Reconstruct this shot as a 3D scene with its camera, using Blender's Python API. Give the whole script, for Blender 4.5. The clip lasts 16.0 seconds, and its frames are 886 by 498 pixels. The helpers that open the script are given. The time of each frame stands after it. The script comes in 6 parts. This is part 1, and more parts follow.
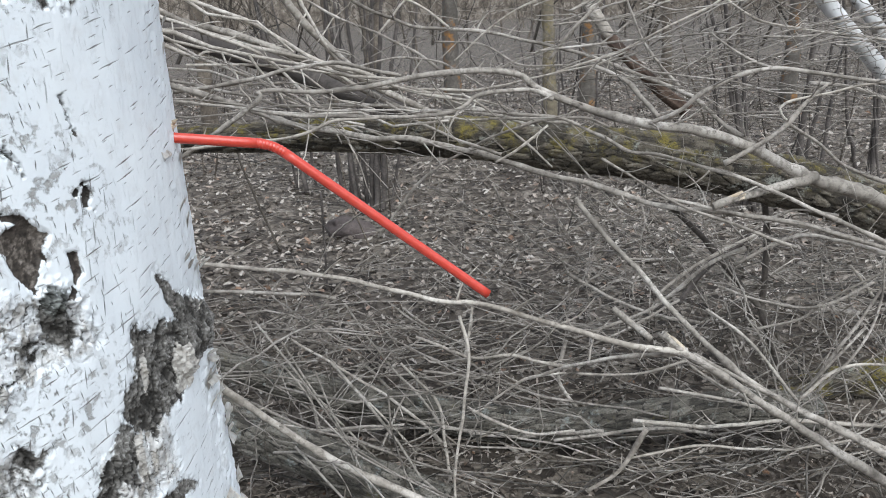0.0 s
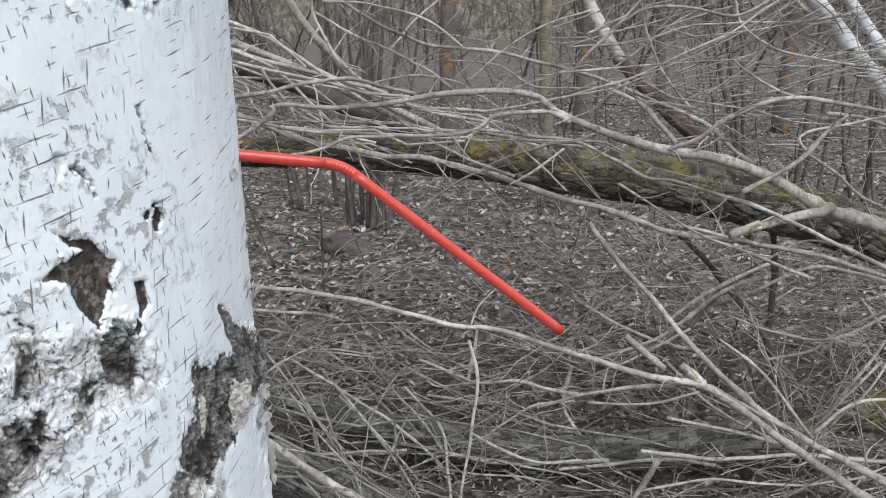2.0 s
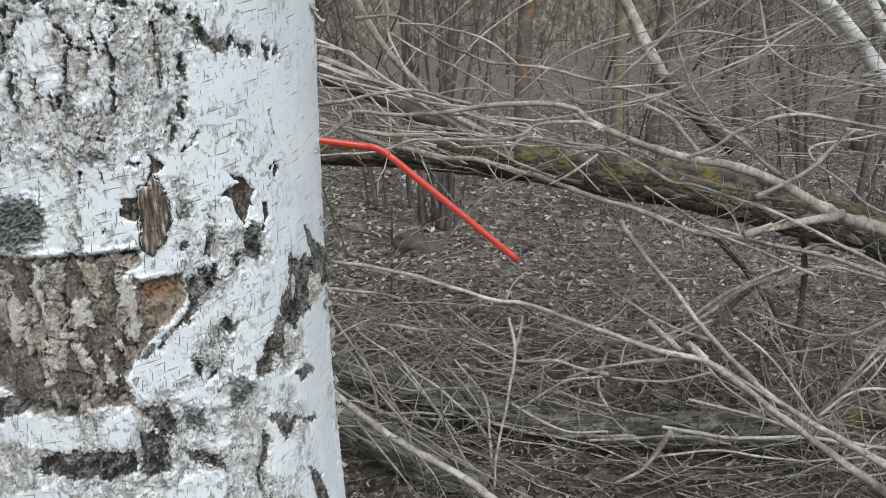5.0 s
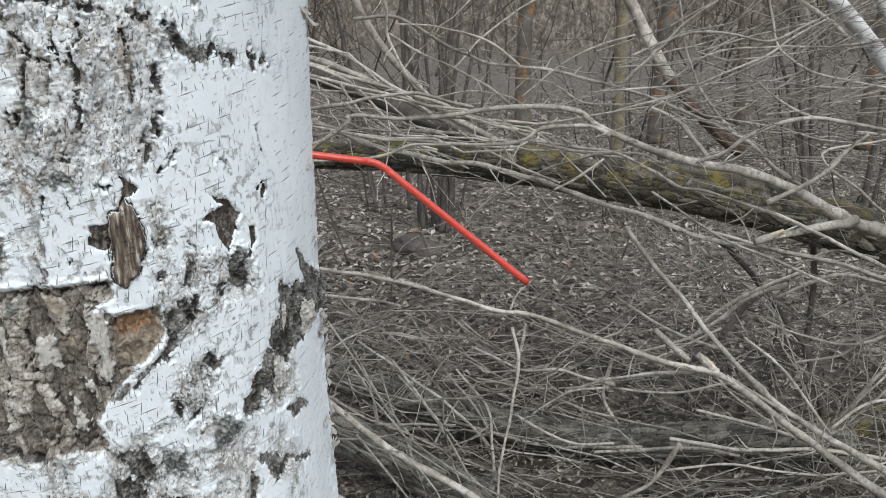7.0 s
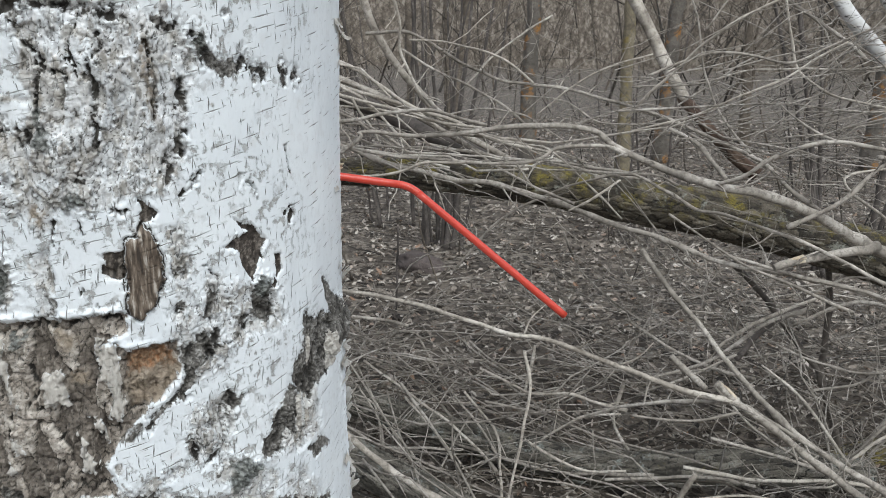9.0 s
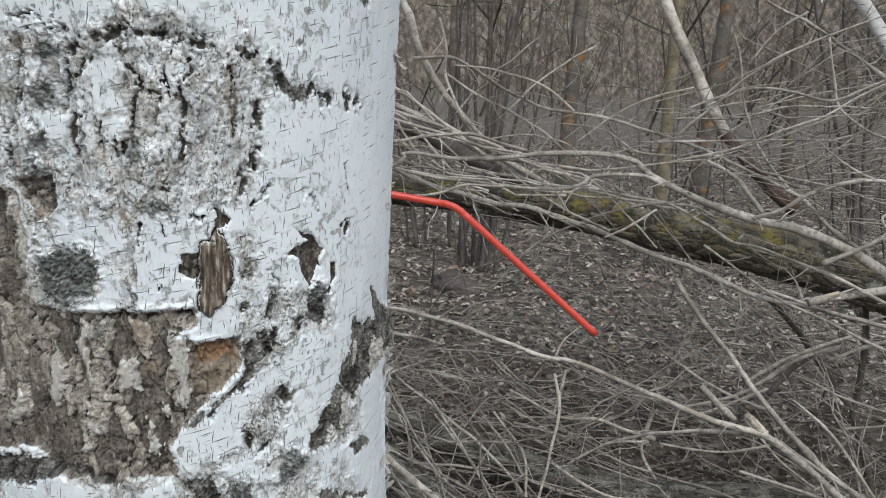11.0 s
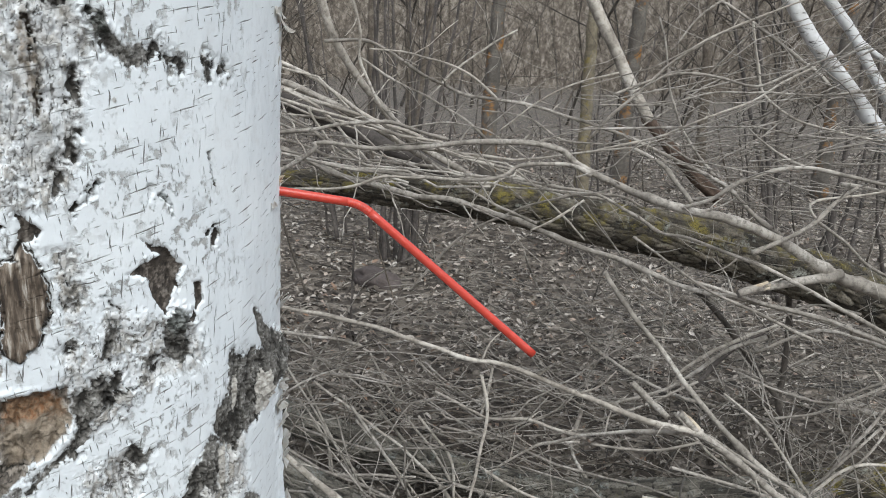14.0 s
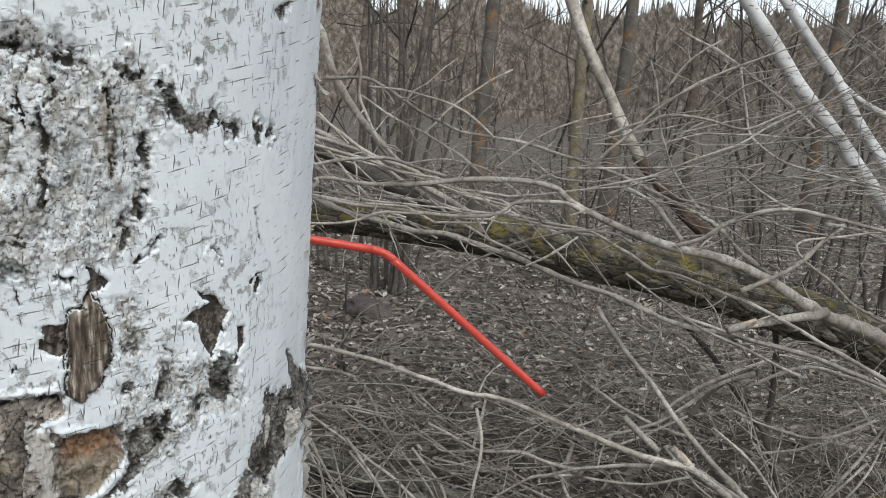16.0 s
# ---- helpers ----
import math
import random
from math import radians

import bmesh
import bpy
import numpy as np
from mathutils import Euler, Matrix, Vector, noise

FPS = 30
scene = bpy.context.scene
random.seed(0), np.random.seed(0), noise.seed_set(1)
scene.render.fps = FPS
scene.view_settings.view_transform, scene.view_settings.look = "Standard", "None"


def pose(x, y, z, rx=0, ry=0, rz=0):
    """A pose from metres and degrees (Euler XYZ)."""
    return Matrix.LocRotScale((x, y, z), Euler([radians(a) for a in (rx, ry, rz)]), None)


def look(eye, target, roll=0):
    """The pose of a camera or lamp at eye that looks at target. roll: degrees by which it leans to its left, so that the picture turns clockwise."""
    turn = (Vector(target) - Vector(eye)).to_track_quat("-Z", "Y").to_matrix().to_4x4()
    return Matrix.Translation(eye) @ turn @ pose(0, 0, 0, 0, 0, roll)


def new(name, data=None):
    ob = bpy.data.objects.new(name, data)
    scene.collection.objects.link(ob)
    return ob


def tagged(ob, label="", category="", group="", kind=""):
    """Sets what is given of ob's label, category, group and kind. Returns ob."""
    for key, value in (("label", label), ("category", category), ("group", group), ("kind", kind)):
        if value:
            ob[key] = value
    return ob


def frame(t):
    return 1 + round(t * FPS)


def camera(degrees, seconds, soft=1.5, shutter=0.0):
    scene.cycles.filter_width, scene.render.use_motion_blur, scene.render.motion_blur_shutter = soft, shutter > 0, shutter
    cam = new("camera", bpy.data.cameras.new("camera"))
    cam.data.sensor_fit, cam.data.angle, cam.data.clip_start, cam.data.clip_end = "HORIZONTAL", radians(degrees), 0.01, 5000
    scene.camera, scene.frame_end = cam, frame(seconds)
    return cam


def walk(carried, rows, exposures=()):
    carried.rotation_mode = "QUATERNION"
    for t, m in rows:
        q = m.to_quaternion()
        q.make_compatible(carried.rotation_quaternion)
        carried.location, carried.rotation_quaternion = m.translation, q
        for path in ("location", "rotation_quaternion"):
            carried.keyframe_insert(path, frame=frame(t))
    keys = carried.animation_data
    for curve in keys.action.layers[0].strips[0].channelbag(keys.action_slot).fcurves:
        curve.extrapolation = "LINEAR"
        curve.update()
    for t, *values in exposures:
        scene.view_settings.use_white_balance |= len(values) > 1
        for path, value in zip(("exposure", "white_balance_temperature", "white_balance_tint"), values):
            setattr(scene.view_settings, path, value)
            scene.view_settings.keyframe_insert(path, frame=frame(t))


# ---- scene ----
cam = camera(59.8, 16.0, soft=0.75)
cam.data.dof.use_dof, cam.data.dof.focus_distance, cam.data.dof.aperture_fstop = True, 0.56, 44.0
PATH = [
    (0, (0.003, 0.047, 1.188), (-0.055, 1.953, 0.583), -2.3),
    (0.5, (-0.032, 0.076, 1.191), (-0.091, 1.982, 0.586), -2.1),
    (1, (-0.044, 0.094, 1.189), (-0.086, 2.005, 0.6), -1.2),
    (1.5, (-0.046, 0.082, 1.19), (-0.079, 1.998, 0.62), -1.0),
    (2, (-0.05, 0.083, 1.186), (-0.073, 2.003, 0.626), -0.5),
    (2.5, (-0.082, 0.075, 1.163), (-0.122, 1.997, 0.614), -0.3),
    (3, (-0.069, 0.03, 1.17), (-0.129, 1.955, 0.632), 0.2),
    (3.5, (-0.017, -0.098, 1.209), (-0.123, 1.829, 0.686), 0.9),
    (4, (0.025, -0.189, 1.209), (-0.189, 1.728, 0.683), 0.7),
    (6.5, (0.027, -0.159, 1.218), (-0.182, 1.754, 0.671), -0.4),
    (7, (0.016, -0.129, 1.217), (-0.202, 1.784, 0.678), -0.0),
    (7.5, (0.016, -0.09, 1.218), (-0.195, 1.823, 0.675), 0.8),
    (8, (0.004, -0.088, 1.225), (-0.201, 1.828, 0.69), 1.1),
    (10.5, (-0.021, -0.116, 1.201), (-0.308, 1.809, 0.741), 1.8),
    (11, (-0.016, -0.133, 1.222), (-0.327, 1.792, 0.774), 2.8),
    (11.5, (-0.005, -0.133, 1.225), (-0.321, 1.799, 0.814), 2.4),
    (12, (-0.003, -0.117, 1.219), (-0.332, 1.813, 0.81), 2.1),
    (12.5, (0.002, -0.075, 1.212), (-0.333, 1.848, 0.777), 2.1),
    (13, (0.008, -0.059, 1.213), (-0.289, 1.868, 0.769), 2.4),
    (13.5, (-0.003, -0.045, 1.213), (-0.196, 1.895, 0.768), 2.3),
    (14, (-0.022, -0.014, 1.207), (-0.135, 1.929, 0.746), 3.0),
    (14.5, (-0.038, -0.019, 1.217), (-0.085, 1.927, 0.758), 3.5),
    (15, (-0.065, -0.051, 1.219), (-0.141, 1.895, 0.763), 3.9),
    (15.5, (-0.066, -0.059, 1.229), (-0.176, 1.894, 0.812), 4.2),
    (16, (-0.044, -0.048, 1.226), (-0.128, 1.912, 0.84), 3.9),
]
EXPOSURES = [(0, 1.26, 6200, 9), (2, 1.17, 6240, 9), (3, 1.01, 6280, 8), (3.5, 0.96, 6340, 8), (4, 0.96, 6380, 8), (6.5, 1.05, 6390, 8), (8, 1.02, 6400, 8), (10.5, 0.92, 6420, 8), (11.5, 0.84, 6420, 8), (12.5, 0.89, 6440, 8), (14, 1.08, 6420, 8), (14.5, 1.06, 6380, 8), (15, 0.88, 6420, 8), (16, 0.85, 6510, 8)]
walk(cam, [(t, look(eye, target, roll)) for t, eye, target, roll in PATH], EXPOSURES)

# ---- light ----
world = bpy.data.worlds.new("overcast_sky")
scene.world = world
world.use_nodes = True
wn = world.node_tree.nodes
sky = wn.new("ShaderNodeTexSky")
sky.sky_type = "NISHITA"
sky.sun_disc = False
sky.sun_elevation, sky.sun_rotation = radians(51), radians(155)
sky.air_density, sky.dust_density, sky.ozone_density = 1.0, 1.0, 2.0
grey_sky = wn.new("ShaderNodeHueSaturation")
grey_sky.inputs["Saturation"].default_value = 0.35
world.node_tree.links.new(sky.outputs[0], grey_sky.inputs["Color"])
world.node_tree.links.new(grey_sky.outputs[0], wn["Background"].inputs[0])
wn["Background"].inputs[1].default_value = 0.105
sun = new("sun", bpy.data.lights.new("sun", "SUN"))
sun.data.energy, sun.data.angle, sun.data.color = 1.2, radians(50), (0.95, 0.995, 1.0)
sun.matrix_world = look((2.4, -4.2, 7.5), (0, 1, 0.5))


# ---- materials ----
def graph(name):
    m = bpy.data.materials.new(name)
    m.use_nodes = True
    return m, m.node_tree.nodes, m.node_tree.links, m.node_tree.nodes["Principled BSDF"]


def noise_node(n, l, coord, scale, detail=4.0, rough=0.6, stretch=None):
    t = n.new("ShaderNodeTexNoise")
    t.inputs["Scale"].default_value, t.inputs["Detail"].default_value, t.inputs["Roughness"].default_value = scale, detail, rough
    if stretch:
        mp = n.new("ShaderNodeMapping")
        mp.inputs["Scale"].default_value = stretch
        l.new(coord, mp.inputs["Vector"])
        coord = mp.outputs[0]
    l.new(coord, t.inputs["Vector"])
    return t.outputs["Fac"]


def ramp(n, l, fac, stops):
    r = n.new("ShaderNodeValToRGB")
    e = r.color_ramp.elements
    while len(e) < len(stops):
        e.new(0.5)
    for k, (at, col) in zip(e, stops):
        k.position, k.color = at, (*col, 1.0)
    l.new(fac, r.inputs[0])
    return r.outputs[0]


def mix(n, l, fac, a, b):
    m = n.new("ShaderNodeMix")
    m.data_type = "RGBA"
    for sock, v in ((m.inputs[0], fac), (m.inputs[6], a), (m.inputs[7], b)):
        if isinstance(v, (int, float)):
            sock.default_value = v
        elif isinstance(v, tuple):
            sock.default_value = (*v, 1.0)
        else:
            l.new(v, sock)
    return m.outputs[2]


def bump(n, l, bsdf, height, strength, dist):
    b = n.new("ShaderNodeBump")
    b.inputs["Strength"].default_value, b.inputs["Distance"].default_value = strength, dist
    l.new(height, b.inputs["Height"])
    l.new(b.outputs[0], bsdf.inputs["Normal"])


def span(n, l, fac, lo, hi):
    m = n.new("ShaderNodeMapRange")
    m.inputs["From Min"].default_value, m.inputs["From Max"].default_value = lo, hi
    l.new(fac, m.inputs["Value"])
    return m.outputs[0]


def bark(name, dark, mid, pale, moss=None, moss_at=0.6, island=False, scale=1.0, relief=0.4):
    """Bark: mottled tones, fine grain, optional moss in patches."""
    m, n, l, p = graph(name)
    co = n.new("ShaderNodeTexCoord").outputs["Object"]
    big = noise_node(n, l, co, 9 * scale, 5, 0.65)
    fine = noise_node(n, l, co, 90 * scale, 5, 0.7)
    col = ramp(n, l, big, [(0.3, dark), (0.5, mid), (0.7, pale)])
    flecks = noise_node(n, l, co, 42 * scale, 5, 0.7)
    col = mix(n, l, span(n, l, flecks, 0.52, 0.66), col, tuple(0.5 * (a + b) for a, b in zip(dark, mid)))
    col = mix(n, l, span(n, l, fine, 0.48, 0.74), col, dark)
    if island:
        g = n.new("ShaderNodeNewGeometry")
        v = n.new("ShaderNodeHueSaturation")
        l.new(span(n, l, g.outputs["Random Per Island"], -0.14, 0.86), v.inputs["Value"])
        l.new(col, v.inputs["Color"])
        col = v.outputs[0]
    if moss:
        mm = noise_node(n, l, co, 6 * scale, 6, 0.7)
        mc = ramp(n, l, fine, [(0.35, tuple(c * 0.45 for c in moss)), (0.65, moss)])
        col = mix(n, l, span(n, l, mm, moss_at, moss_at + 0.12), col, mc)
    l.new(col, p.inputs["Base Color"])
    p.inputs["Roughness"].default_value = 0.85
    bump(n, l, p, fine, relief, 0.004)
    return m


GREY_TWIG = bark("grey_twig_bark", (0.08, 0.067, 0.053), (0.325, 0.288, 0.243), (0.56, 0.51, 0.45))
PALE_TWIG = bark("pale_twig_bark", (0.13, 0.109, 0.085), (0.45, 0.40, 0.338), (0.65, 0.60, 0.532))
FORK_BARK = bark("brown_stick_bark", (0.035, 0.029, 0.024), (0.105, 0.088, 0.072), (0.20, 0.172, 0.145))
DARK_TWIG = bark("dark_twig_bark", (0.035, 0.03, 0.026), (0.09, 0.075, 0.065), (0.17, 0.145, 0.125))
BRUSH = bark("brushwood_bark", (0.08, 0.066, 0.052), (0.385, 0.34, 0.288), (0.66, 0.605, 0.54), island=True)
BACK_STEM = bark("undergrowth_bark", (0.05, 0.038, 0.028), (0.145, 0.116, 0.087), (0.30, 0.252, 0.20), island=True)
YELLOW_BARK = bark("lichen_bark", (0.08, 0.066, 0.046), (0.20, 0.165, 0.11), (0.30, 0.26, 0.19), (0.28, 0.21, 0.05), 0.54)
ORANGE_BARK = bark("orange_bark", (0.05, 0.042, 0.034), (0.12, 0.104, 0.086), (0.20, 0.175, 0.145), (0.40, 0.18, 0.04), 0.53)
RAW_WOOD = bark("torn_wood", (0.40, 0.31, 0.21), (0.58, 0.50, 0.39), (0.68, 0.62, 0.53), scale=2)
TORN = bark("torn_brown_bark", (0.035, 0.024, 0.018), (0.10, 0.062, 0.042), (0.20, 0.14, 0.10), scale=1.5)


def young_birch():
    m, n, l, p = graph("young_birch_bark")
    co = n.new("ShaderNodeTexCoord").outputs["Object"]
    big = noise_node(n, l, co, 12, 5, 0.7)
    ring = noise_node(n, l, co, 40, 3, 0.6, (0.6, 0.6, 2.4))
    col = ramp(n, l, big, [(0.3, (0.30, 0.27, 0.24)), (0.5, (0.50, 0.485, 0.46)), (0.7, (0.66, 0.65, 0.64))])
    col = mix(n, l, span(n, l, ring, 0.60, 0.68), col, (0.07, 0.06, 0.055))
    l.new(col, p.inputs["Base Color"])
    p.inputs["Roughness"].default_value = 0.7
    bump(n, l, p, ring, 0.3, 0.003)
    return m


YOUNG_BIRCH = young_birch()


# ---- shapes ----
def spline(pts, step):
    """Points along a smooth curve through pts, about step apart, with the share of the way at each."""
    p = [Vector(q) for q in pts]
    p = [p[0] * 2 - p[1]] + p + [p[-1] * 2 - p[-2]]
    out = []
    for a, b, c, d in zip(p, p[1:], p[2:], p[3:]):
        k = max(2, math.ceil((c - b).length / step))
        for i in range(k):
            t = i / k
            out.append(0.5 * (2 * b + (c - a) * t + (2 * a - 5 * b + 4 * c - d) * t * t + (3 * b - a - 3 * c + d) * t ** 3))
    out.append(p[-2])
    return out


def tube(bm, pts, radius, sides=8, close=True, wobble=0.0, phase=0.0, lump=0.0):
    """A tube round the points; radius is a function of the share of the way."""
    rings, up = [], Vector((0.31, 0.17, 0.94)).normalized()
    n = len(pts) - 1
    for i, q in enumerate(pts):
        way = (pts[min(i + 1, n)] - pts[max(i - 1, 0)]).normalized()
        side = way.cross(up)
        if side.length < 0.05:
            side = way.cross(Vector((1, 0, 0)))
        side.normalize()
        over = side.cross(way)
        up = over
        r = radius(i / n)
        c = q + (side * noise.noise((q * 14) + Vector((phase, 0, 0))) + over * noise.noise((q * 14) + Vector((0, phase, 3)))) * wobble
        ring = []
        for k in range(sides):
            a = 2 * math.pi * k / sides
            d = side * math.cos(a) + over * math.sin(a)
            rr = r * (1 + lump * noise.noise((q + d * r) * (0.35 / max(r, 0.004)) + Vector((phase, phase, 0))))
            ring.append(bm.verts.new(c + d * rr))
        rings.append(ring)
    for a, b in zip(rings, rings[1:]):
        for k in range(sides):
            f = bm.faces.new((a[k], a[(k + 1) % sides], b[(k + 1) % sides], b[k]))
            f.smooth = True
    if close:
        bm.faces.new(rings[0][::-1])
        bm.faces.new(rings[-1])
    return rings


def part(name, bm, material, parent=None, label=""):
    me = bpy.data.meshes.new(name)
    bm.to_mesh(me)
    bm.free()
    me.materials.append(material)
    ob = new(name, me)
    if parent:
        ob.parent = parent
    return tagged(ob, label)


def empty(name, at=(0, 0, 0)):
    e = new(name)
    e.location = at
    e.empty_display_size = 0.05
    return e


def side_twigs(pts, r0, r1, rng, count, length):
    """Short side twigs and buds along a branch, each a shape of its own."""
    n = len(pts) - 1
    for _ in range(count):
        bm = bmesh.new()
        i = rng.randrange(1, n)
        way = (pts[i] - pts[i - 1]).normalized()
        d = Vector((rng.uniform(-1, 1), rng.uniform(-1, 1), rng.uniform(-0.6, 1.0))).normalized()
        d = (d - d.project(way)).normalized() * 0.8 + way * rng.choice((-0.6, 0.5, 0.7))
        r = r0 + (r1 - r0) * i / n
        ln = length * rng.uniform(0.15, 1.0)
        tip = pts[i] + d * ln
        mid = pts[i] + d * ln * 0.5 + Vector((rng.uniform(-1, 1), rng.uniform(-1, 1), rng.uniform(-1, 1))) * ln * 0.12
        tr = min(0.5 * r, 0.0026)
        tube(bm, spline([pts[i], mid, tip], max(ln / 5, 0.006)), lambda s: tr * (1 - 0.7 * s), 5)
        yield bm


BRANCHES = random.Random(5)


def branch(pts, r0, r1, material, label, twigs=6, length=0.10, name="branch"):
    """One dead branch with its side twigs."""
    rng = BRANCHES
    bm = bmesh.new()
    ph = rng.uniform(0, 50)
    line = spline(pts, 0.012)
    n = len(line)
    knots = [(rng.random(), rng.uniform(0.12, 0.3)) for _ in range(max(3, n // 10))]

    def radius(s):
        r = r0 + (r1 - r0) * s ** 2.2
        return 0.80 * r * (1 + sum(h * math.exp(-((s - k) * n / 1.6) ** 2) for k, h in knots))

    tube(bm, line, radius, 10, wobble=0.003, phase=ph, lump=0.10)
    ob = part(name, bm, material)
    tagged(ob, label, "branch", "tangle of dead branches")
    if twigs:
        for tb in side_twigs(line, r0, r1, rng, twigs, length):
            part("twig", tb, material, ob)
    return ob


def log(pts, radii, material, label, name="fallen_log", ridge=0.30, sides=64, step=0.014, seed=1.0):
    """A fallen stem with furrowed bark along its length."""
    bm = bmesh.new()
    line = spline(pts, step)
    n = len(line) - 1
    up = Vector((0, 0, 1))
    rings = []
    for i, q in enumerate(line):
        way = (line[min(i + 1, n)] - line[max(i - 1, 0)]).normalized()
        side = way.cross(up).normalized()
        over = side.cross(way)
        s = i / n * (len(radii) - 1)
        k = min(int(s), len(radii) - 2)
        r = radii[k] + (radii[k + 1] - radii[k]) * (s - k)
        ring = []
        for j in range(sides):
            a = 2 * math.pi * j / sides
            c = Vector((math.cos(a) * 3.2, math.sin(a) * 3.2, i * step * 7 + seed * 9))
            f = noise.fractal(c, 0.9, 2.1, 4)
            g = abs(noise.noise(Vector((math.cos(a) * 7, math.sin(a) * 7, i * step * 11 + seed))))
            big = noise.noise(Vector((math.cos(a), math.sin(a), i * step * 3 + seed)))
            ring.append(bm.verts.new(q + (side * math.cos(a) + over * math.sin(a)) * r * (1 + ridge * (0.5 * f - 0.8 * (0.4 - min(g, 0.4))) + 0.12 * big)))
        rings.append(ring)
    for a, b in zip(rings, rings[1:]):
        for j in range(sides):
            bm.faces.new((a[j], a[(j + 1) % sides], b[(j + 1) % sides], b[j])).smooth = True
    bm.faces.new(rings[0][::-1])
    bm.faces.new(rings[-1])
    ob = part(name, bm, material)
    return tagged(ob, label, "fallen log")


def scramble(a, b, seed):
    n = (a * 374761393 + b * 668265263 + seed * 1442695041) & 0x7FFFFFFF
    n = ((n ^ (n >> 13)) * 1274126177) & 0x7FFFFFFF
    return ((n ^ (n >> 16)) & 0xFFFF) / 65535.0


def lattice(u, v, seed):
    """Smooth random values round 0.5 over a plane."""
    iu, iv = np.floor(u).astype(np.int64), np.floor(v).astype(np.int64)
    fu, fv = u - iu, v - iv
    wu, wv = fu ** 3 * (fu * (fu * 6 - 15) + 10), fv ** 3 * (fv * (fv * 6 - 15) + 10)

    def g(a, b):
        t = scramble(iu + a, iv + b, seed) * 2 * np.pi
        return np.cos(t) * (fu - a) + np.sin(t) * (fv - b)

    return np.clip(0.5 + 0.72 * ((g(0, 0) * (1 - wu) + g(1, 0) * wu) * (1 - wv) + (g(0, 1) * (1 - wu) + g(1, 1) * wu) * wv), 0, 1)


def scales(u, v, seed):
    """Uneven cells: how far each place is from its cell's border, and a random tone for each cell."""
    iu, iv = np.floor(u).astype(np.int64), np.floor(v).astype(np.int64)
    one, two, tone = np.full(u.shape, 9.0), np.full(u.shape, 9.0), np.zeros(u.shape)
    for a in (-1, 0, 1):
        for c in (-1, 0, 1):
            x, y = iu + a, iv + c
            d = np.hypot(x + scramble(x, y, seed) - u, y + scramble(x, y, seed + 5) - v)
            near = d < one
            two = np.where(near, one, np.minimum(two, d))
            tone = np.where(near, scramble(x, y, seed + 9), tone)
            one = np.where(near, d, one)
    return two - one, tone


def cloud(u, v, seed, octaves=4, ridged=False, gain=0.55):
    total, amp, norm = 0.0, 1.0, 0.0
    for k in range(octaves):
        w = lattice(u * 2.03 ** k, v * 2.03 ** k, seed + 17 * k)
        total = total + amp * ((1 - abs(2 * w - 1)) if ridged else w)
        norm += amp
        amp *= gain
    return total / norm


# ---- ground ----
def ground_height(x, y):
    far = max(0.0, y - 6)
    return 0.035 * noise.noise(Vector((x * 0.9, y * 0.9, 0))) + 0.018 * noise.noise(Vector((x * 3, y * 3, 5))) + 0.12 * noise.noise(Vector((x * 0.15, y * 0.15, 9))) * min(1, far / 6)


def ground_material():
    m, n, l, p = graph("leaf_litter_soil")
    co = n.new("ShaderNodeTexCoord").outputs["Object"]
    big = noise_node(n, l, co, 1.3, 6, 0.65)
    cells = n.new("ShaderNodeTexVoronoi")
    cells.inputs["Scale"].default_value = 26
    l.new(co, cells.inputs["Vector"])
    fine = noise_node(n, l, co, 60, 5, 0.7)
    col = ramp(n, l, cells.outputs["Color"], [(0.1, (0.016, 0.012, 0.009)), (0.45, (0.09, 0.071, 0.054)), (0.8, (0.30, 0.255, 0.205))])
    col = mix(n, l, span(n, l, fine, 0.4, 0.75), col, (0.03, 0.023, 0.018))
    col = mix(n, l, span(n, l, big, 0.45, 0.75), col, (0.11, 0.089, 0.069))
    l.new(col, p.inputs["Base Color"])
    p.inputs["Roughness"].default_value = 0.95
    bump(n, l, p, fine, 0.8, 0.01)
    return m


def make_ground():
    ys = list(np.arange(-3, 1, 0.5)) + list(np.arange(1, 7, 0.06)) + list(np.geomspace(7, 600, 40)) 
    ys = [-600, -60, -12] + ys
    xs = [-600, -150, -60, -25, -12, -8] + list(np.arange(-6, 7.01, 0.09)) + [9, 13, 25, 60, 150, 600]
    bm = bmesh.new()
    grid = [[bm.verts.new((x, y, ground_height(x, y) if abs(x) < 30 and y < 60 else 0.0)) for x in xs] for y in ys]
    for a, b in zip(grid, grid[1:]):
        for i in range(len(xs) - 1):
            bm.faces.new((a[i], a[i + 1], b[i + 1], b[i])).smooth = True
    ob = part("ground", bm, ground_material())
    return tagged(ob, "woodland floor covered with brown and grey leaf litter", "ground", kind="structure")


make_ground()


def leaf_material():
    m, n, l, p = graph("dead_leaf")
    g = n.new("ShaderNodeNewGeometry")
    col = ramp(n, l, g.outputs["Random Per Island"], [(0.0, (0.04, 0.031, 0.025)), (0.36, (0.16, 0.13, 0.103)), (0.64, (0.35, 0.30, 0.25)), (0.90, (0.54, 0.49, 0.43)), (1.0, (0.26, 0.15, 0.09))])
    fine = noise_node(n, l, n.new("ShaderNodeTexCoord").outputs["Object"], 120, 3, 0.6)
    col = mix(n, l, span(n, l, fine, 0.45, 0.9), col, (0.06, 0.048, 0.038))
    l.new(col, p.inputs["Base Color"])
    p.inputs["Roughness"].default_value = 0.75
    return m


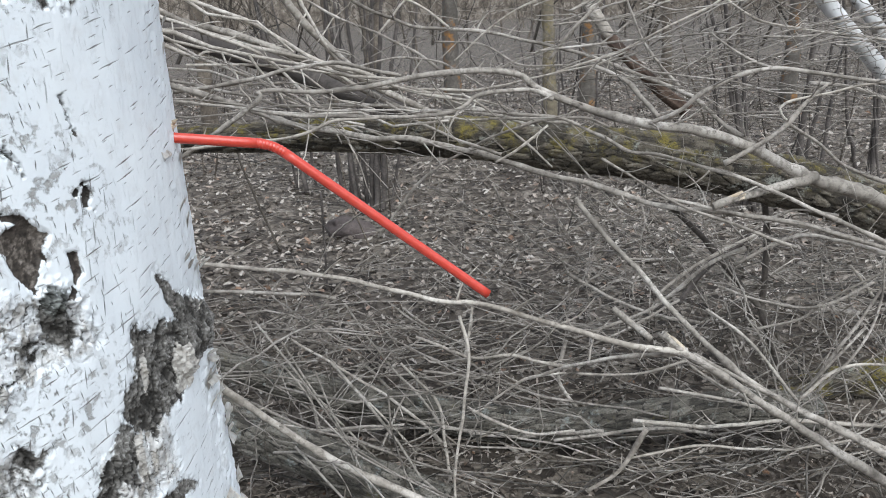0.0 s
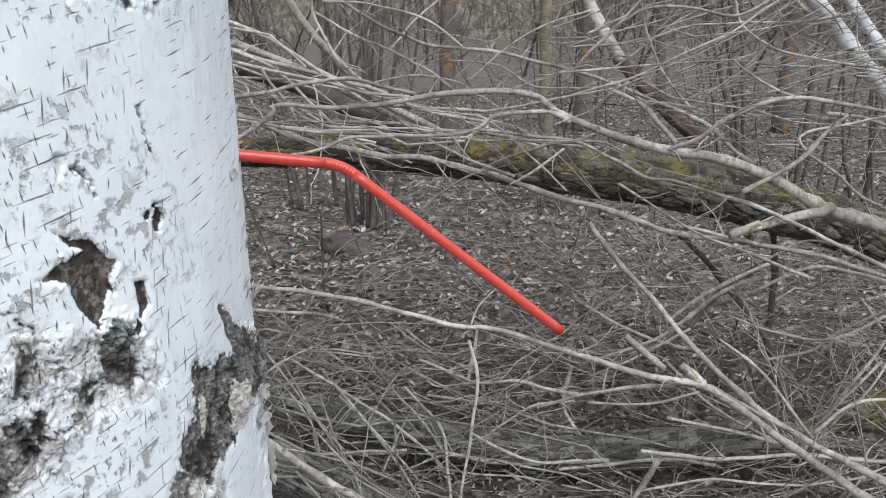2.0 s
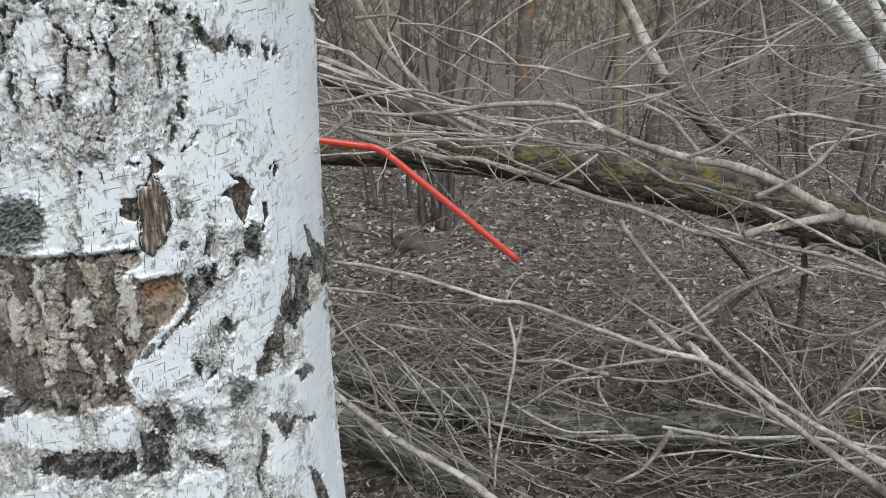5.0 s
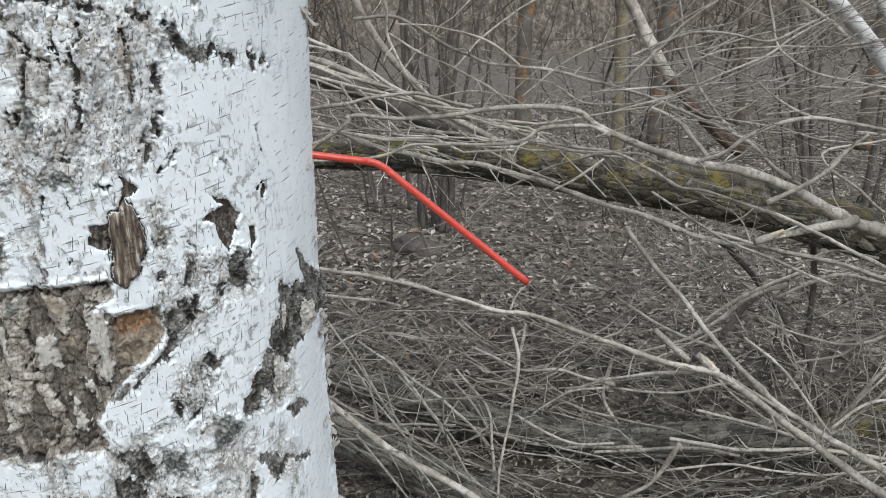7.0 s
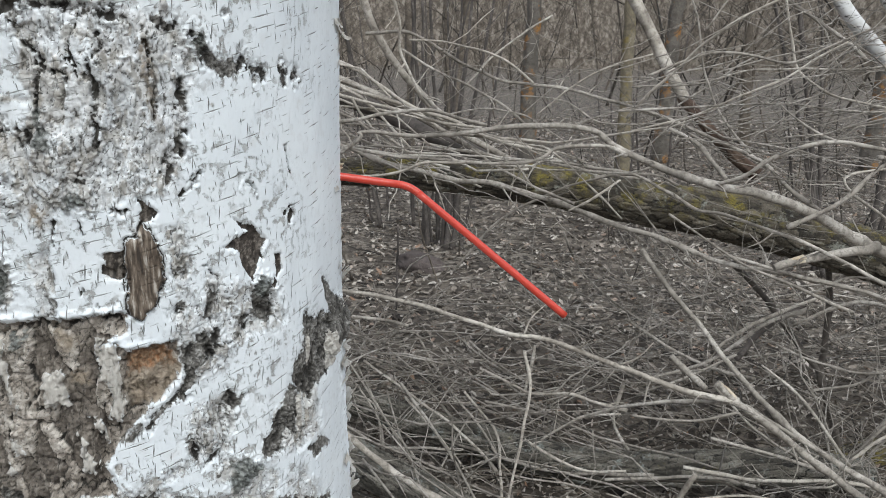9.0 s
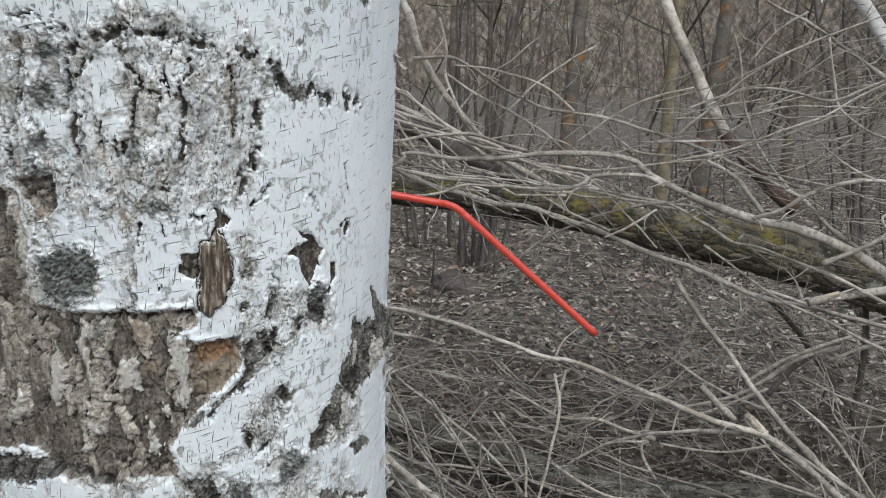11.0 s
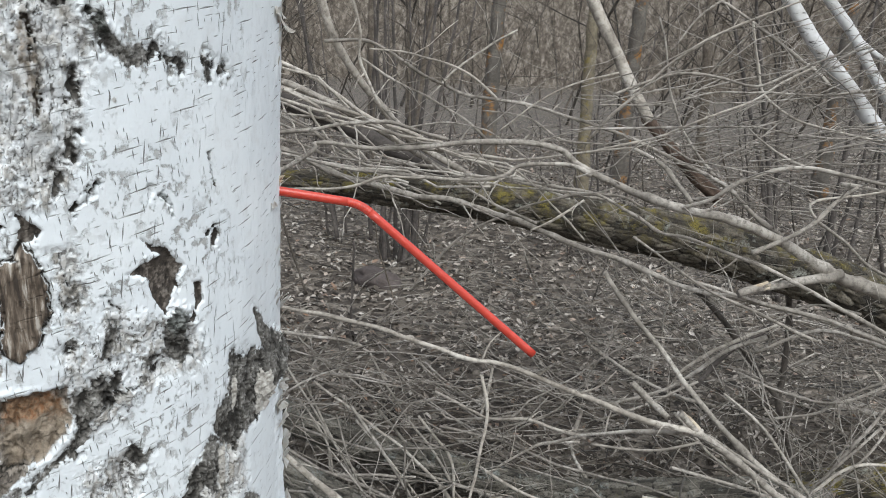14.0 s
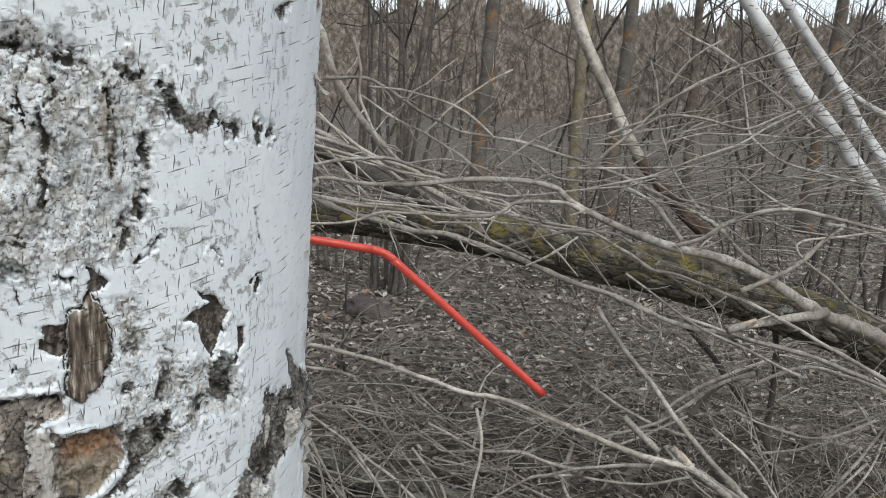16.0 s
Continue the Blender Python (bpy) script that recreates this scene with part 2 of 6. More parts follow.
def scatter_leaves(count):
    rng = random.Random(11)
    verts, faces = [], []
    for _ in range(count):
        y = 1.15 + 13.8 * rng.random() ** 1.65
        x = rng.uniform(-0.75, 0.85) * (y + 0.6)
        size = min(1.0, max(0.5, 0.28 * y)) * (1 + 0.05 * y)
        ln, wd = rng.uniform(0.009, 0.026) * size, rng.uniform(0.004, 0.012) * size
        m = Matrix.Translation((x, y, ground_height(x, y) + rng.uniform(0.004, 0.022))) @ Euler((rng.uniform(-0.6, 0.6), rng.uniform(-0.6, 0.6), rng.uniform(0, 6.3))).to_matrix().to_4x4()
        curl = rng.uniform(-0.012, 0.012)
        k = len(verts)
        for px, py, pz in ((-ln, 0, curl), (-ln * 0.3, wd, 0.3 * curl + 0.004), (ln * 0.5, wd * 0.8, 0.004), (ln, 0, curl), (ln * 0.5, -wd * 0.8, 0.004), (-ln * 0.3, -wd, 0.3 * curl + 0.004), (0, 0, -0.002)):
            verts.append(m @ Vector((px, py, pz)))
        for a in range(6):
            faces.append((k + 6, k + a, k + (a + 1) % 6))
    me = bpy.data.meshes.new("fallen_leaves")
    me.from_pydata(verts, [], faces)
    me.materials.append(leaf_material())
    ob = new("fallen_leaves", me)
    return tagged(ob, "loose dry brown leaves lying on the woodland floor", "leaf litter", kind="stuff")


scatter_leaves(52000)

# ---- fallen logs and leaning stems ----
def log_material(name, plates, lichen, moss, moss_from):
    m, n, l, p = graph(name)
    co = n.new("ShaderNodeTexCoord").outputs["Object"]

    def at(key):
        x = n.new("ShaderNodeAttribute")
        x.attribute_name = key
        return x.outputs["Fac"]

    fine = noise_node(n, l, co, 240, 5, 0.7)
    mid = noise_node(n, l, co, 15, 8, 0.72)
    col = ramp(n, l, at("tone"), [(0.0, plates[0]), (0.5, plates[1]), (1.0, plates[2])])
    col = mix(n, l, span(n, l, fine, 0.48, 0.70), col, plates[0])
    spots = noise_node(n, l, co, 26, 9, 0.78)
    col = mix(n, l, span(n, l, spots, 0.555, 0.64), col, lichen)
    mm = n.new("ShaderNodeMath")
    mm.operation = "MULTIPLY"
    l.new(span(n, l, mid, moss_from, moss_from + 0.14), mm.inputs[0])
    l.new(at("upper"), mm.inputs[1])
    col = mix(n, l, mm.outputs[0], col, ramp(n, l, fine, [(0.35, tuple(c * 0.45 for c in moss)), (0.65, moss)]))
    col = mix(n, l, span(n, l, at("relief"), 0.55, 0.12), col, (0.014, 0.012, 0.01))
    l.new(col, p.inputs["Base Color"])
    p.inputs["Roughness"].default_value = 0.9
    bump(n, l, p, fine, 0.9, 0.004)
    return m


def bark_log(pts, radii, material, label, seed, step=0.006, sides=150, deep=0.011, plate=(55, 20)):
    """A fallen trunk with long bark plates parted by deep splits."""
    line = np.array([tuple(q) for q in spline(pts, step)])
    n = len(line)
    way = np.gradient(line, axis=0)
    way /= np.linalg.norm(way, axis=1, keepdims=True)
    side = np.cross(way, (0, 0, 1.0))
    side /= np.linalg.norm(side, axis=1, keepdims=True)
    over = np.cross(side, way)
    run = np.concatenate([[0], np.cumsum(np.linalg.norm(np.diff(line, axis=0), axis=1))])
    r = np.interp(np.linspace(0, 1, n), np.linspace(0, 1, len(radii)), radii)
    ang = np.linspace(0, 2 * np.pi, sides, endpoint=False)
    U, V = np.meshgrid(ang * float(np.mean(radii)), run)
    wu = U + 0.020 * (cloud(U * 30, V * 14, seed, 4) - 0.5)
    wv = V + 0.040 * (cloud(U * 30, V * 14, seed + 3, 4) - 0.5)
    g1, t1 = scales(wu * plate[0], wv * plate[1], seed + 7)
    g2, t2 = scales(wu * plate[0] * 2.4, wv * plate[1] * 2.6, seed + 9)
    rough = cloud(U * 130, V * 90, seed + 11, 4)
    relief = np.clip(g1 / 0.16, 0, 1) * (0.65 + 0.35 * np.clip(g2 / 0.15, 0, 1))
    d = deep * (relief - 1) * 0.6 + deep * 0.5 * (t1 - 0.5) * np.clip(g1 * 6, 0, 1) + 0.004 * (rough - 0.5) + 0.010 * (cloud(U * 8, V * 5, seed + 13, 3) - 0.5)
    R = r[:, None] + d
    co = line[:, None] + R[..., None] * (side[:, None] * np.cos(ang)[None, :, None] + over[:, None] * np.sin(ang)[None, :, None])
    k = np.arange(n * sides).reshape(n, sides)
    nxt = np.roll(k, -1, 1)
    quads = np.stack([k[:-1], nxt[:-1], nxt[1:], k[1:]], -1).reshape(-1, 4)
    me = bpy.data.meshes.new("fallen_log")
    me.vertices.add(n * sides)
    me.vertices.foreach_set("co", co.ravel())
    me.loops.add(quads.size)
    me.loops.foreach_set("vertex_index", quads.ravel())
    me.polygons.add(len(quads))
    me.polygons.foreach_set("loop_start", np.arange(0, quads.size, 4))
    me.update(calc_edges=True)
    me.polygons.foreach_set("use_smooth", np.ones(len(quads), bool))
    upper = np.broadcast_to(np.clip(0.55 + 1.2 * np.sin(ang), 0, 1), U.shape)
    for key, v in (("relief", relief), ("tone", 0.65 * t1 + 0.35 * t2), ("upper", upper)):
        me.attributes.new(key, "FLOAT", "POINT").data.foreach_set("value", v.astype(np.float32).ravel())
    me.materials.append(material)
    return tagged(new("fallen_log", me), label, "fallen log")


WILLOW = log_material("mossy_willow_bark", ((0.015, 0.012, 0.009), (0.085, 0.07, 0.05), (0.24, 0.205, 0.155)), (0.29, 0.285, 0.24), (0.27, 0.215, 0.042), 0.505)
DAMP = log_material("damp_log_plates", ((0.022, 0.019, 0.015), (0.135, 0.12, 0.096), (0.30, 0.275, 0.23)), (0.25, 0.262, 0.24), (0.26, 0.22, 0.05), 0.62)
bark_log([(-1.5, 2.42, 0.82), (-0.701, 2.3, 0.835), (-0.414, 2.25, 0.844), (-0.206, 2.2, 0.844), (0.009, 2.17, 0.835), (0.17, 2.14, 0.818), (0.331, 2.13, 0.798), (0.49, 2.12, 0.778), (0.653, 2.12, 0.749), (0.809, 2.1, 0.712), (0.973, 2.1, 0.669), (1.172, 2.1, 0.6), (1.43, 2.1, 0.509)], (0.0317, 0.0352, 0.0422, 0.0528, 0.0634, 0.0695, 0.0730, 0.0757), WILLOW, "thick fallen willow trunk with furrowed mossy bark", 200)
log([(-1.5, 2.7, 1.34), (-0.744, 2.45, 1.1), (-0.516, 2.4, 1.029), (-0.365, 2.35, 0.967), (-0.253, 2.3, 0.933), (-0.077, 2.25, 0.875)], (0.0498, 0.0242), DARK_TWIG, "dark fallen trunk lying behind the branches", "fallen_log", ridge=0.05, sides=16, seed=2.0)
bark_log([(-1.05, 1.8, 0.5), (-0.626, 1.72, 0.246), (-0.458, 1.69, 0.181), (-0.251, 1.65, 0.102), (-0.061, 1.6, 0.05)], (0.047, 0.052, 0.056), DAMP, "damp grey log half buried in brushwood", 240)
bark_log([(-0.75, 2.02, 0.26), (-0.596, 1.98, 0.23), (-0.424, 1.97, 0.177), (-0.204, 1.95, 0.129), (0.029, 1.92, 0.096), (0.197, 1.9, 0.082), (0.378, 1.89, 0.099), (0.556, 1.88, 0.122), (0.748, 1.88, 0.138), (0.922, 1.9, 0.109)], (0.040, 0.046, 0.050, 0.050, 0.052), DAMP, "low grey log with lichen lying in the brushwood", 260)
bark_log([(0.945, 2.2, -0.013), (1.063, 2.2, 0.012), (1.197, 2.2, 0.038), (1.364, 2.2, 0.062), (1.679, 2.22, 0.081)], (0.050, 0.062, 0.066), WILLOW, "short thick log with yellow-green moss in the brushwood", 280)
log([(0.612, 2.35, 1.651), (0.76, 2.3, 1.455), (0.835, 2.25, 1.331), (0.924, 2.2, 1.213), (1.017, 2.15, 1.083), (1.125, 2.1, 0.944), (1.216, 2.05, 0.804)], (0.0176, 0.0242), YOUNG_BIRCH, "leaning young birch stem with white banded bark", "leaning_birch", ridge=0.05, sides=16, seed=5.0)
log([(0.79, 2.5, 1.67), (0.924, 2.45, 1.477), (1.002, 2.4, 1.361), (1.068, 2.35, 1.234), (1.175, 2.3, 1.074), (1.313, 2.25, 0.882)], (0.0142, 0.0187), YOUNG_BIRCH, "leaning thin birch stem with white banded bark", "leaning_birch", ridge=0.05, sides=16, seed=6.0)
log([(0.985, 2.45, 1.395), (1.089, 2.42, 1.304), (1.205, 2.4, 1.242), (1.332, 2.38, 1.153)], (0.0085, 0.0117), YOUNG_BIRCH, "thin pale birch side stem leaning over", "leaning_birch", ridge=0.05, sides=16, seed=7.0)
log([(0.141, 2.5, 1.683), (0.242, 2.46, 1.439), (0.32, 2.42, 1.292), (0.381, 2.38, 1.175), (0.437, 2.35, 1.079)], (0.0200, 0.0170), PALE_TWIG, "smooth pale grey leaning stem", "leaning_tree", ridge=0.05, sides=16, seed=8.0)
log([(0.424, 2.36, 1.09), (0.503, 2.3, 1.003), (0.575, 2.28, 0.93), (0.645, 2.26, 0.872)], (0.0165, 0.021), TORN, "torn brown lower end of a leaning stem", "leaning_tree", ridge=0.55, sides=28, seed=9.0)

# ---- large dead branches ----
branch([(-0.888, 1.66, 0.724), (-0.438, 1.6, 0.994), (-0.399, 1.6, 1.036), (-0.312, 1.62, 1.032), (-0.205, 1.64, 1.03), (-0.097, 1.66, 1.047), (0.026, 1.68, 1.055), (0.122, 1.7, 1.043), (0.171, 1.7, 1.009), (0.283, 1.68, 0.963), (0.384, 1.62, 0.94), (0.488, 1.64, 0.921), (0.606, 1.68, 0.877), (0.775, 1.75, 0.789), (0.877, 1.76, 0.755), (0.987, 1.78, 0.706)], 0.0047, 0.0203, GREY_TWIG, "long smooth grey branch arching over the fallen log", 18)
branch([(-0.895, 1.68, 1.055), (-0.445, 1.62, 1.002), (-0.36, 1.62, 0.987), (-0.249, 1.62, 0.979), (-0.14, 1.63, 0.973), (-0.043, 1.65, 0.973), (0.008, 1.66, 0.984), (0.042, 1.67, 1.006), (0.142, 1.69, 1.011), (0.197, 1.69, 0.989)], 0.0036, 0.0061, GREY_TWIG, "thin smooth grey branch curving under the arched branch", 10)
BROKEN = branch([(0.536, 1.66, 0.752), (0.582, 1.67, 0.766), (0.696, 1.71, 0.78), (0.788, 1.75, 0.79)], 0.0103, 0.0155, GREY_TWIG, "broken grey branch end with pale torn wood", 0)
branch([(-0.523, 2.0, 1.439), (-0.488, 2.02, 1.362), (-0.455, 2.04, 1.264), (-0.397, 2.06, 1.173), (-0.331, 2.08, 1.096), (-0.251, 2.08, 1.013), (-0.154, 2.06, 0.96), (-0.028, 2.02, 0.905)], 0.0132, 0.0102, PALE_TWIG, "pale leaning stem rising out of the fallen branches", 6)
branch([(-0.392, 1.95, 1.361), (-0.37, 1.95, 1.282), (-0.373, 1.98, 1.211), (-0.34, 1.98, 1.139), (-0.294, 1.98, 1.07), (-0.21, 1.97, 1.008)], 0.0042, 0.0064, PALE_TWIG, "dead grey branch lying in the tangle of fallen wood", 3)
branch([(-0.981, 1.96, 1.35), (-0.531, 1.9, 1.188), (-0.418, 1.9, 1.127), (-0.35, 1.92, 1.08), (-0.293, 1.92, 1.059), (-0.221, 1.92, 1.038), (-0.133, 1.92, 0.998), (-0.018, 1.9, 0.974)], 0.0063, 0.0054, PALE_TWIG, "dead grey branch lying in the tangle of fallen wood", 9)
branch([(-1.006, 2.06, 1.256), (-0.556, 2.0, 1.139), (-0.438, 2.0, 1.093), (-0.332, 2.0, 1.041), (-0.241, 2.0, 0.991), (-0.164, 1.98, 0.954), (-0.072, 1.95, 0.92)], 0.0117, 0.0063, GREY_TWIG, "dead grey branch lying in the tangle of fallen wood", 9)
branch([(-0.941, 1.81, 0.985), (-0.491, 1.75, 1.043), (-0.387, 1.75, 1.063), (-0.285, 1.76, 1.076), (-0.208, 1.78, 1.061), (-0.129, 1.8, 1.039)], 0.0058, 0.0045, GREY_TWIG, "dead grey branch lying in the tangle of fallen wood", 7)
branch([(-0.955, 1.86, 1.289), (-0.505, 1.8, 1.13), (-0.424, 1.8, 1.087), (-0.356, 1.8, 1.018), (-0.286, 1.8, 0.956), (-0.218, 1.8, 0.933)], 0.0046, 0.0039, PALE_TWIG, "dead grey branch lying in the tangle of fallen wood", 7)
branch([(-0.967, 1.91, 1.101), (-0.517, 1.85, 1.01), (-0.405, 1.85, 0.976), (-0.294, 1.85, 0.973), (-0.169, 1.85, 0.97), (-0.086, 1.86, 0.953), (0.026, 1.86, 0.947), (0.138, 1.86, 0.926), (0.279, 1.86, 0.907)], 0.0048, 0.0048, GREY_TWIG, "dead grey branch lying in the tangle of fallen wood", 11)
branch([(-0.47, 2.0, 1.253), (-0.369, 2.0, 1.262), (-0.313, 2.02, 1.241), (-0.232, 2.04, 1.191), (-0.119, 2.06, 1.142), (-0.043, 2.08, 1.13), (0.049, 2.1, 1.121), (0.174, 2.1, 1.091), (0.299, 2.1, 1.061), (0.395, 2.1, 1.024), (0.476, 2.1, 0.991), (0.556, 2.1, 0.96), (0.616, 2.08, 0.927), (0.676, 2.05, 0.868), (0.741, 2.0, 0.821)], 0.0051, 0.0070, GREY_TWIG, "dead grey branch lying in the tangle of fallen wood", 12)
branch([(-0.375, 2.0, 1.217), (-0.293, 2.0, 1.168), (-0.204, 2.0, 1.131), (-0.098, 2.0, 1.074), (-0.036, 2.0, 1.025)], 0.0036, 0.0050, GREY_TWIG, "dead grey branch lying in the tangle of fallen wood", 3)
branch([(-0.354, 2.0, 1.241), (-0.254, 2.02, 1.236), (-0.152, 2.04, 1.213), (-0.092, 2.05, 1.188), (-0.021, 2.07, 1.132)], 0.0029, 0.0044, PALE_TWIG, "dead grey branch lying in the tangle of fallen wood", 3)
branch([(-0.946, 1.78, 1.139), (-0.496, 1.72, 1.004), (-0.383, 1.74, 0.953), (-0.28, 1.76, 0.928), (-0.201, 1.78, 0.907), (-0.12, 1.78, 0.904), (-0.025, 1.8, 0.877), (0.074, 1.82, 0.845), (0.187, 1.82, 0.803), (0.296, 1.8, 0.78), (0.415, 1.76, 0.743), (0.478, 1.74, 0.732), (0.565, 1.72, 0.724), (0.685, 1.72, 0.704), (0.808, 1.72, 0.674), (0.974, 1.72, 0.607), (1.078, 1.72, 0.558)], 0.0083, 0.0069, GREY_TWIG, "long grey branch crossing before the fallen log", 19)
branch([(-0.883, 1.61, 0.91), (-0.433, 1.55, 0.942), (-0.31, 1.55, 0.955), (-0.243, 1.57, 0.976), (-0.162, 1.6, 0.976)], 0.0035, 0.0035, PALE_TWIG, "dead grey branch lying in the tangle of fallen wood", 6)
branch([(-0.215, 1.9, 0.636), (-0.104, 1.88, 0.778), (0.005, 1.86, 0.851), (0.084, 1.84, 0.895), (0.189, 1.82, 0.926), (0.284, 1.82, 0.927), (0.341, 1.82, 0.905)], 0.0043, 0.0034, GREY_TWIG, "dead grey branch lying in the tangle of fallen wood", 6)
branch([(0.074, 1.7, 0.856), (0.129, 1.7, 0.89), (0.188, 1.7, 0.933)], 0.0031, 0.0031, PALE_TWIG, "dead grey branch lying in the tangle of fallen wood", 2)
branch([(0.296, 1.66, 0.866), (0.355, 1.65, 0.829), (0.461, 1.62, 0.767), (0.564, 1.6, 0.729), (0.695, 1.6, 0.673)], 0.0031, 0.0052, GREY_TWIG, "dead grey branch lying in the tangle of fallen wood", 4)
branch([(0.01, 1.8, 0.961), (0.104, 1.79, 0.949), (0.224, 1.78, 0.935), (0.304, 1.76, 0.9), (0.369, 1.74, 0.864), (0.43, 1.72, 0.859), (0.518, 1.7, 0.834), (0.618, 1.68, 0.8), (0.732, 1.66, 0.748), (0.828, 1.66, 0.701), (0.936, 1.66, 0.649)], 0.0045, 0.0064, GREY_TWIG, "dead grey branch lying in the tangle of fallen wood", 9)
branch([(0.375, 1.62, 0.942), (0.429, 1.58, 0.97), (0.475, 1.56, 1.012), (0.536, 1.55, 1.04), (0.599, 1.54, 1.05), (0.663, 1.53, 1.042), (0.794, 1.52, 1.016), (0.865, 1.5, 1.002)], 0.0054, 0.0038, GREY_TWIG, "slender pale branch curving up beside the log", 4)
branch([(0.302, 1.8, 1.044), (0.336, 1.8, 1.029), (0.376, 1.79, 1.006), (0.402, 1.77, 0.971), (0.427, 1.72, 0.938)], 0.0059, 0.0064, GREY_TWIG, "dead grey branch lying in the tangle of fallen wood", 2)
branch([(0.254, 1.74, 0.762), (0.318, 1.7, 0.678), (0.382, 1.66, 0.614), (0.44, 1.6, 0.548), (0.503, 1.53, 0.489), (0.563, 1.47, 0.442), (0.644, 1.42, 0.4), (0.773, 1.38, 0.34), (0.95, 1.36, 0.235), (1.15, 1.36, 0.11)], 0.0071, 0.0125, GREY_TWIG, "straight grey dead branch with a broken top", 7)
SNAG = branch([(0.364, 1.37, 0.588), (0.402, 1.36, 0.556), (0.481, 1.38, 0.497), (0.565, 1.4, 0.427), (0.676, 1.42, 0.344), (0.808, 1.42, 0.25), (0.98, 1.43, 0.13), (1.16, 1.44, 0.02)], 0.0085, 0.0210, GREY_TWIG, "thick pale broken branch end with a splintered tip", 5)
branch([(-0.907, 1.51, 0.752), (-0.457, 1.45, 0.722), (-0.397, 1.44, 0.716), (-0.269, 1.42, 0.707), (-0.154, 1.4, 0.687), (-0.041, 1.39, 0.659), (0.025, 1.38, 0.658), (0.136, 1.37, 0.625), (0.247, 1.36, 0.591), (0.325, 1.36, 0.567), (0.408, 1.36, 0.556)], 0.0045, 0.0073, PALE_TWIG, "long pale branch lying across the brushwood", 12)
branch([(0.13, 1.52, 0.427), (0.205, 1.47, 0.477), (0.287, 1.42, 0.519), (0.354, 1.38, 0.542), (0.408, 1.36, 0.555)], 0.0037, 0.0073, GREY_TWIG, "dead grey branch lying in the tangle of fallen wood", 3)
branch([(0.321, 1.62, 0.541), (0.363, 1.6, 0.508), (0.395, 1.57, 0.486)], 0.0078, 0.0082, GREY_TWIG, "short broken grey stub beside a splintered branch", 1)
branch([(0.852, 2.22, 0.683), (0.884, 2.22, 0.519), (0.889, 2.22, 0.365), (0.889, 2.22, 0.279), (0.917, 2.22, 0.197), (0.947, 2.22, 0.119), (0.978, 2.22, 0.012)], 0.0107, 0.0170, FORK_BARK, "dark forked stick standing upright in the litter", 6)
branch([(0.59, 2.22, 0.613), (0.651, 2.22, 0.557), (0.742, 2.22, 0.457), (0.826, 2.22, 0.348), (0.889, 2.22, 0.279)], 0.0098, 0.0123, FORK_BARK, "dark arm of a forked upright stick", 0)
branch([(-0.013, 1.6, 0.542), (0.003, 1.58, 0.462), (-0.014, 1.55, 0.329), (-0.034, 1.53, 0.202), (-0.038, 1.5, 0.127)], 0.0045, 0.0032, PALE_TWIG, "pale thin twig hanging down to the ground", 3)
branch([(0.018, 2.04, 0.384), (0.006, 2.03, 0.31), (-0.006, 2.02, 0.244)], 0.0047, 0.0056, PALE_TWIG, "dead grey branch lying in the tangle of fallen wood", 0)
branch([(-0.566, 1.45, 0.522), (-0.498, 1.46, 0.451), (-0.393, 1.47, 0.35), (-0.282, 1.48, 0.258), (-0.115, 1.46, 0.176), (0.004, 1.45, 0.101)], 0.0087, 0.0125, PALE_TWIG, "pale bare branch lying over a mossy log", 6)
branch([(0.059, 1.9, 0.063), (0.162, 1.85, 0.012), (0.247, 1.8, 0.012)], 0.0053, 0.0061, PALE_TWIG, "dead grey branch lying in the tangle of fallen wood", 2)
branch([(-0.297, 2.0, 0.246), (-0.202, 1.95, 0.164), (-0.11, 1.9, 0.085), (-0.053, 1.85, 0.012), (-0.009, 1.8, 0.012)], 0.0054, 0.0054, GREY_TWIG, "dead grey branch lying in the tangle of fallen wood", 3)
branch([(0.315, 1.9, 0.358), (0.468, 1.88, 0.428), (0.593, 1.85, 0.552), (0.686, 1.85, 0.593)], 0.0051, 0.0071, GREY_TWIG, "dead grey branch lying in the tangle of fallen wood", 4)
branch([(0.394, 1.7, 0.214), (0.55, 1.68, 0.206), (0.623, 1.66, 0.22), (0.744, 1.64, 0.239), (0.951, 1.62, 0.231)], 0.0055, 0.0058, PALE_TWIG, "dead grey branch lying in the tangle of fallen wood", 5)
branch([(0.21, 1.75, 0.134), (0.441, 1.72, 0.178), (0.572, 1.7, 0.178)], 0.0050, 0.0050, GREY_TWIG, "dead grey branch lying in the tangle of fallen wood", 3)
branch([(-0.201, 1.9, 0.123), (0.073, 1.86, 0.084), (0.191, 1.84, 0.096), (0.343, 1.8, 0.129)], 0.0053, 0.0066, GREY_TWIG, "dead grey branch lying in the tangle of fallen wood", 5)
branch([(0.254, 1.5, 0.16), (0.326, 1.5, 0.215), (0.377, 1.5, 0.311)], 0.0051, 0.0073, PALE_TWIG, "dead grey branch lying in the tangle of fallen wood", 2)
branch([(0.626, 1.75, 0.586), (0.736, 1.72, 0.66), (0.827, 1.7, 0.656), (0.929, 1.68, 0.626)], 0.0047, 0.0069, GREY_TWIG, "dead grey branch lying in the tangle of fallen wood", 3)
branch([(0.441, 1.72, 0.761), (0.598, 1.7, 0.725), (0.752, 1.68, 0.697), (0.916, 1.66, 0.646)], 0.0050, 0.0068, GREY_TWIG, "dead grey branch lying in the tangle of fallen wood", 4)
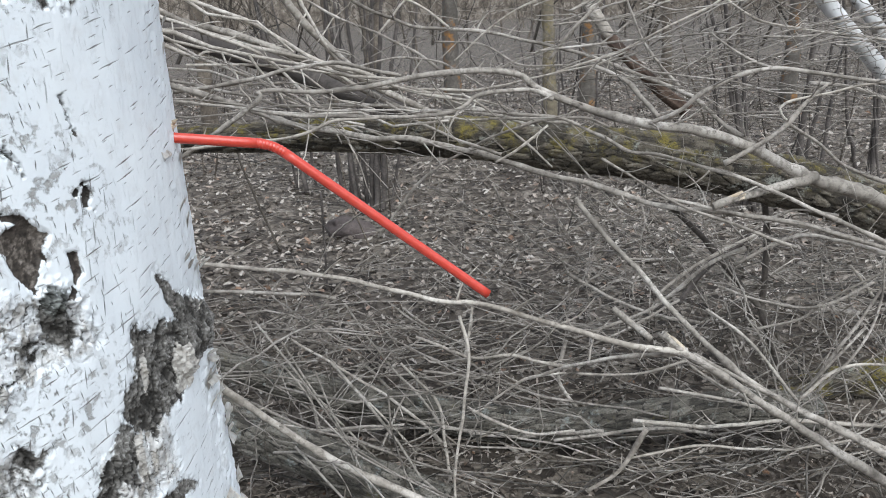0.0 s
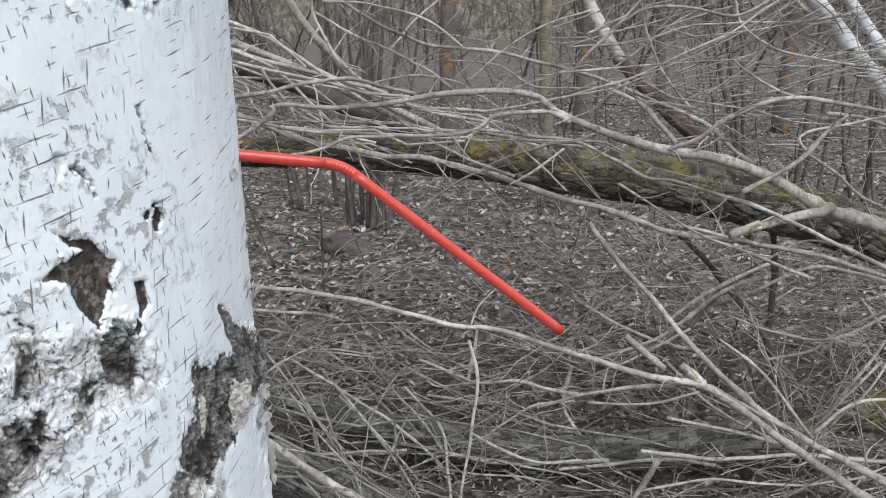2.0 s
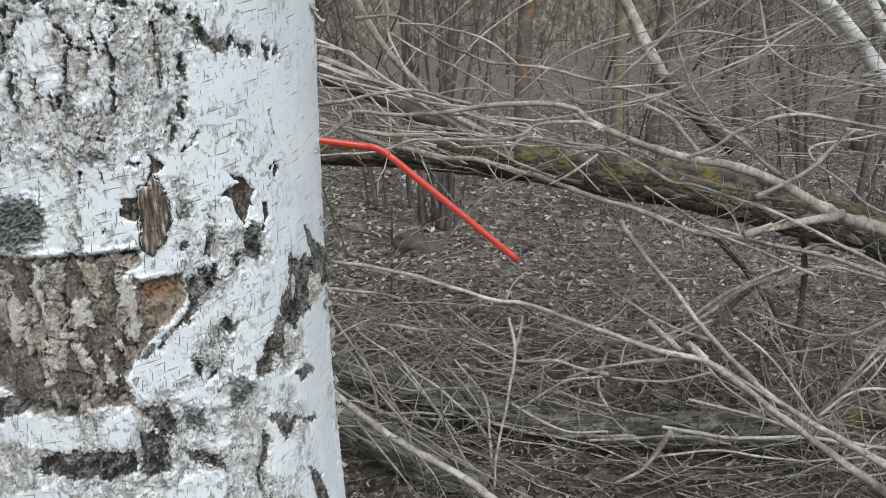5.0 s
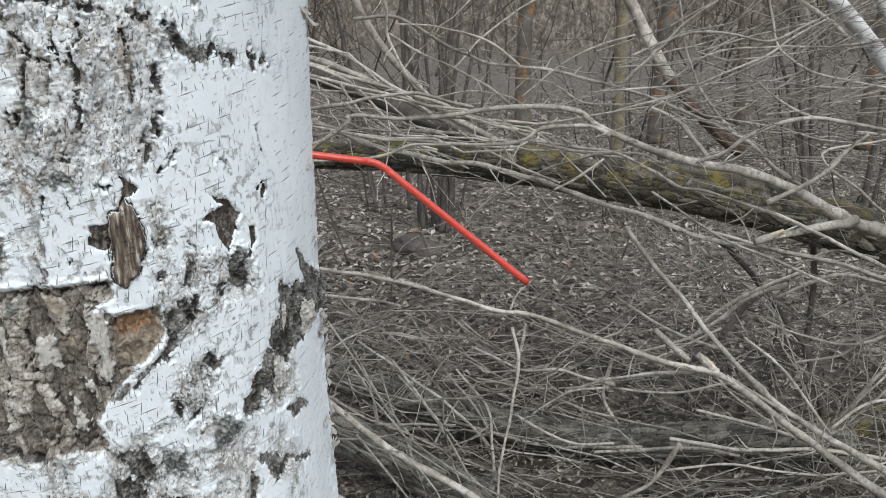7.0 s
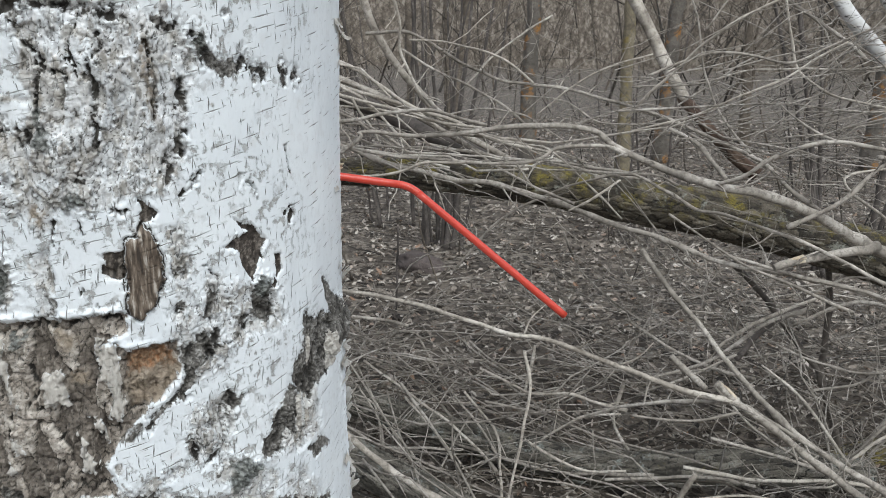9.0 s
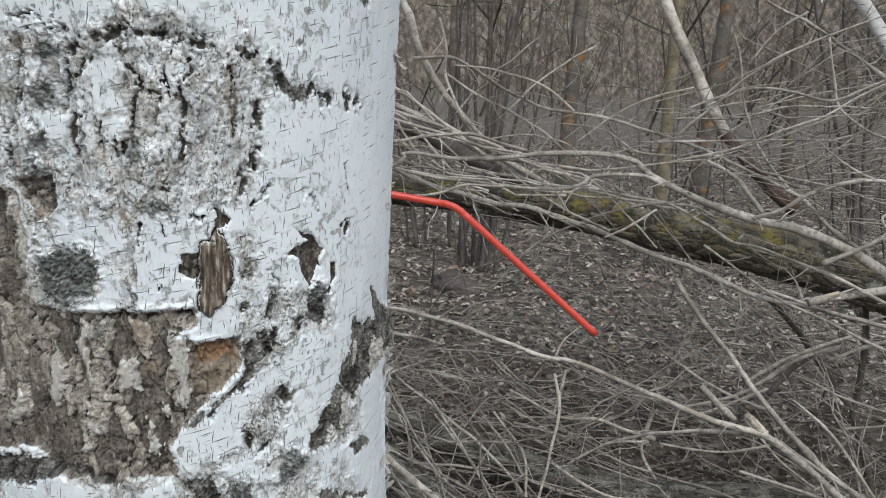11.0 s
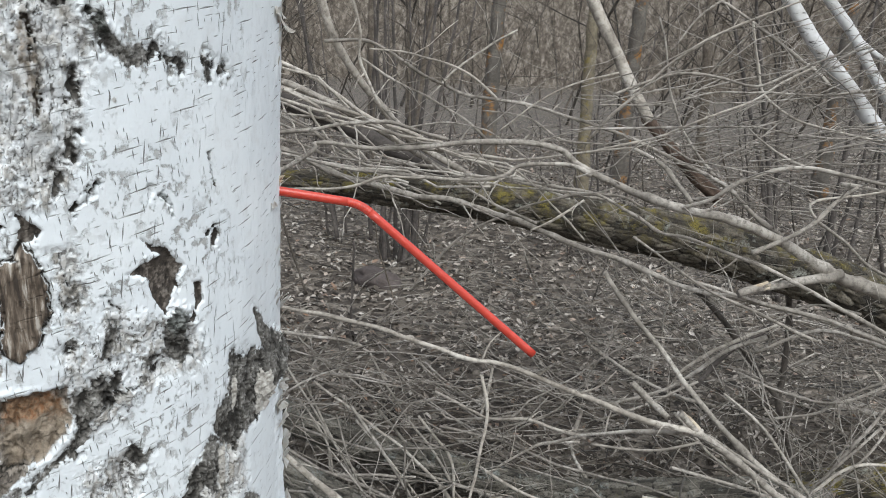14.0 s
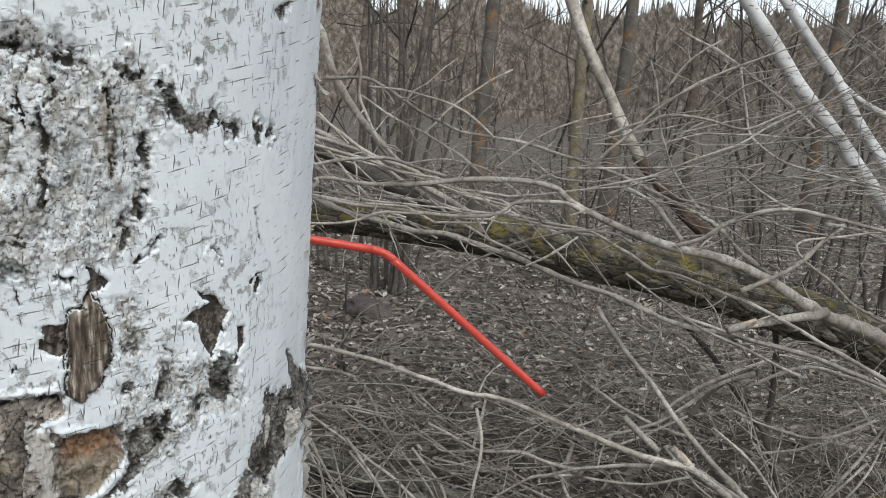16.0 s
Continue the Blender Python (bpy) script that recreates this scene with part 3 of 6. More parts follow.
branch([(-0.317, 1.98, 1.104), (-0.239, 1.96, 1.039), (-0.164, 1.95, 1.009), (-0.076, 1.94, 0.986), (-0.003, 1.93, 0.971), (0.069, 1.92, 0.959)], 0.0057, 0.0041, GREY_TWIG, "dead grey branch lying in the tangle of fallen wood", 3)
branch([(-0.376, 1.7, 1.008), (-0.299, 1.7, 0.981), (-0.198, 1.72, 0.978), (-0.122, 1.74, 0.972)], 0.0031, 0.0031, GREY_TWIG, "dead grey branch lying in the tangle of fallen wood", 2)
branch([(0.025, 2.3, 1.32), (-0.054, 2.3, 1.271), (-0.148, 2.28, 1.198), (-0.224, 2.25, 1.113)], 0.0033, 0.0040, PALE_TWIG, "dead grey branch lying in the tangle of fallen wood", 2)
branch([(-0.229, 1.85, 1.06), (-0.133, 1.84, 1.076), (-0.037, 1.83, 1.062), (0.068, 1.82, 1.0)], 0.0027, 0.0020, GREY_TWIG, "dead grey branch lying in the tangle of fallen wood", 2)
branch([(-0.01, 1.9, 1.061), (0.108, 1.9, 1.155), (0.187, 1.9, 1.191), (0.266, 1.9, 1.214)], 0.0020, 0.0027, PALE_TWIG, "dead grey branch lying in the tangle of fallen wood", 2)
branch([(-0.056, 2.0, 1.102), (0.061, 1.98, 1.091), (0.151, 1.96, 1.042), (0.249, 1.94, 1.04)], 0.0028, 0.0028, GREY_TWIG, "dead grey branch lying in the tangle of fallen wood", 2)
branch([(0.061, 1.72, 0.95), (0.202, 1.72, 0.946), (0.271, 1.72, 0.966)], 0.0031, 0.0025, GREY_TWIG, "dead grey branch lying in the tangle of fallen wood", 2)
branch([(0.006, 1.75, 1.001), (0.089, 1.75, 0.941), (0.204, 1.75, 0.832)], 0.0025, 0.0026, PALE_TWIG, "dead grey branch lying in the tangle of fallen wood", 2)
branch([(-0.166, 1.8, 0.982), (-0.068, 1.8, 0.922), (0.029, 1.79, 0.88), (0.091, 1.78, 0.858)], 0.0039, 0.0039, GREY_TWIG, "dead grey branch lying in the tangle of fallen wood", 2)
branch([(0.22, 1.95, 1.054), (0.279, 1.92, 1.13), (0.337, 1.9, 1.189), (0.393, 1.88, 1.252), (0.474, 1.86, 1.308), (0.553, 1.84, 1.35), (0.665, 1.82, 1.4)], 0.0049, 0.0021, PALE_TWIG, "dead grey branch lying in the tangle of fallen wood", 5)
branch([(0.258, 1.9, 1.164), (0.337, 1.9, 1.196), (0.415, 1.9, 1.22), (0.505, 1.88, 1.213), (0.581, 1.86, 1.198), (0.651, 1.85, 1.235), (0.748, 1.85, 1.279)], 0.0041, 0.0029, GREY_TWIG, "dead grey branch lying in the tangle of fallen wood", 4)
branch([(0.233, 2.0, 1.13), (0.391, 2.0, 1.14), (0.516, 2.0, 1.176), (0.623, 1.98, 1.183), (0.759, 1.97, 1.185), (0.878, 1.96, 1.201)], 0.0029, 0.0031, GREY_TWIG, "dead grey branch lying in the tangle of fallen wood", 5)
branch([(0.224, 1.85, 1.03), (0.368, 1.85, 1.073), (0.479, 1.84, 1.127), (0.566, 1.84, 1.165), (0.634, 1.83, 1.215), (0.693, 1.83, 1.251)], 0.0033, 0.0028, PALE_TWIG, "dead grey branch lying in the tangle of fallen wood", 4)
branch([(0.473, 2.2, 1.453), (0.597, 2.18, 1.392), (0.657, 2.16, 1.351), (0.738, 2.15, 1.296), (0.818, 2.14, 1.242), (0.857, 2.14, 1.205)], 0.0048, 0.0074, GREY_TWIG, "dead grey branch lying in the tangle of fallen wood", 4)
branch([(0.356, 1.95, 1.351), (0.378, 1.95, 1.285), (0.404, 1.94, 1.164), (0.454, 1.92, 1.058), (0.522, 1.9, 0.977)], 0.0028, 0.0043, GREY_TWIG, "dead grey branch lying in the tangle of fallen wood", 3)
branch([(0.591, 2.0, 1.353), (0.62, 2.0, 1.245), (0.648, 2.0, 1.174), (0.716, 1.98, 1.126), (0.801, 1.97, 1.103), (0.913, 1.96, 1.083), (1.051, 1.95, 1.064)], 0.0037, 0.0032, PALE_TWIG, "dead grey branch lying in the tangle of fallen wood", 5)
branch([(0.404, 2.0, 1.274), (0.464, 2.0, 1.36), (0.534, 2.0, 1.411)], 0.0029, 0.0030, GREY_TWIG, "dead grey branch lying in the tangle of fallen wood", 2)
branch([(0.497, 1.62, 1.116), (0.542, 1.58, 1.074), (0.597, 1.55, 1.049)], 0.0024, 0.0042, GREY_TWIG, "dead grey branch lying in the tangle of fallen wood", 2)
branch([(0.554, 1.66, 0.846), (0.623, 1.66, 0.883), (0.678, 1.66, 0.922), (0.718, 1.66, 0.975), (0.75, 1.66, 1.005)], 0.0064, 0.0039, GREY_TWIG, "dead grey branch lying in the tangle of fallen wood", 2)
branch([(0.684, 1.66, 0.925), (0.665, 1.66, 0.944), (0.671, 1.66, 0.968), (0.788, 1.66, 0.992), (0.906, 1.66, 1.009)], 0.0033, 0.0027, PALE_TWIG, "dead grey branch lying in the tangle of fallen wood", 2)
branch([(0.675, 1.66, 0.93), (0.733, 1.66, 0.891), (0.816, 1.67, 0.827), (0.915, 1.67, 0.784)], 0.0039, 0.0049, GREY_TWIG, "dead grey branch lying in the tangle of fallen wood", 2)
branch([(0.82, 1.9, 0.979), (0.905, 1.9, 0.97), (1.005, 1.9, 0.935), (1.111, 1.9, 0.905)], 0.0052, 0.0095, GREY_TWIG, "dead grey branch lying in the tangle of fallen wood", 2)
branch([(0.642, 2.0, 1.098), (0.759, 2.0, 1.084), (0.86, 2.0, 1.083), (0.958, 2.0, 1.096), (1.073, 2.0, 1.092)], 0.0030, 0.0033, GREY_TWIG, "dead grey branch lying in the tangle of fallen wood", 3)
branch([(-0.965, 2.01, 0.487), (-0.515, 1.95, 0.475), (-0.414, 1.95, 0.471), (-0.344, 1.95, 0.455)], 0.0061, 0.0053, GREY_TWIG, "dead grey branch lying in the tangle of fallen wood", 5)
branch([(-0.327, 2.0, 0.417), (-0.274, 1.98, 0.328), (-0.203, 1.95, 0.245), (-0.134, 1.9, 0.19), (-0.074, 1.88, 0.104)], 0.0039, 0.0039, GREY_TWIG, "dead grey branch lying in the tangle of fallen wood", 3)
branch([(-0.137, 1.95, 0.338), (-0.033, 1.92, 0.306), (0.014, 1.9, 0.294), (0.117, 1.86, 0.318), (0.189, 1.82, 0.315), (0.256, 1.78, 0.323)], 0.0046, 0.0057, PALE_TWIG, "dead grey branch lying in the tangle of fallen wood", 3)
branch([(-0.119, 1.95, 0.28), (-0.091, 1.95, 0.26), (-0.008, 1.93, 0.278), (0.074, 1.9, 0.306)], 0.0031, 0.0037, GREY_TWIG, "dead grey branch lying in the tangle of fallen wood", 2)
branch([(-0.464, 1.75, 0.375), (-0.397, 1.74, 0.286), (-0.374, 1.72, 0.22), (-0.364, 1.7, 0.139)], 0.0028, 0.0036, GREY_TWIG, "dead grey branch lying in the tangle of fallen wood", 2)
branch([(-0.463, 1.9, 0.364), (-0.335, 1.88, 0.285), (-0.207, 1.85, 0.211), (-0.11, 1.82, 0.136), (-0.061, 1.8, 0.086)], 0.0045, 0.0053, PALE_TWIG, "dead grey branch lying in the tangle of fallen wood", 4)
branch([(-0.386, 1.85, 0.113), (-0.294, 1.85, 0.116), (-0.157, 1.85, 0.122)], 0.0039, 0.0038, GREY_TWIG, "dead grey branch lying in the tangle of fallen wood", 2)
branch([(0.027, 1.9, 0.217), (0.107, 1.9, 0.277), (0.207, 1.9, 0.35), (0.25, 1.9, 0.406)], 0.0030, 0.0030, GREY_TWIG, "dead grey branch lying in the tangle of fallen wood", 2)
branch([(0.04, 1.75, 0.234), (0.136, 1.7, 0.333), (0.224, 1.66, 0.368)], 0.0036, 0.0033, PALE_TWIG, "dead grey branch lying in the tangle of fallen wood", 2)
branch([(-0.225, 2.1, 0.382), (-0.103, 2.08, 0.297), (0.04, 2.05, 0.254)], 0.0032, 0.0040, GREY_TWIG, "dead grey branch lying in the tangle of fallen wood", 2)
branch([(0.271, 2.0, 0.295), (0.252, 1.98, 0.188), (0.3, 1.95, 0.103)], 0.0055, 0.0064, GREY_TWIG, "dead grey branch lying in the tangle of fallen wood", 2)
branch([(-0.559, 3.0, 0.5), (-0.563, 3.0, 0.285), (-0.567, 3.0, 0.088)], 0.0055, 0.0057, DARK_TWIG, "dead grey branch lying in the tangle of fallen wood", 3)
branch([(0.097, 2.4, 0.643), (0.158, 2.35, 0.529), (0.27, 2.3, 0.44), (0.346, 2.25, 0.404)], 0.0035, 0.0043, GREY_TWIG, "dead grey branch lying in the tangle of fallen wood", 3)
branch([(0.28, 2.1, 0.458), (0.409, 2.05, 0.392), (0.514, 2.0, 0.362), (0.618, 1.95, 0.356)], 0.0056, 0.0063, GREY_TWIG, "dead grey branch lying in the tangle of fallen wood", 3)
branch([(0.501, 1.95, 0.436), (0.59, 1.95, 0.512), (0.687, 1.95, 0.567), (0.75, 1.95, 0.599)], 0.0054, 0.0054, PALE_TWIG, "dead grey branch lying in the tangle of fallen wood", 2)
branch([(0.588, 2.05, 0.371), (0.668, 2.05, 0.485), (0.774, 2.05, 0.566)], 0.0098, 0.0098, DARK_TWIG, "dead grey branch lying in the tangle of fallen wood", 2)
branch([(0.284, 1.8, 0.359), (0.392, 1.8, 0.411), (0.518, 1.8, 0.485)], 0.0036, 0.0036, GREY_TWIG, "dead grey branch lying in the tangle of fallen wood", 2)
branch([(0.241, 1.6, 0.394), (0.378, 1.58, 0.401), (0.469, 1.56, 0.44)], 0.0032, 0.0039, GREY_TWIG, "dead grey branch lying in the tangle of fallen wood", 2)
branch([(0.759, 1.62, 0.324), (0.839, 1.62, 0.459), (0.928, 1.62, 0.623)], 0.0050, 0.0028, GREY_TWIG, "dead grey branch lying in the tangle of fallen wood", 3)
branch([(0.775, 1.6, 0.335), (0.858, 1.6, 0.443), (0.889, 1.6, 0.548), (0.883, 1.6, 0.648)], 0.0035, 0.0021, GREY_TWIG, "dead grey branch lying in the tangle of fallen wood", 3)
branch([(0.73, 1.58, 0.328), (0.818, 1.58, 0.406), (0.941, 1.58, 0.402)], 0.0042, 0.0036, PALE_TWIG, "dead grey branch lying in the tangle of fallen wood", 2)
branch([(0.741, 1.6, 0.306), (0.67, 1.62, 0.396), (0.616, 1.64, 0.46), (0.537, 1.66, 0.515)], 0.0050, 0.0027, GREY_TWIG, "dead grey branch lying in the tangle of fallen wood", 2)
branch([(0.746, 1.9, 0.356), (0.852, 1.88, 0.39), (0.906, 1.86, 0.451), (1.058, 1.84, 0.544)], 0.0040, 0.0040, GREY_TWIG, "dead grey branch lying in the tangle of fallen wood", 3)
branch([(1.048, 2.2, 0.284), (1.171, 2.2, 0.264)], 0.0084, 0.0067, GREY_TWIG, "dead grey branch lying in the tangle of fallen wood", 2)
branch([(1.022, 2.0, 0.487), (1.092, 2.0, 0.398)], 0.0042, 0.0043, PALE_TWIG, "dead grey branch lying in the tangle of fallen wood", 2)
branch([(0.682, 1.8, 0.654), (0.77, 1.8, 0.7), (0.875, 1.8, 0.683)], 0.0036, 0.0037, GREY_TWIG, "dead grey branch lying in the tangle of fallen wood", 2)
branch([(0.452, 1.46, 0.503), (0.552, 1.44, 0.449), (0.674, 1.43, 0.383), (0.795, 1.42, 0.322), (0.96, 1.41, 0.24), (1.15, 1.40, 0.15)], 0.0050, 0.0080, GREY_TWIG, "dead grey branch lying in the tangle of fallen wood", 3)
branch([(-0.004, 1.75, 0.233), (0.083, 1.72, 0.201), (0.162, 1.7, 0.183), (0.252, 1.68, 0.203)], 0.0041, 0.0040, PALE_TWIG, "dead grey branch lying in the tangle of fallen wood", 2)
branch([(0.464, 1.75, 0.274), (0.608, 1.73, 0.252), (0.745, 1.7, 0.224)], 0.0049, 0.0050, GREY_TWIG, "dead grey branch lying in the tangle of fallen wood", 2)
branch([(-0.169, 1.8, 0.334), (-0.08, 1.78, 0.232), (-0.064, 1.75, 0.137), (-0.053, 1.72, 0.045)], 0.0041, 0.0056, PALE_TWIG, "dead grey branch lying in the tangle of fallen wood", 3)
branch([(0.626, 1.85, 0.496), (0.745, 1.83, 0.459), (0.854, 1.8, 0.456), (0.965, 1.78, 0.521)], 0.0035, 0.0051, GREY_TWIG, "dead grey branch lying in the tangle of fallen wood", 3)
branch([(0.74, 1.6, 0.328), (0.803, 1.6, 0.409), (0.864, 1.6, 0.489)], 0.0040, 0.0027, GREY_TWIG, "dead grey branch lying in the tangle of fallen wood", 2)
branch([(0.34, 1.5, 0.239), (0.48, 1.5, 0.266), (0.658, 1.5, 0.252), (0.808, 1.5, 0.272)], 0.0031, 0.0033, PALE_TWIG, "dead grey branch lying in the tangle of fallen wood", 4)
branch([(-0.374, 1.7, 0.207), (-0.267, 1.7, 0.214), (-0.159, 1.7, 0.217)], 0.0041, 0.0040, GREY_TWIG, "dead grey branch lying in the tangle of fallen wood", 2)
branch([(-0.475, 1.85, 0.38), (-0.393, 1.82, 0.239), (-0.279, 1.78, 0.118), (-0.194, 1.75, 0.041)], 0.0035, 0.0029, GREY_TWIG, "dead grey branch lying in the tangle of fallen wood", 4)
branch([(-0.346, 1.9, 0.26), (-0.256, 1.86, 0.184), (-0.139, 1.8, 0.073)], 0.0036, 0.0029, PALE_TWIG, "dead grey branch lying in the tangle of fallen wood", 2)
branch([(-0.511, 1.8, 0.312), (-0.415, 1.8, 0.281), (-0.39, 1.78, 0.167), (-0.368, 1.75, 0.09)], 0.0028, 0.0028, GREY_TWIG, "dead grey branch lying in the tangle of fallen wood", 2)
branch([(0.498, 1.9, 0.353), (0.594, 1.86, 0.262), (0.704, 1.83, 0.198), (0.824, 1.8, 0.151)], 0.0044, 0.0038, GREY_TWIG, "dead grey branch lying in the tangle of fallen wood", 3)


# ---- birch with the tap ----
# Bark areas on the trunk: corners as degrees round the stem and metres above the ground.
GREY = [
    [(-107.4, 1.23), (-91.1, 1.233), (-81.9, 1.23), (-73.9, 1.246), (-69.6, 1.253), (-63.5, 1.251), (-60.6, 1.242), (-53.1, 1.233), (-46.2, 1.223), (-43.8, 1.209), (-45.1, 1.192), (-46.5, 1.171), (-47.2, 1.156), (-49.2, 1.14), (-54.2, 1.135), (-60.0, 1.135), (-63.7, 1.124), (-71.5, 1.13), (-79.9, 1.12), (-87.3, 1.119), (-88.9, 1.143), (-116.0, 1.143)],
    [(-76.6, 1.131), (-72.4, 1.139), (-72.3, 1.121), (-73.8, 1.106), (-73.0, 1.091), (-74.2, 1.064), (-78.4, 1.064), (-77.3, 1.083), (-77.9, 1.106), (-75.9, 1.117)],
    [(-116.0, 1.143), (-94.3, 1.142), (-89.9, 1.118), (-96.2, 1.101), (-96.5, 1.063), (-137.3, 1.027)]]
GREY += [
    [(-52.2, 1.062), (-46.5, 1.069), (-44.6, 1.087), (-40.0, 1.075), (-34.6, 1.071), (-27.4, 1.062), (-25.9, 1.037), (-37.1, 1.032), (-42.6, 1.018), (-49.0, 1.012), (-52.8, 1.032)],
    [(-50.6, 0.987), (-46.3, 0.998), (-42.0, 0.995), (-40.5, 0.98), (-43.8, 0.955), (-49.6, 0.95), (-51.6, 0.961), (-50.7, 0.976)],
    [(-30.3, 0.967), (-24.2, 0.975), (-13.7, 0.968), (-13.7, 0.931), (-24.2, 0.93), (-32.3, 0.939)],
    [(-62.9, 0.943), (-53.7, 0.953), (-42.3, 0.944), (-42.6, 0.904), (-65.8, 0.92)],
    [(-136.6, 0.918), (-103.3, 0.948), (-93.6, 0.941), (-98.8, 0.928), (-108.5, 0.925), (-136.5, 0.898)],
    [(-51.4, 1.104), (-48.3, 1.096), (-48.5, 1.068), (-51.8, 1.065)],
    [(-99.1, 1.104), (-80.2, 1.109), (-78.0, 1.102), (-78.4, 1.064), (-99.1, 1.058)]]
GREY += [
    [(-53.2, 1.114), (-49.4, 1.115), (-48.2, 1.104), (-51.4, 1.102)],
    [(-121.6, 0.932), (-79.1, 0.947), (-58.8, 0.937), (-45.6, 0.956), (-29.6, 0.918), (-32.5, 0.891), (-55.9, 0.891), (-60.6, 0.926), (-80.1, 0.922), (-84.1, 0.897), (-138.4, 0.85)],
    [(-136.7, 0.859), (-84.1, 0.897), (-80.0, 0.925), (-60.4, 0.931), (-55.8, 0.896), (-45.4, 0.881), (-32.3, 0.899), (-34.0, 0.844), (-37.7, 0.79), (-138.0, 0.775)]]
INNER = [
    [(-93.7, 1.06), (-61.7, 1.064), (-61.3, 1.053), (-67.4, 1.044), (-63.2, 1.043), (-62.1, 1.039), (-51.4, 1.04), (-52.3, 1.019), (-57.0, 1.004), (-63.6, 0.984), (-69.0, 0.959), (-66.8, 0.935), (-75.7, 0.939), (-82.4, 0.931), (-89.3, 0.934), (-97.1, 0.929), (-103.1, 0.953), (-136.6, 0.918), (-133.4, 1.037), (-98.1, 1.062)],
    [(-100.9, 1.144), (-89.9, 1.15), (-89.4, 1.129), (-95.5, 1.117), (-96.2, 1.131)],
    [(-117.0, 1.133), (-101.2, 1.139), (-98.9, 1.116), (-98.8, 1.085), (-98.3, 1.059), (-134.1, 1.035)]]
KNOT = [
    [(-59.8, 1.109), (-57.4, 1.111), (-56.2, 1.117), (-55.1, 1.111), (-53.4, 1.097), (-53.8, 1.077), (-55.6, 1.066), (-58.8, 1.059), (-60.9, 1.063), (-60.5, 1.083), (-60.4, 1.098)]]
TAB = [
    [(-63.8, 1.1), (-60.5, 1.103), (-60.6, 1.083), (-62.6, 1.085), (-64.5, 1.089)],
    [(-56.8, 1.135), (-55.7, 1.13), (-53.7, 1.124), (-54.4, 1.118), (-56.2, 1.117), (-55.6, 1.113), (-57.1, 1.114), (-56.5, 1.122)],
    [(-40.3, 1.097), (-38.5, 1.101), (-36.2, 1.102), (-34.1, 1.104), (-36.1, 1.108), (-37.8, 1.115), (-36.6, 1.112), (-33.4, 1.109), (-29.8, 1.097), (-31.5, 1.085), (-34.1, 1.072), (-36.3, 1.083), (-36.5, 1.092), (-38.5, 1.095)],
    [(-27.7, 1.086), (-25.7, 1.085), (-25.8, 1.074), (-27.0, 1.069)],
    [(-29.5, 1.062), (-27.4, 1.065), (-27.8, 1.07), (-28.6, 1.067)]]
ORANGE = [
    [(-62.4, 1.041), (-53.3, 1.04), (-53.5, 1.028), (-56.1, 1.025), (-62.3, 1.024)]]
TAN = [
    [(-62.3, 1.026), (-52.2, 1.032), (-51.9, 1.019), (-57.0, 1.001), (-62.7, 1.001)],
    [(-75.0, 1.056), (-71.5, 1.052), (-72.6, 1.04), (-74.7, 1.044)],
    [(-73.8, 1.028), (-69.3, 1.028), (-70.4, 1.018), (-73.4, 1.019)],
    [(-52.9, 1.222), (-51.6, 1.209), (-52.1, 1.195), (-51.6, 1.178), (-52.6, 1.176), (-53.3, 1.193), (-53.4, 1.208)],
    [(-95.7, 1.231), (-92.4, 1.232), (-92.6, 1.224), (-96.4, 1.22)],
    [(-75.5, 1.131), (-72.7, 1.128), (-74.1, 1.117), (-75.8, 1.12)]]
FLAKE = [
    [(-8.1, 1.009), (-3.6, 1.009), (-2.1, 0.981), (-8.5, 0.977)],
    [(-22.8, 0.973), (-21.1, 0.977), (-21.1, 0.951), (-23.3, 0.943)],
    [(-17.4, 1.017), (-15.8, 1.018), (-16.2, 0.996), (-17.9, 0.993)],
    [(-67.1, 1.048), (-64.7, 1.048), (-63.9, 1.027), (-63.5, 1.006), (-64.9, 0.992), (-66.8, 0.996), (-66.2, 1.01), (-67.7, 1.032)],
    [(-94.0, 1.034), (-92.8, 1.02), (-92.8, 0.998), (-95.7, 0.988), (-96.0, 1.001)],
    [(-86.8, 1.058), (-85.0, 1.043), (-86.4, 1.022), (-84.8, 1.01), (-85.6, 1.004), (-87.3, 1.022), (-87.8, 1.038)],
    [(-78.1, 1.027), (-74.2, 1.028), (-75.2, 1.011), (-74.1, 1.005), (-79.9, 1.006), (-78.3, 1.019)],
    [(-73.1, 0.972), (-69.9, 0.963), (-70.8, 0.953), (-73.6, 0.959)]]
FLAKE += [
    [(-106.9, 0.995), (-105.0, 0.991), (-107.9, 0.967), (-110.0, 0.97)],
    [(-88.6, 0.966), (-87.2, 0.957), (-89.2, 0.955)],
    [(-70.4, 0.996), (-68.6, 0.995), (-67.9, 0.978), (-69.2, 0.984)],
    [(-86.7, 0.986), (-85.1, 0.974), (-86.8, 0.97), (-87.9, 0.981)],
    [(-73.2, 0.986), (-72.6, 0.98), (-73.8, 0.968), (-74.7, 0.97)],
    [(-102.3, 1.135), (-98.7, 1.127), (-97.5, 1.105), (-98.1, 1.062), (-99.7, 1.061), (-100.1, 1.1), (-102.2, 1.122)]]
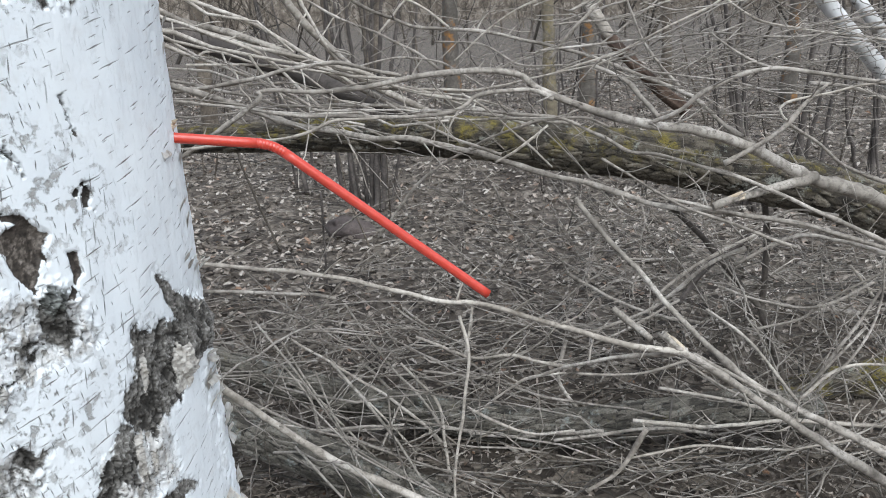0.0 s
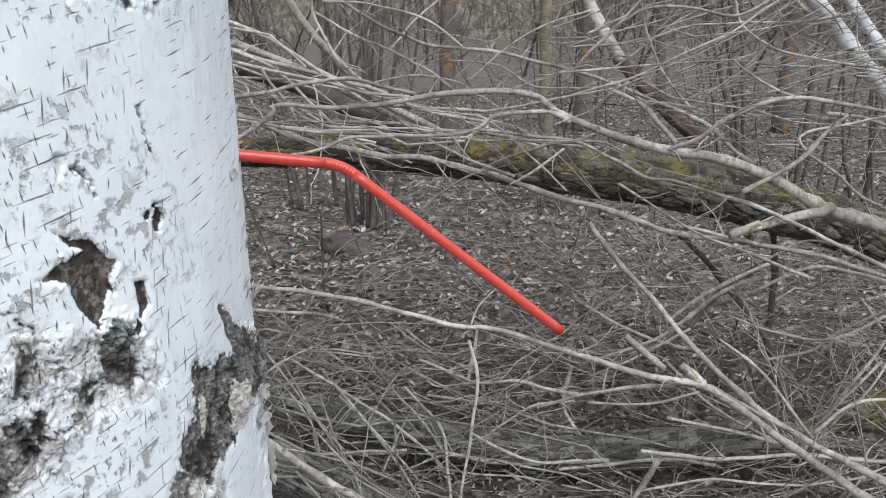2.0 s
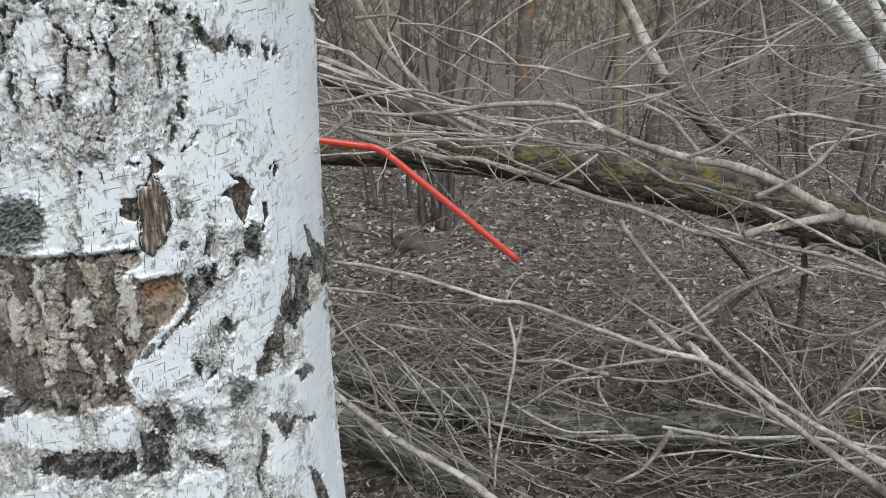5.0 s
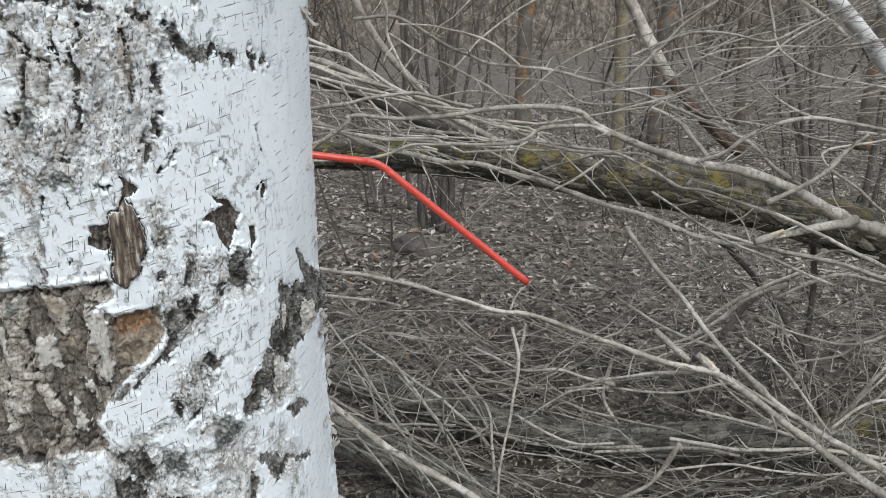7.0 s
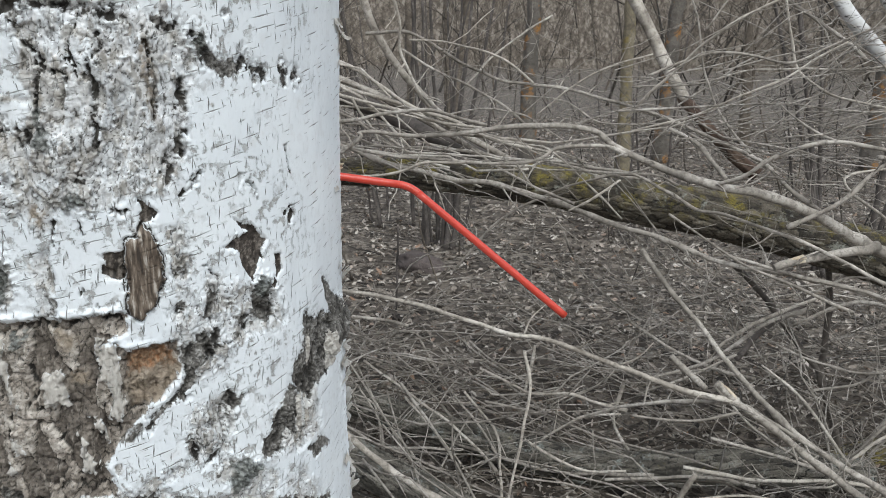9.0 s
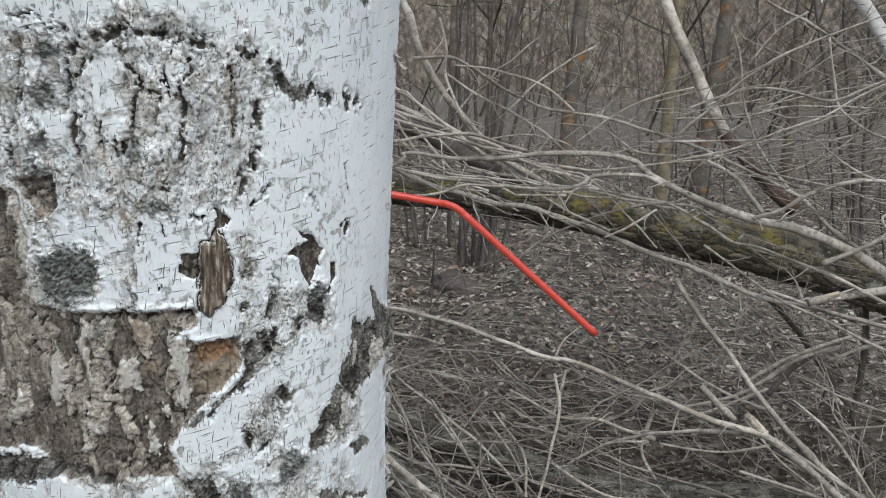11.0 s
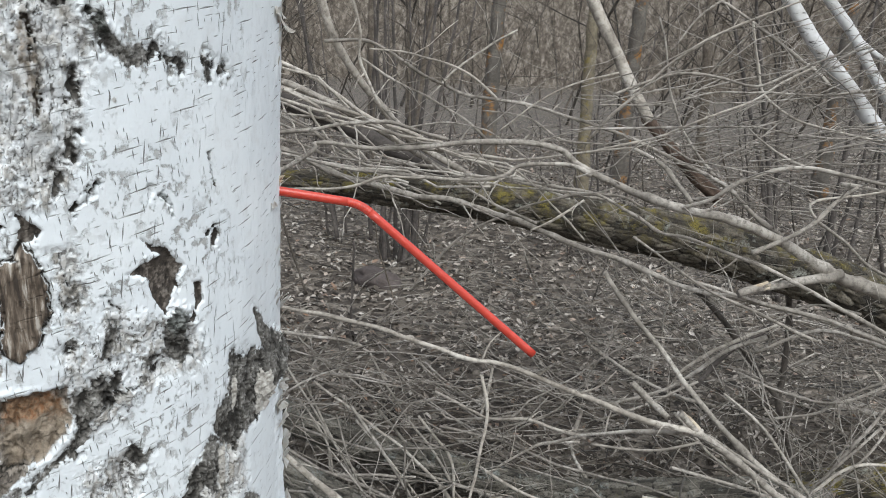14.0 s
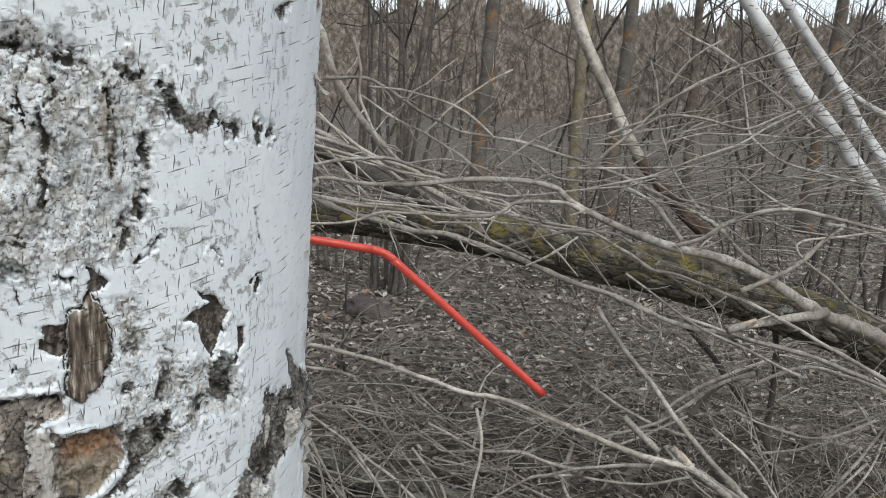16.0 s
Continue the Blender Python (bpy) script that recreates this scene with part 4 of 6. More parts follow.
DARK = [
    [(-69.4, 1.24), (-67.4, 1.239), (-64.6, 1.24), (-64.9, 1.237), (-67.8, 1.236)],
    [(-51.8, 1.235), (-48.5, 1.232), (-44.7, 1.225), (-46.4, 1.223), (-49.2, 1.226), (-51.5, 1.23)],
    [(-45.0, 1.224), (-41.8, 1.223), (-39.8, 1.213), (-37.0, 1.206), (-34.8, 1.212), (-34.0, 1.217), (-32.1, 1.205), (-36.3, 1.199), (-39.1, 1.199), (-42.5, 1.209), (-44.4, 1.216)],
    [(-32.5, 1.21), (-27.9, 1.205), (-27.9, 1.197), (-31.6, 1.202)],
    [(-23.6, 1.208), (-21.1, 1.206), (-21.6, 1.196), (-23.5, 1.193)],
    [(-19.2, 1.206), (-16.6, 1.199), (-18.9, 1.192), (-20.0, 1.199)],
    [(-9.6, 1.06), (-3.8, 1.04), (13.2, 1.012), (12.8, 0.992), (13.2, 0.976), (-0.6, 1.0), (-4.9, 1.024), (-7.3, 1.042)]]
DARK += [
    [(-18.3, 1.035), (-12.6, 1.027), (-4.9, 1.024), (9.0, 0.996), (1.0, 0.987), (-6.0, 0.979), (-10.4, 0.971), (-18.0, 0.967), (-22.5, 0.977), (-24.1, 0.994), (-23.1, 1.003), (-19.5, 1.008)],
    [(-24.1, 0.985), (-20.7, 0.97), (-23.7, 0.954), (-23.3, 0.941), (-27.4, 0.953), (-29.4, 0.935), (-35.0, 0.936), (-34.4, 0.951), (-31.3, 0.96), (-28.3, 0.972)],
    [(-43.7, 1.075), (-42.7, 1.065), (-44.4, 1.048), (-46.1, 1.053), (-45.1, 1.066)],
    [(-34.6, 1.066), (-29.3, 1.063), (-28.3, 1.044), (-31.7, 1.039), (-34.1, 1.048)],
    # Shadow along the open bark's lower right border, painted as a dark area.
    [(-51.5, 1.036), (-44.6, 1.037), (-46.8, 1.024), (-49.0, 1.013), (-51.8, 1.001), (-57.1, 0.992), (-63.1, 0.974), (-65.2, 0.976), (-57.0, 0.998), (-52.3, 1.015), (-51.8, 1.027)]]
DARK += [
    [(-41.9, 1.001), (-40.1, 0.993), (-37.0, 0.99), (-41.0, 0.98), (-43.0, 0.991)],
    [(-51.5, 0.978), (-50.0, 0.964), (-50.8, 0.95), (-52.1, 0.961)],
    [(-44.9, 0.961), (-46.4, 0.952), (-49.9, 0.946), (-47.7, 0.956)],
    [(-62.4, 0.935), (-58.3, 0.93), (-57.9, 0.908), (-63.4, 0.911)],
    [(-13.6, 0.927), (-7.4, 0.912), (-16.1, 0.912), (-19.9, 0.923)],
    [(-18.5, 1.266), (-16.3, 1.271), (-13.3, 1.274), (-16.0, 1.263)],
    [(-52.5, 1.065), (-49.0, 1.065), (-49.1, 1.059), (-52.5, 1.06)],
    [(-48.1, 1.042), (-42.8, 1.044), (-44.7, 1.029), (-48.2, 1.02)],
    [(-39.8, 1.05), (-34.6, 1.048), (-37.1, 1.04)],
    [(-136.6, 0.913), (-105.4, 0.945), (-95.2, 0.938), (-97.9, 0.929), (-136.4, 0.89)]]
DARK += [
    [(-32.8, 0.896), (-28.2, 0.895), (-23.3, 0.884), (-8.9, 0.865), (-11.8, 0.861), (-22.5, 0.877), (-26.5, 0.864), (-29.0, 0.884)],
    [(-92.4, 0.945), (-82.3, 0.937), (-79.9, 0.927), (-92.9, 0.937)],
    [(-66.5, 0.934), (-59.6, 0.934), (-60.7, 0.921), (-59.9, 0.902), (-64.2, 0.92)],
    [(-17.8, 0.826), (-11.4, 0.8), (-5.0, 0.753), (-14.2, 0.772)],
    [(-33.7, 0.885), (-31.0, 0.875), (-35.5, 0.846), (-35.1, 0.81), (-37.4, 0.83), (-36.5, 0.859)],
    [(-95.3, 0.893), (-81.0, 0.901), (-69.9, 0.898), (-69.2, 0.878), (-77.9, 0.871), (-96.1, 0.878)],
    [(-67.9, 0.914), (-61.1, 0.911), (-60.9, 0.873), (-68.0, 0.872)],
    [(-57.4, 0.892), (-47.2, 0.878), (-45.8, 0.858), (-54.9, 0.876)]]
LICHEN = [
    [(-90.1, 1.229), (-85.8, 1.231), (-85.6, 1.222), (-87.6, 1.217), (-91.1, 1.221)],
    [(-92.6, 1.203), (-86.8, 1.207), (-87.4, 1.194), (-92.5, 1.192)],
    [(-93.6, 1.178), (-90.6, 1.177), (-89.4, 1.167), (-90.0, 1.162), (-93.8, 1.165)],
    [(-97.2, 1.156), (-89.0, 1.157), (-89.2, 1.151), (-96.9, 1.147)],
    [(-95.6, 1.098), (-86.5, 1.104), (-81.6, 1.103), (-81.5, 1.086), (-83.1, 1.075), (-87.9, 1.066), (-93.5, 1.064), (-95.0, 1.079)],
    [(-73.0, 1.182), (-70.5, 1.182), (-70.7, 1.163), (-73.6, 1.16), (-74.5, 1.168)],
    [(-71.3, 1.139), (-65.7, 1.135), (-64.0, 1.126), (-67.6, 1.127), (-70.9, 1.132)],
    [(-42.4, 1.225), (-39.8, 1.213), (-42.4, 1.209), (-44.6, 1.216)],
    [(-33.8, 1.073), (-30.3, 1.072), (-28.0, 1.064), (-29.1, 1.057), (-32.9, 1.061)]]
LICHEN += [
    [(-42.3, 0.949), (-33.3, 0.935), (-37.6, 0.925), (-42.5, 0.925)],
    [(-56.6, 0.926), (-51.2, 0.927), (-50.0, 0.907), (-56.8, 0.912)],
    [(-84.2, 1.059), (-80.5, 1.055), (-81.5, 1.043), (-84.1, 1.043)],
    [(-43.6, 0.944), (-38.4, 0.944), (-36.8, 0.927), (-42.9, 0.91)],
    [(-56.5, 0.928), (-52.3, 0.928), (-51.9, 0.914), (-56.5, 0.919)]]
WHITE = [
    [(-14.3, 1.041), (-9.3, 1.042), (-4.5, 1.03), (-8.3, 1.025), (-12.6, 1.031)],
    [(-62.7, 1.041), (-61.1, 1.047), (-57.6, 1.052), (-52.6, 1.054), (-52.0, 1.048), (-55.8, 1.045), (-59.0, 1.042)],
    [(-80.1, 1.219), (-74.6, 1.223), (-73.3, 1.212), (-73.6, 1.2), (-72.8, 1.19), (-79.4, 1.189), (-79.5, 1.205)],
    [(-94.1, 1.187), (-84.7, 1.188), (-86.2, 1.165), (-88.4, 1.171), (-92.3, 1.182)],
    [(-78.9, 1.187), (-72.9, 1.188), (-74.3, 1.176), (-77.3, 1.168), (-78.1, 1.179)],
    [(-91.2, 1.218), (-87.6, 1.218), (-87.3, 1.21), (-91.0, 1.21)]]
WHITE += [
    [(-89.2, 1.12), (-78.6, 1.124), (-75.9, 1.113), (-60.3, 1.121), (-57.5, 1.109), (-60.3, 1.104), (-64.1, 1.1), (-64.5, 1.087), (-60.8, 1.083), (-61.1, 1.065), (-74.2, 1.064), (-73.0, 1.091), (-73.8, 1.106), (-77.4, 1.102), (-78.4, 1.064), (-88.0, 1.062), (-81.8, 1.075), (-81.6, 1.101), (-88.4, 1.107)],
    [(-68.1, 1.252), (-65.5, 1.254), (-65.2, 1.246), (-67.6, 1.244)],
    [(-113.4, 0.924), (-96.4, 0.933), (-87.1, 0.929), (-81.9, 0.921), (-83.2, 0.902), (-87.2, 0.895), (-98.1, 0.904), (-115.9, 0.898)],
    [(-58.7, 0.94), (-44.7, 0.96), (-47.1, 0.931), (-40.6, 0.93), (-44.3, 0.918), (-56.1, 0.93)],
    [(-62.8, 0.856), (-53.7, 0.868), (-47.7, 0.862), (-46.5, 0.838), (-50.4, 0.825), (-63.5, 0.837)]]
WHITE += [
    [(-77.4, 0.928), (-68.6, 0.934), (-67.5, 0.919), (-72.5, 0.894), (-76.3, 0.911)],
    [(-123.2, 0.831), (-91.5, 0.869), (-83.2, 0.849), (-125.0, 0.817)]]
FISSURES = [
    (0.0034, [(-83.2, 1.225), (-78.7, 1.228), (-74.7, 1.236), (-73.5, 1.238)]),
    (0.0029, [(-73.5, 1.238), (-68.5, 1.236), (-63.8, 1.236), (-58.6, 1.233), (-55.9, 1.229)]),
    (0.0024, [(-62.8, 1.207), (-62.3, 1.191), (-62.2, 1.177), (-63.2, 1.162)]),
    (0.0019, [(-70.6, 1.214), (-70.3, 1.2), (-71.8, 1.188), (-71.8, 1.173)]),
    (0.0012, [(-69.3, 1.203), (-66.4, 1.2), (-67.7, 1.182)]),
    (0.0029, [(-46.7, 1.195), (-46.3, 1.185), (-47.0, 1.17), (-47.8, 1.156)]),
    (0.0034, [(-49.1, 1.157), (-51.1, 1.143)]),
    (0.0019, [(-45.1, 1.145), (-47.4, 1.134), (-48.7, 1.13)]),
    (0.0007, [(-53.1, 1.223), (-51.4, 1.209), (-52.2, 1.192), (-51.4, 1.175)]),
    (0.0038, [(-83.6, 1.186), (-84.6, 1.175), (-83.7, 1.162)]),
    (0.0014, [(-81.7, 1.187), (-82.3, 1.165)])]
FISSURES += [
    (0.0014, [(-78.0, 1.181), (-77.7, 1.169)]),
    (0.0024, [(-74.3, 1.176), (-75.9, 1.164)]),
    (0.0019, [(-79.8, 1.223), (-81.5, 1.211), (-85.3, 1.201)]),
    (0.0014, [(-83.8, 1.233), (-85.2, 1.217), (-84.9, 1.204)]),
    (0.0019, [(-94.1, 1.231), (-94.9, 1.209), (-97.4, 1.189), (-94.9, 1.179)]),
    (0.0019, [(-99.5, 1.174), (-99.2, 1.154)]),
    (0.0014, [(-73.8, 1.231), (-73.7, 1.219), (-70.6, 1.214)]),
    (0.0010, [(-63.9, 1.231), (-65.9, 1.213), (-64.5, 1.202)]),
    (0.0014, [(-60.4, 1.221), (-59.4, 1.213), (-61.1, 1.21)]),
    (0.0014, [(-67.8, 1.146), (-65.6, 1.143)]),
    (0.0024, [(-61.3, 1.127), (-59.0, 1.125)]),
    (0.0010, [(-96.0, 1.243), (-89.4, 1.242), (-85.3, 1.243)]),
    (0.0010, [(-92.1, 1.237), (-85.1, 1.236), (-82.4, 1.233)]),
    (0.0007, [(-72.0, 1.121), (-72.4, 1.106)])]
FISSURES += [
    (0.0007, [(-67.1, 1.121), (-67.0, 1.112)]),
    (0.0006, [(-69.6, 1.087), (-69.4, 1.08)]),
    (0.0010, [(-66.9, 1.072), (-66.8, 1.064)]),
    (0.0007, [(-51.4, 1.104), (-51.0, 1.079)]),
    (0.0007, [(-45.7, 1.091), (-41.5, 1.077)]),
    (0.0010, [(-38.7, 1.038), (-41.8, 1.031), (-46.1, 1.031)]),
    (0.0010, [(-22.6, 1.156), (-21.5, 1.138)]),
    (0.0010, [(-33.0, 1.137), (-31.2, 1.126)])]
# Gaps in the open bark; the first stroke is the shadow under the white plate.
GAPS_AND_SHADE = [
    (0.0034, [(-93.7, 1.059), (-79.1, 1.061), (-61.7, 1.062)]),
    (0.0019, [(-88.8, 1.057), (-89.3, 1.025), (-91.9, 0.99), (-91.6, 0.955)]),
    (0.0019, [(-82.2, 1.039), (-80.2, 1.019), (-83.9, 1.001), (-79.3, 1.006)]),
    (0.0014, [(-79.3, 1.056), (-77.8, 1.04), (-80.1, 1.023)]),
    (0.0014, [(-68.0, 1.044), (-68.4, 1.027), (-70.6, 1.007)]),
    (0.0024, [(-62.0, 1.043), (-63.1, 1.027), (-62.7, 1.001), (-65.4, 0.987)]),
    (0.0024, [(-68.2, 1.002), (-70.8, 0.994), (-68.8, 0.967)]),
    (0.0014, [(-74.4, 1.003), (-76.0, 0.985), (-79.0, 0.963)]),
    (0.0019, [(-87.3, 1.001), (-88.1, 0.974), (-90.4, 0.947)]),
    (0.0014, [(-97.1, 1.051), (-95.9, 1.022), (-98.2, 0.987), (-95.9, 0.962)]),
    (0.0014, [(-98.1, 1.062), (-101.6, 1.04), (-100.9, 1.02)])]
GAPS_AND_SHADE += [
    (0.0014, [(-105.6, 1.05), (-109.9, 0.997), (-114.3, 0.947)]),
    (0.0024, [(-82.3, 0.936), (-76.7, 0.95), (-69.2, 0.945)]),
    (0.0014, [(-85.8, 0.957), (-81.5, 0.967), (-76.5, 0.959)]),
    (0.0019, [(-89.4, 1.147), (-93.9, 1.149), (-100.0, 1.145)]),
    (0.0019, [(-89.0, 1.142), (-84.1, 1.139), (-82.4, 1.134)]),
    (0.0019, [(-60.2, 1.106), (-60.7, 1.083), (-60.8, 1.064)]),
    (0.0014, [(-96.2, 1.101), (-96.1, 1.079), (-98.1, 1.062)])]


def inside(s, z, corners, arc):
    """How far inside a corner list each place lies, in metres (outside: minus)."""
    c = np.array([(a * arc, h) for a, h in corners])
    best = np.full(s.shape, 1e9)
    odd = np.zeros(s.shape, bool)
    for (x0, y0), (x1, y1) in zip(c, np.roll(c, -1, 0)):
        dx, dy = x1 - x0, y1 - y0
        t = np.clip(((s - x0) * dx + (z - y0) * dy) / (dx * dx + dy * dy + 1e-12), 0, 1)
        best = np.minimum(best, np.hypot(s - x0 - t * dx, z - y0 - t * dy))
        odd ^= ((y0 > z) != (y1 > z)) & (s < x0 + (z - y0) * dx / (dy if abs(dy) > 1e-9 else 1e-9))
    return np.where(odd, best, -best)


def area(s, z, lists, arc, soft=0.0016):
    d = np.full(s.shape, -1.0)
    for corners in lists:
        d = np.maximum(d, inside(s, z, corners, arc))
    return d, np.clip(0.5 + d / (2 * soft), 0, 1)


def splits(s, z, lines, arc):
    """1 in the middle of each split, falling to 0 at its border."""
    out = np.zeros(s.shape)
    for half, way in lines:
        c = np.array([(a * arc, h) for a, h in way])
        d = np.full(s.shape, 1e9)
        for (x0, y0), (x1, y1) in zip(c, c[1:]):
            dx, dy = x1 - x0, y1 - y0
            t = np.clip(((s - x0) * dx + (z - y0) * dy) / (dx * dx + dy * dy + 1e-12), 0, 1)
            d = np.minimum(d, np.hypot(s - x0 - t * dx, z - y0 - t * dy))
        out = np.maximum(out, np.clip(1.5 * (1 - d / (half * 1.05)), 0, 1))
    return out


TREE_X, TREE_Y, ARC = -0.327, 0.4557, 0.00291


def stem_axis(z):
    """The stem leans a little: its middle at each height."""
    lean = np.clip(z, 0.55, 1.45) - 1.1 + 0.12 * (np.maximum(z, 1.45) - 1.45)
    return TREE_X + 0.0379 * lean, TREE_Y - 0.1202 * lean


def stem_radius(z):
    dz = np.clip(z, 0.70, 1.42) - 1.1
    up = 1 - 0.88 * np.clip((z - 1.6) / 7.8, 0, 1)
    return up * (0.1666 - 0.0062 * dz + 0.0712 * dz * dz) + 0.09 * np.exp(-np.maximum(z, 0) / 0.16)


def layered(n, count):
    """Cuts a smooth height into flat layers with steep torn edges: the height, how near an edge, and a tone for each layer."""
    x = n * count
    k = np.floor(x)
    f = x - k
    tone = scramble(k.astype(np.int64) + 50, np.floor(n * 3).astype(np.int64), 77)
    return (k + np.clip((f - 0.84) / 0.16, 0, 1)) / count, np.clip(1 - np.abs(f - 0.84) / 0.09, 0, 1), tone


def birch_trunk():
    """The stem as a fine sheet of bark: white paper bark, layered grey bark, open brown bark, dark furrows, lichen."""
    a = np.concatenate([np.arange(-180, -122, 3.0), np.arange(-122, 30, 0.24), np.arange(30, 180, 3.0)])
    z = np.concatenate([np.arange(-0.05, 0.74, 0.02), np.arange(0.74, 1.33, 0.00076), np.arange(1.33, 3.7, 0.03), np.arange(3.7, 9.4, 0.15)])
    A, Z = np.meshgrid(a, z)
    arc = ARC
    S = A * arc
    # ragged borders
    chip = [scales(S * 150 + 3 * cloud(S * 120, Z * 120, 301, 3), Z * 100 + 3 * cloud(S * 120, Z * 120, 303, 3), 305)[1] - 0.5,
            scales(S * 380 + 2 * cloud(S * 200, Z * 200, 307, 3), Z * 260 + 2 * cloud(S * 200, Z * 200, 309, 3), 311)[1] - 0.5,
            scales(S * 700, Z * 520, 313)[1] - 0.5]
    ws = S + 0.005 * (cloud(S * 90, Z * 90, 3) - 0.5) + 0.004 * chip[0] + 0.002 * chip[1]
    wz = Z + 0.007 * (cloud(S * 90, Z * 90, 7) - 0.5) - 0.005 * chip[0] + 0.003 * chip[1]
    cs = S + 0.004 * (cloud(S * 110, Z * 90, 15) - 0.5) + 0.0022 * chip[0] + 0.0010 * chip[1]
    cz = Z + 0.004 * (cloud(S * 110, Z * 90, 17) - 0.5) - 0.0020 * chip[0] + 0.0008 * chip[1]
    _, grey = area(ws, wz, GREY, arc, 0.0045)
    di, inner = area(cs, cz, INNER, arc, 0.0022)
    _, dark = area(ws, wz, DARK, arc, 0.0034)
    dk, knot = area(cs, cz, KNOT, arc, 0.0012)
    _, tab = area(cs, cz, TAB, arc, 0.0010)
    _, orange = area(ws, wz, ORANGE, arc, 0.004)
    _, tan = area(ws, wz, TAN, arc, 0.003)
    _, lichen = area(ws, wz, LICHEN, arc, 0.006)
    _, flake = area(ws, wz, FLAKE, arc, 0.0014)
    _, white = area(cs, cz, WHITE, arc, 0.0022)
    broken = np.clip((cloud(S * 110, Z * 60, 93, 4) - 0.36) * 4.5, 0, 1)
    drawn = splits(ws, wz, FISSURES, arc) * (0.35 + 0.65 * broken)
    gap_shade = splits(ws, wz, GAPS_AND_SHADE, arc) * (0.25 + 0.75 * broken)
    # old bark low down and behind is cracked all over
    old = np.clip((cloud(S * 26, Z * 16, 41, 4) - 0.42) * 7, 0, 1) * np.clip((0.925 - Z) / 0.03, 0, 1) * np.clip((-10 - A) / 12, 0, 1)
    behind = np.clip((-112 - A) / 6, 0, 1) * np.clip((cloud(S * 9, Z * 6, 43, 3) - 0.35) * 5, 0, 1)
    specks = np.clip((cloud(S * 60, Z * 40, 51, 4) - 0.66) * 22, 0, 1) * np.clip((-30 - A) / 10, 0, 1)
    grey = np.maximum(np.maximum(grey, old), np.maximum(behind, specks * 0.8))
    grey = grey * (1 - 0.9 * white)
    inner = inner * (1 - flake) * (1 - white)
    rim = np.clip(1 - np.abs(dk + 0.0008) / 0.0013, 0, 1)
    # reliefs
    bu, bv = S + 0.010 * (cloud(S * 45, Z * 30, 61, 4) - 0.5), Z + 0.020 * (cloud(S * 45, Z * 30, 63, 4) - 0.5)
    fibre = cloud(bu * 260, bv * 50, 83, 4)
    fine = cloud(S * 420, Z * 380, 19, 4)
    paper = cloud(S * 60, Z * 16, 29, 3)
    leaf1, edge1, tone1 = layered(cloud(bu * 46, bv * 15, 11, 3, gain=0.5) + 0.09 * chip[0] + 0.02 * chip[1], 9)
    leaf2, edge2, tone2 = layered(cloud(bu * 105, bv * 48, 12, 3, gain=0.5) + 0.10 * chip[1] + 0.02 * chip[2], 7)
    furrow = np.abs(cloud(bu * 52, bv * 11, 13, 4) - 0.5) * 2
    fissure = 0.55 * np.clip(1 - furrow / 0.11, 0, 1) * np.clip((cloud(S * 22, Z * 14, 65, 3) - 0.42) * 5, 0, 1)
    fissure = np.maximum(fissure, drawn)
    grey = np.maximum(grey, drawn)
    streak = cloud((S - 0.2 * Z) * 120, (Z + 0.2 * S) * 60, 81, 5, gain=0.7) + 0.16 * chip[0] + 0.12 * chip[1] + 0.10 * chip[2]
    knob, knob_edge, knob_tone = layered(streak, 11)
    tu, tv = bu + 0.006 * (cloud(S * 160, Z * 110, 85, 3) - 0.5), bv + 0.010 * (cloud(S * 160, Z * 110, 87, 3) - 0.5)
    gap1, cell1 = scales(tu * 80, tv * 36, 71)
    scale = np.clip(gap1 / 0.13, 0, 1) * (1 - gap_shade * inner)
    edge = np.clip((A + 2) / 8, 0, 1)
    low = np.clip((1.04 - Z) / 0.04, 0, 1)
    d = 0.0050 * edge * (0.35 + 0.65 * low) * (cloud(S * 130, Z * 110, 91, 4) - 0.5) + 0.004 * (cloud(S * 7, Z * 5, 31, 3) - 0.5) + 0.0016 * (paper - 0.5) + 0.0003 * (fine - 0.5)
    d = d + grey * (0.0130 * (leaf1 - 0.5) + 0.0055 * (leaf2 - 0.5) - 0.0050 * fissure + 0.0012 * (fine - 0.5))
    lift = np.clip(1 - np.abs(di + 0.002) / 0.004, 0, 1) * (di < 0)
    d = d + 0.0022 * lift * white * (Z > 0.97)
    d = d + inner * (-0.0062 + 0.0026 * scale + 0.0030 * (cell1 - 0.5) * np.clip(gap1 * 9, 0, 1) + 0.0090 * (leaf1 - 0.5) + 0.0016 * (leaf2 - 0.5) + 0.0014 * (fibre - 0.5))
    d = d + 0.0075 * dark * np.clip((A + 10) / 8, 0, 1) * np.clip(1 - np.abs(Z - 1.0) / 0.045, 0, 1)
    d = d + dark * (-0.0024 + 0.0085 * (knob - 0.42) + 0.0014 * (fine - 0.5))
    d = d + lichen * (0.0020 + 0.0070 * (fine - 0.5) + 0.0026 * chip[1] + 0.0022 * chip[2])
    d = d + flake * (0.0006 + 0.0030 * (leaf2 - 0.5) + 0.0010 * (fibre - 0.5))
    eye = np.clip((0.0046 - np.hypot(ws + 22.1 * arc, (wz - 1.1095) * 0.8)) / 0.0008, 0, 1)
    d = d - 0.003 * eye + knot * (0.0022 + 0.0034 * (fibre - 0.5)) - 0.003 * rim - tab * (0.0022 - 0.0030 * (leaf2 - 0.5))
    tone = np.where(dark > 0.5, 0.5 * knob_tone + 0.5 * fibre, np.where(inner > 0.5, 0.6 * cell1 + 0.4 * tone2, 0.45 * tone1 + 0.55 * tone2))
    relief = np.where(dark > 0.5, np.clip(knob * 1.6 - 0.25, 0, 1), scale)
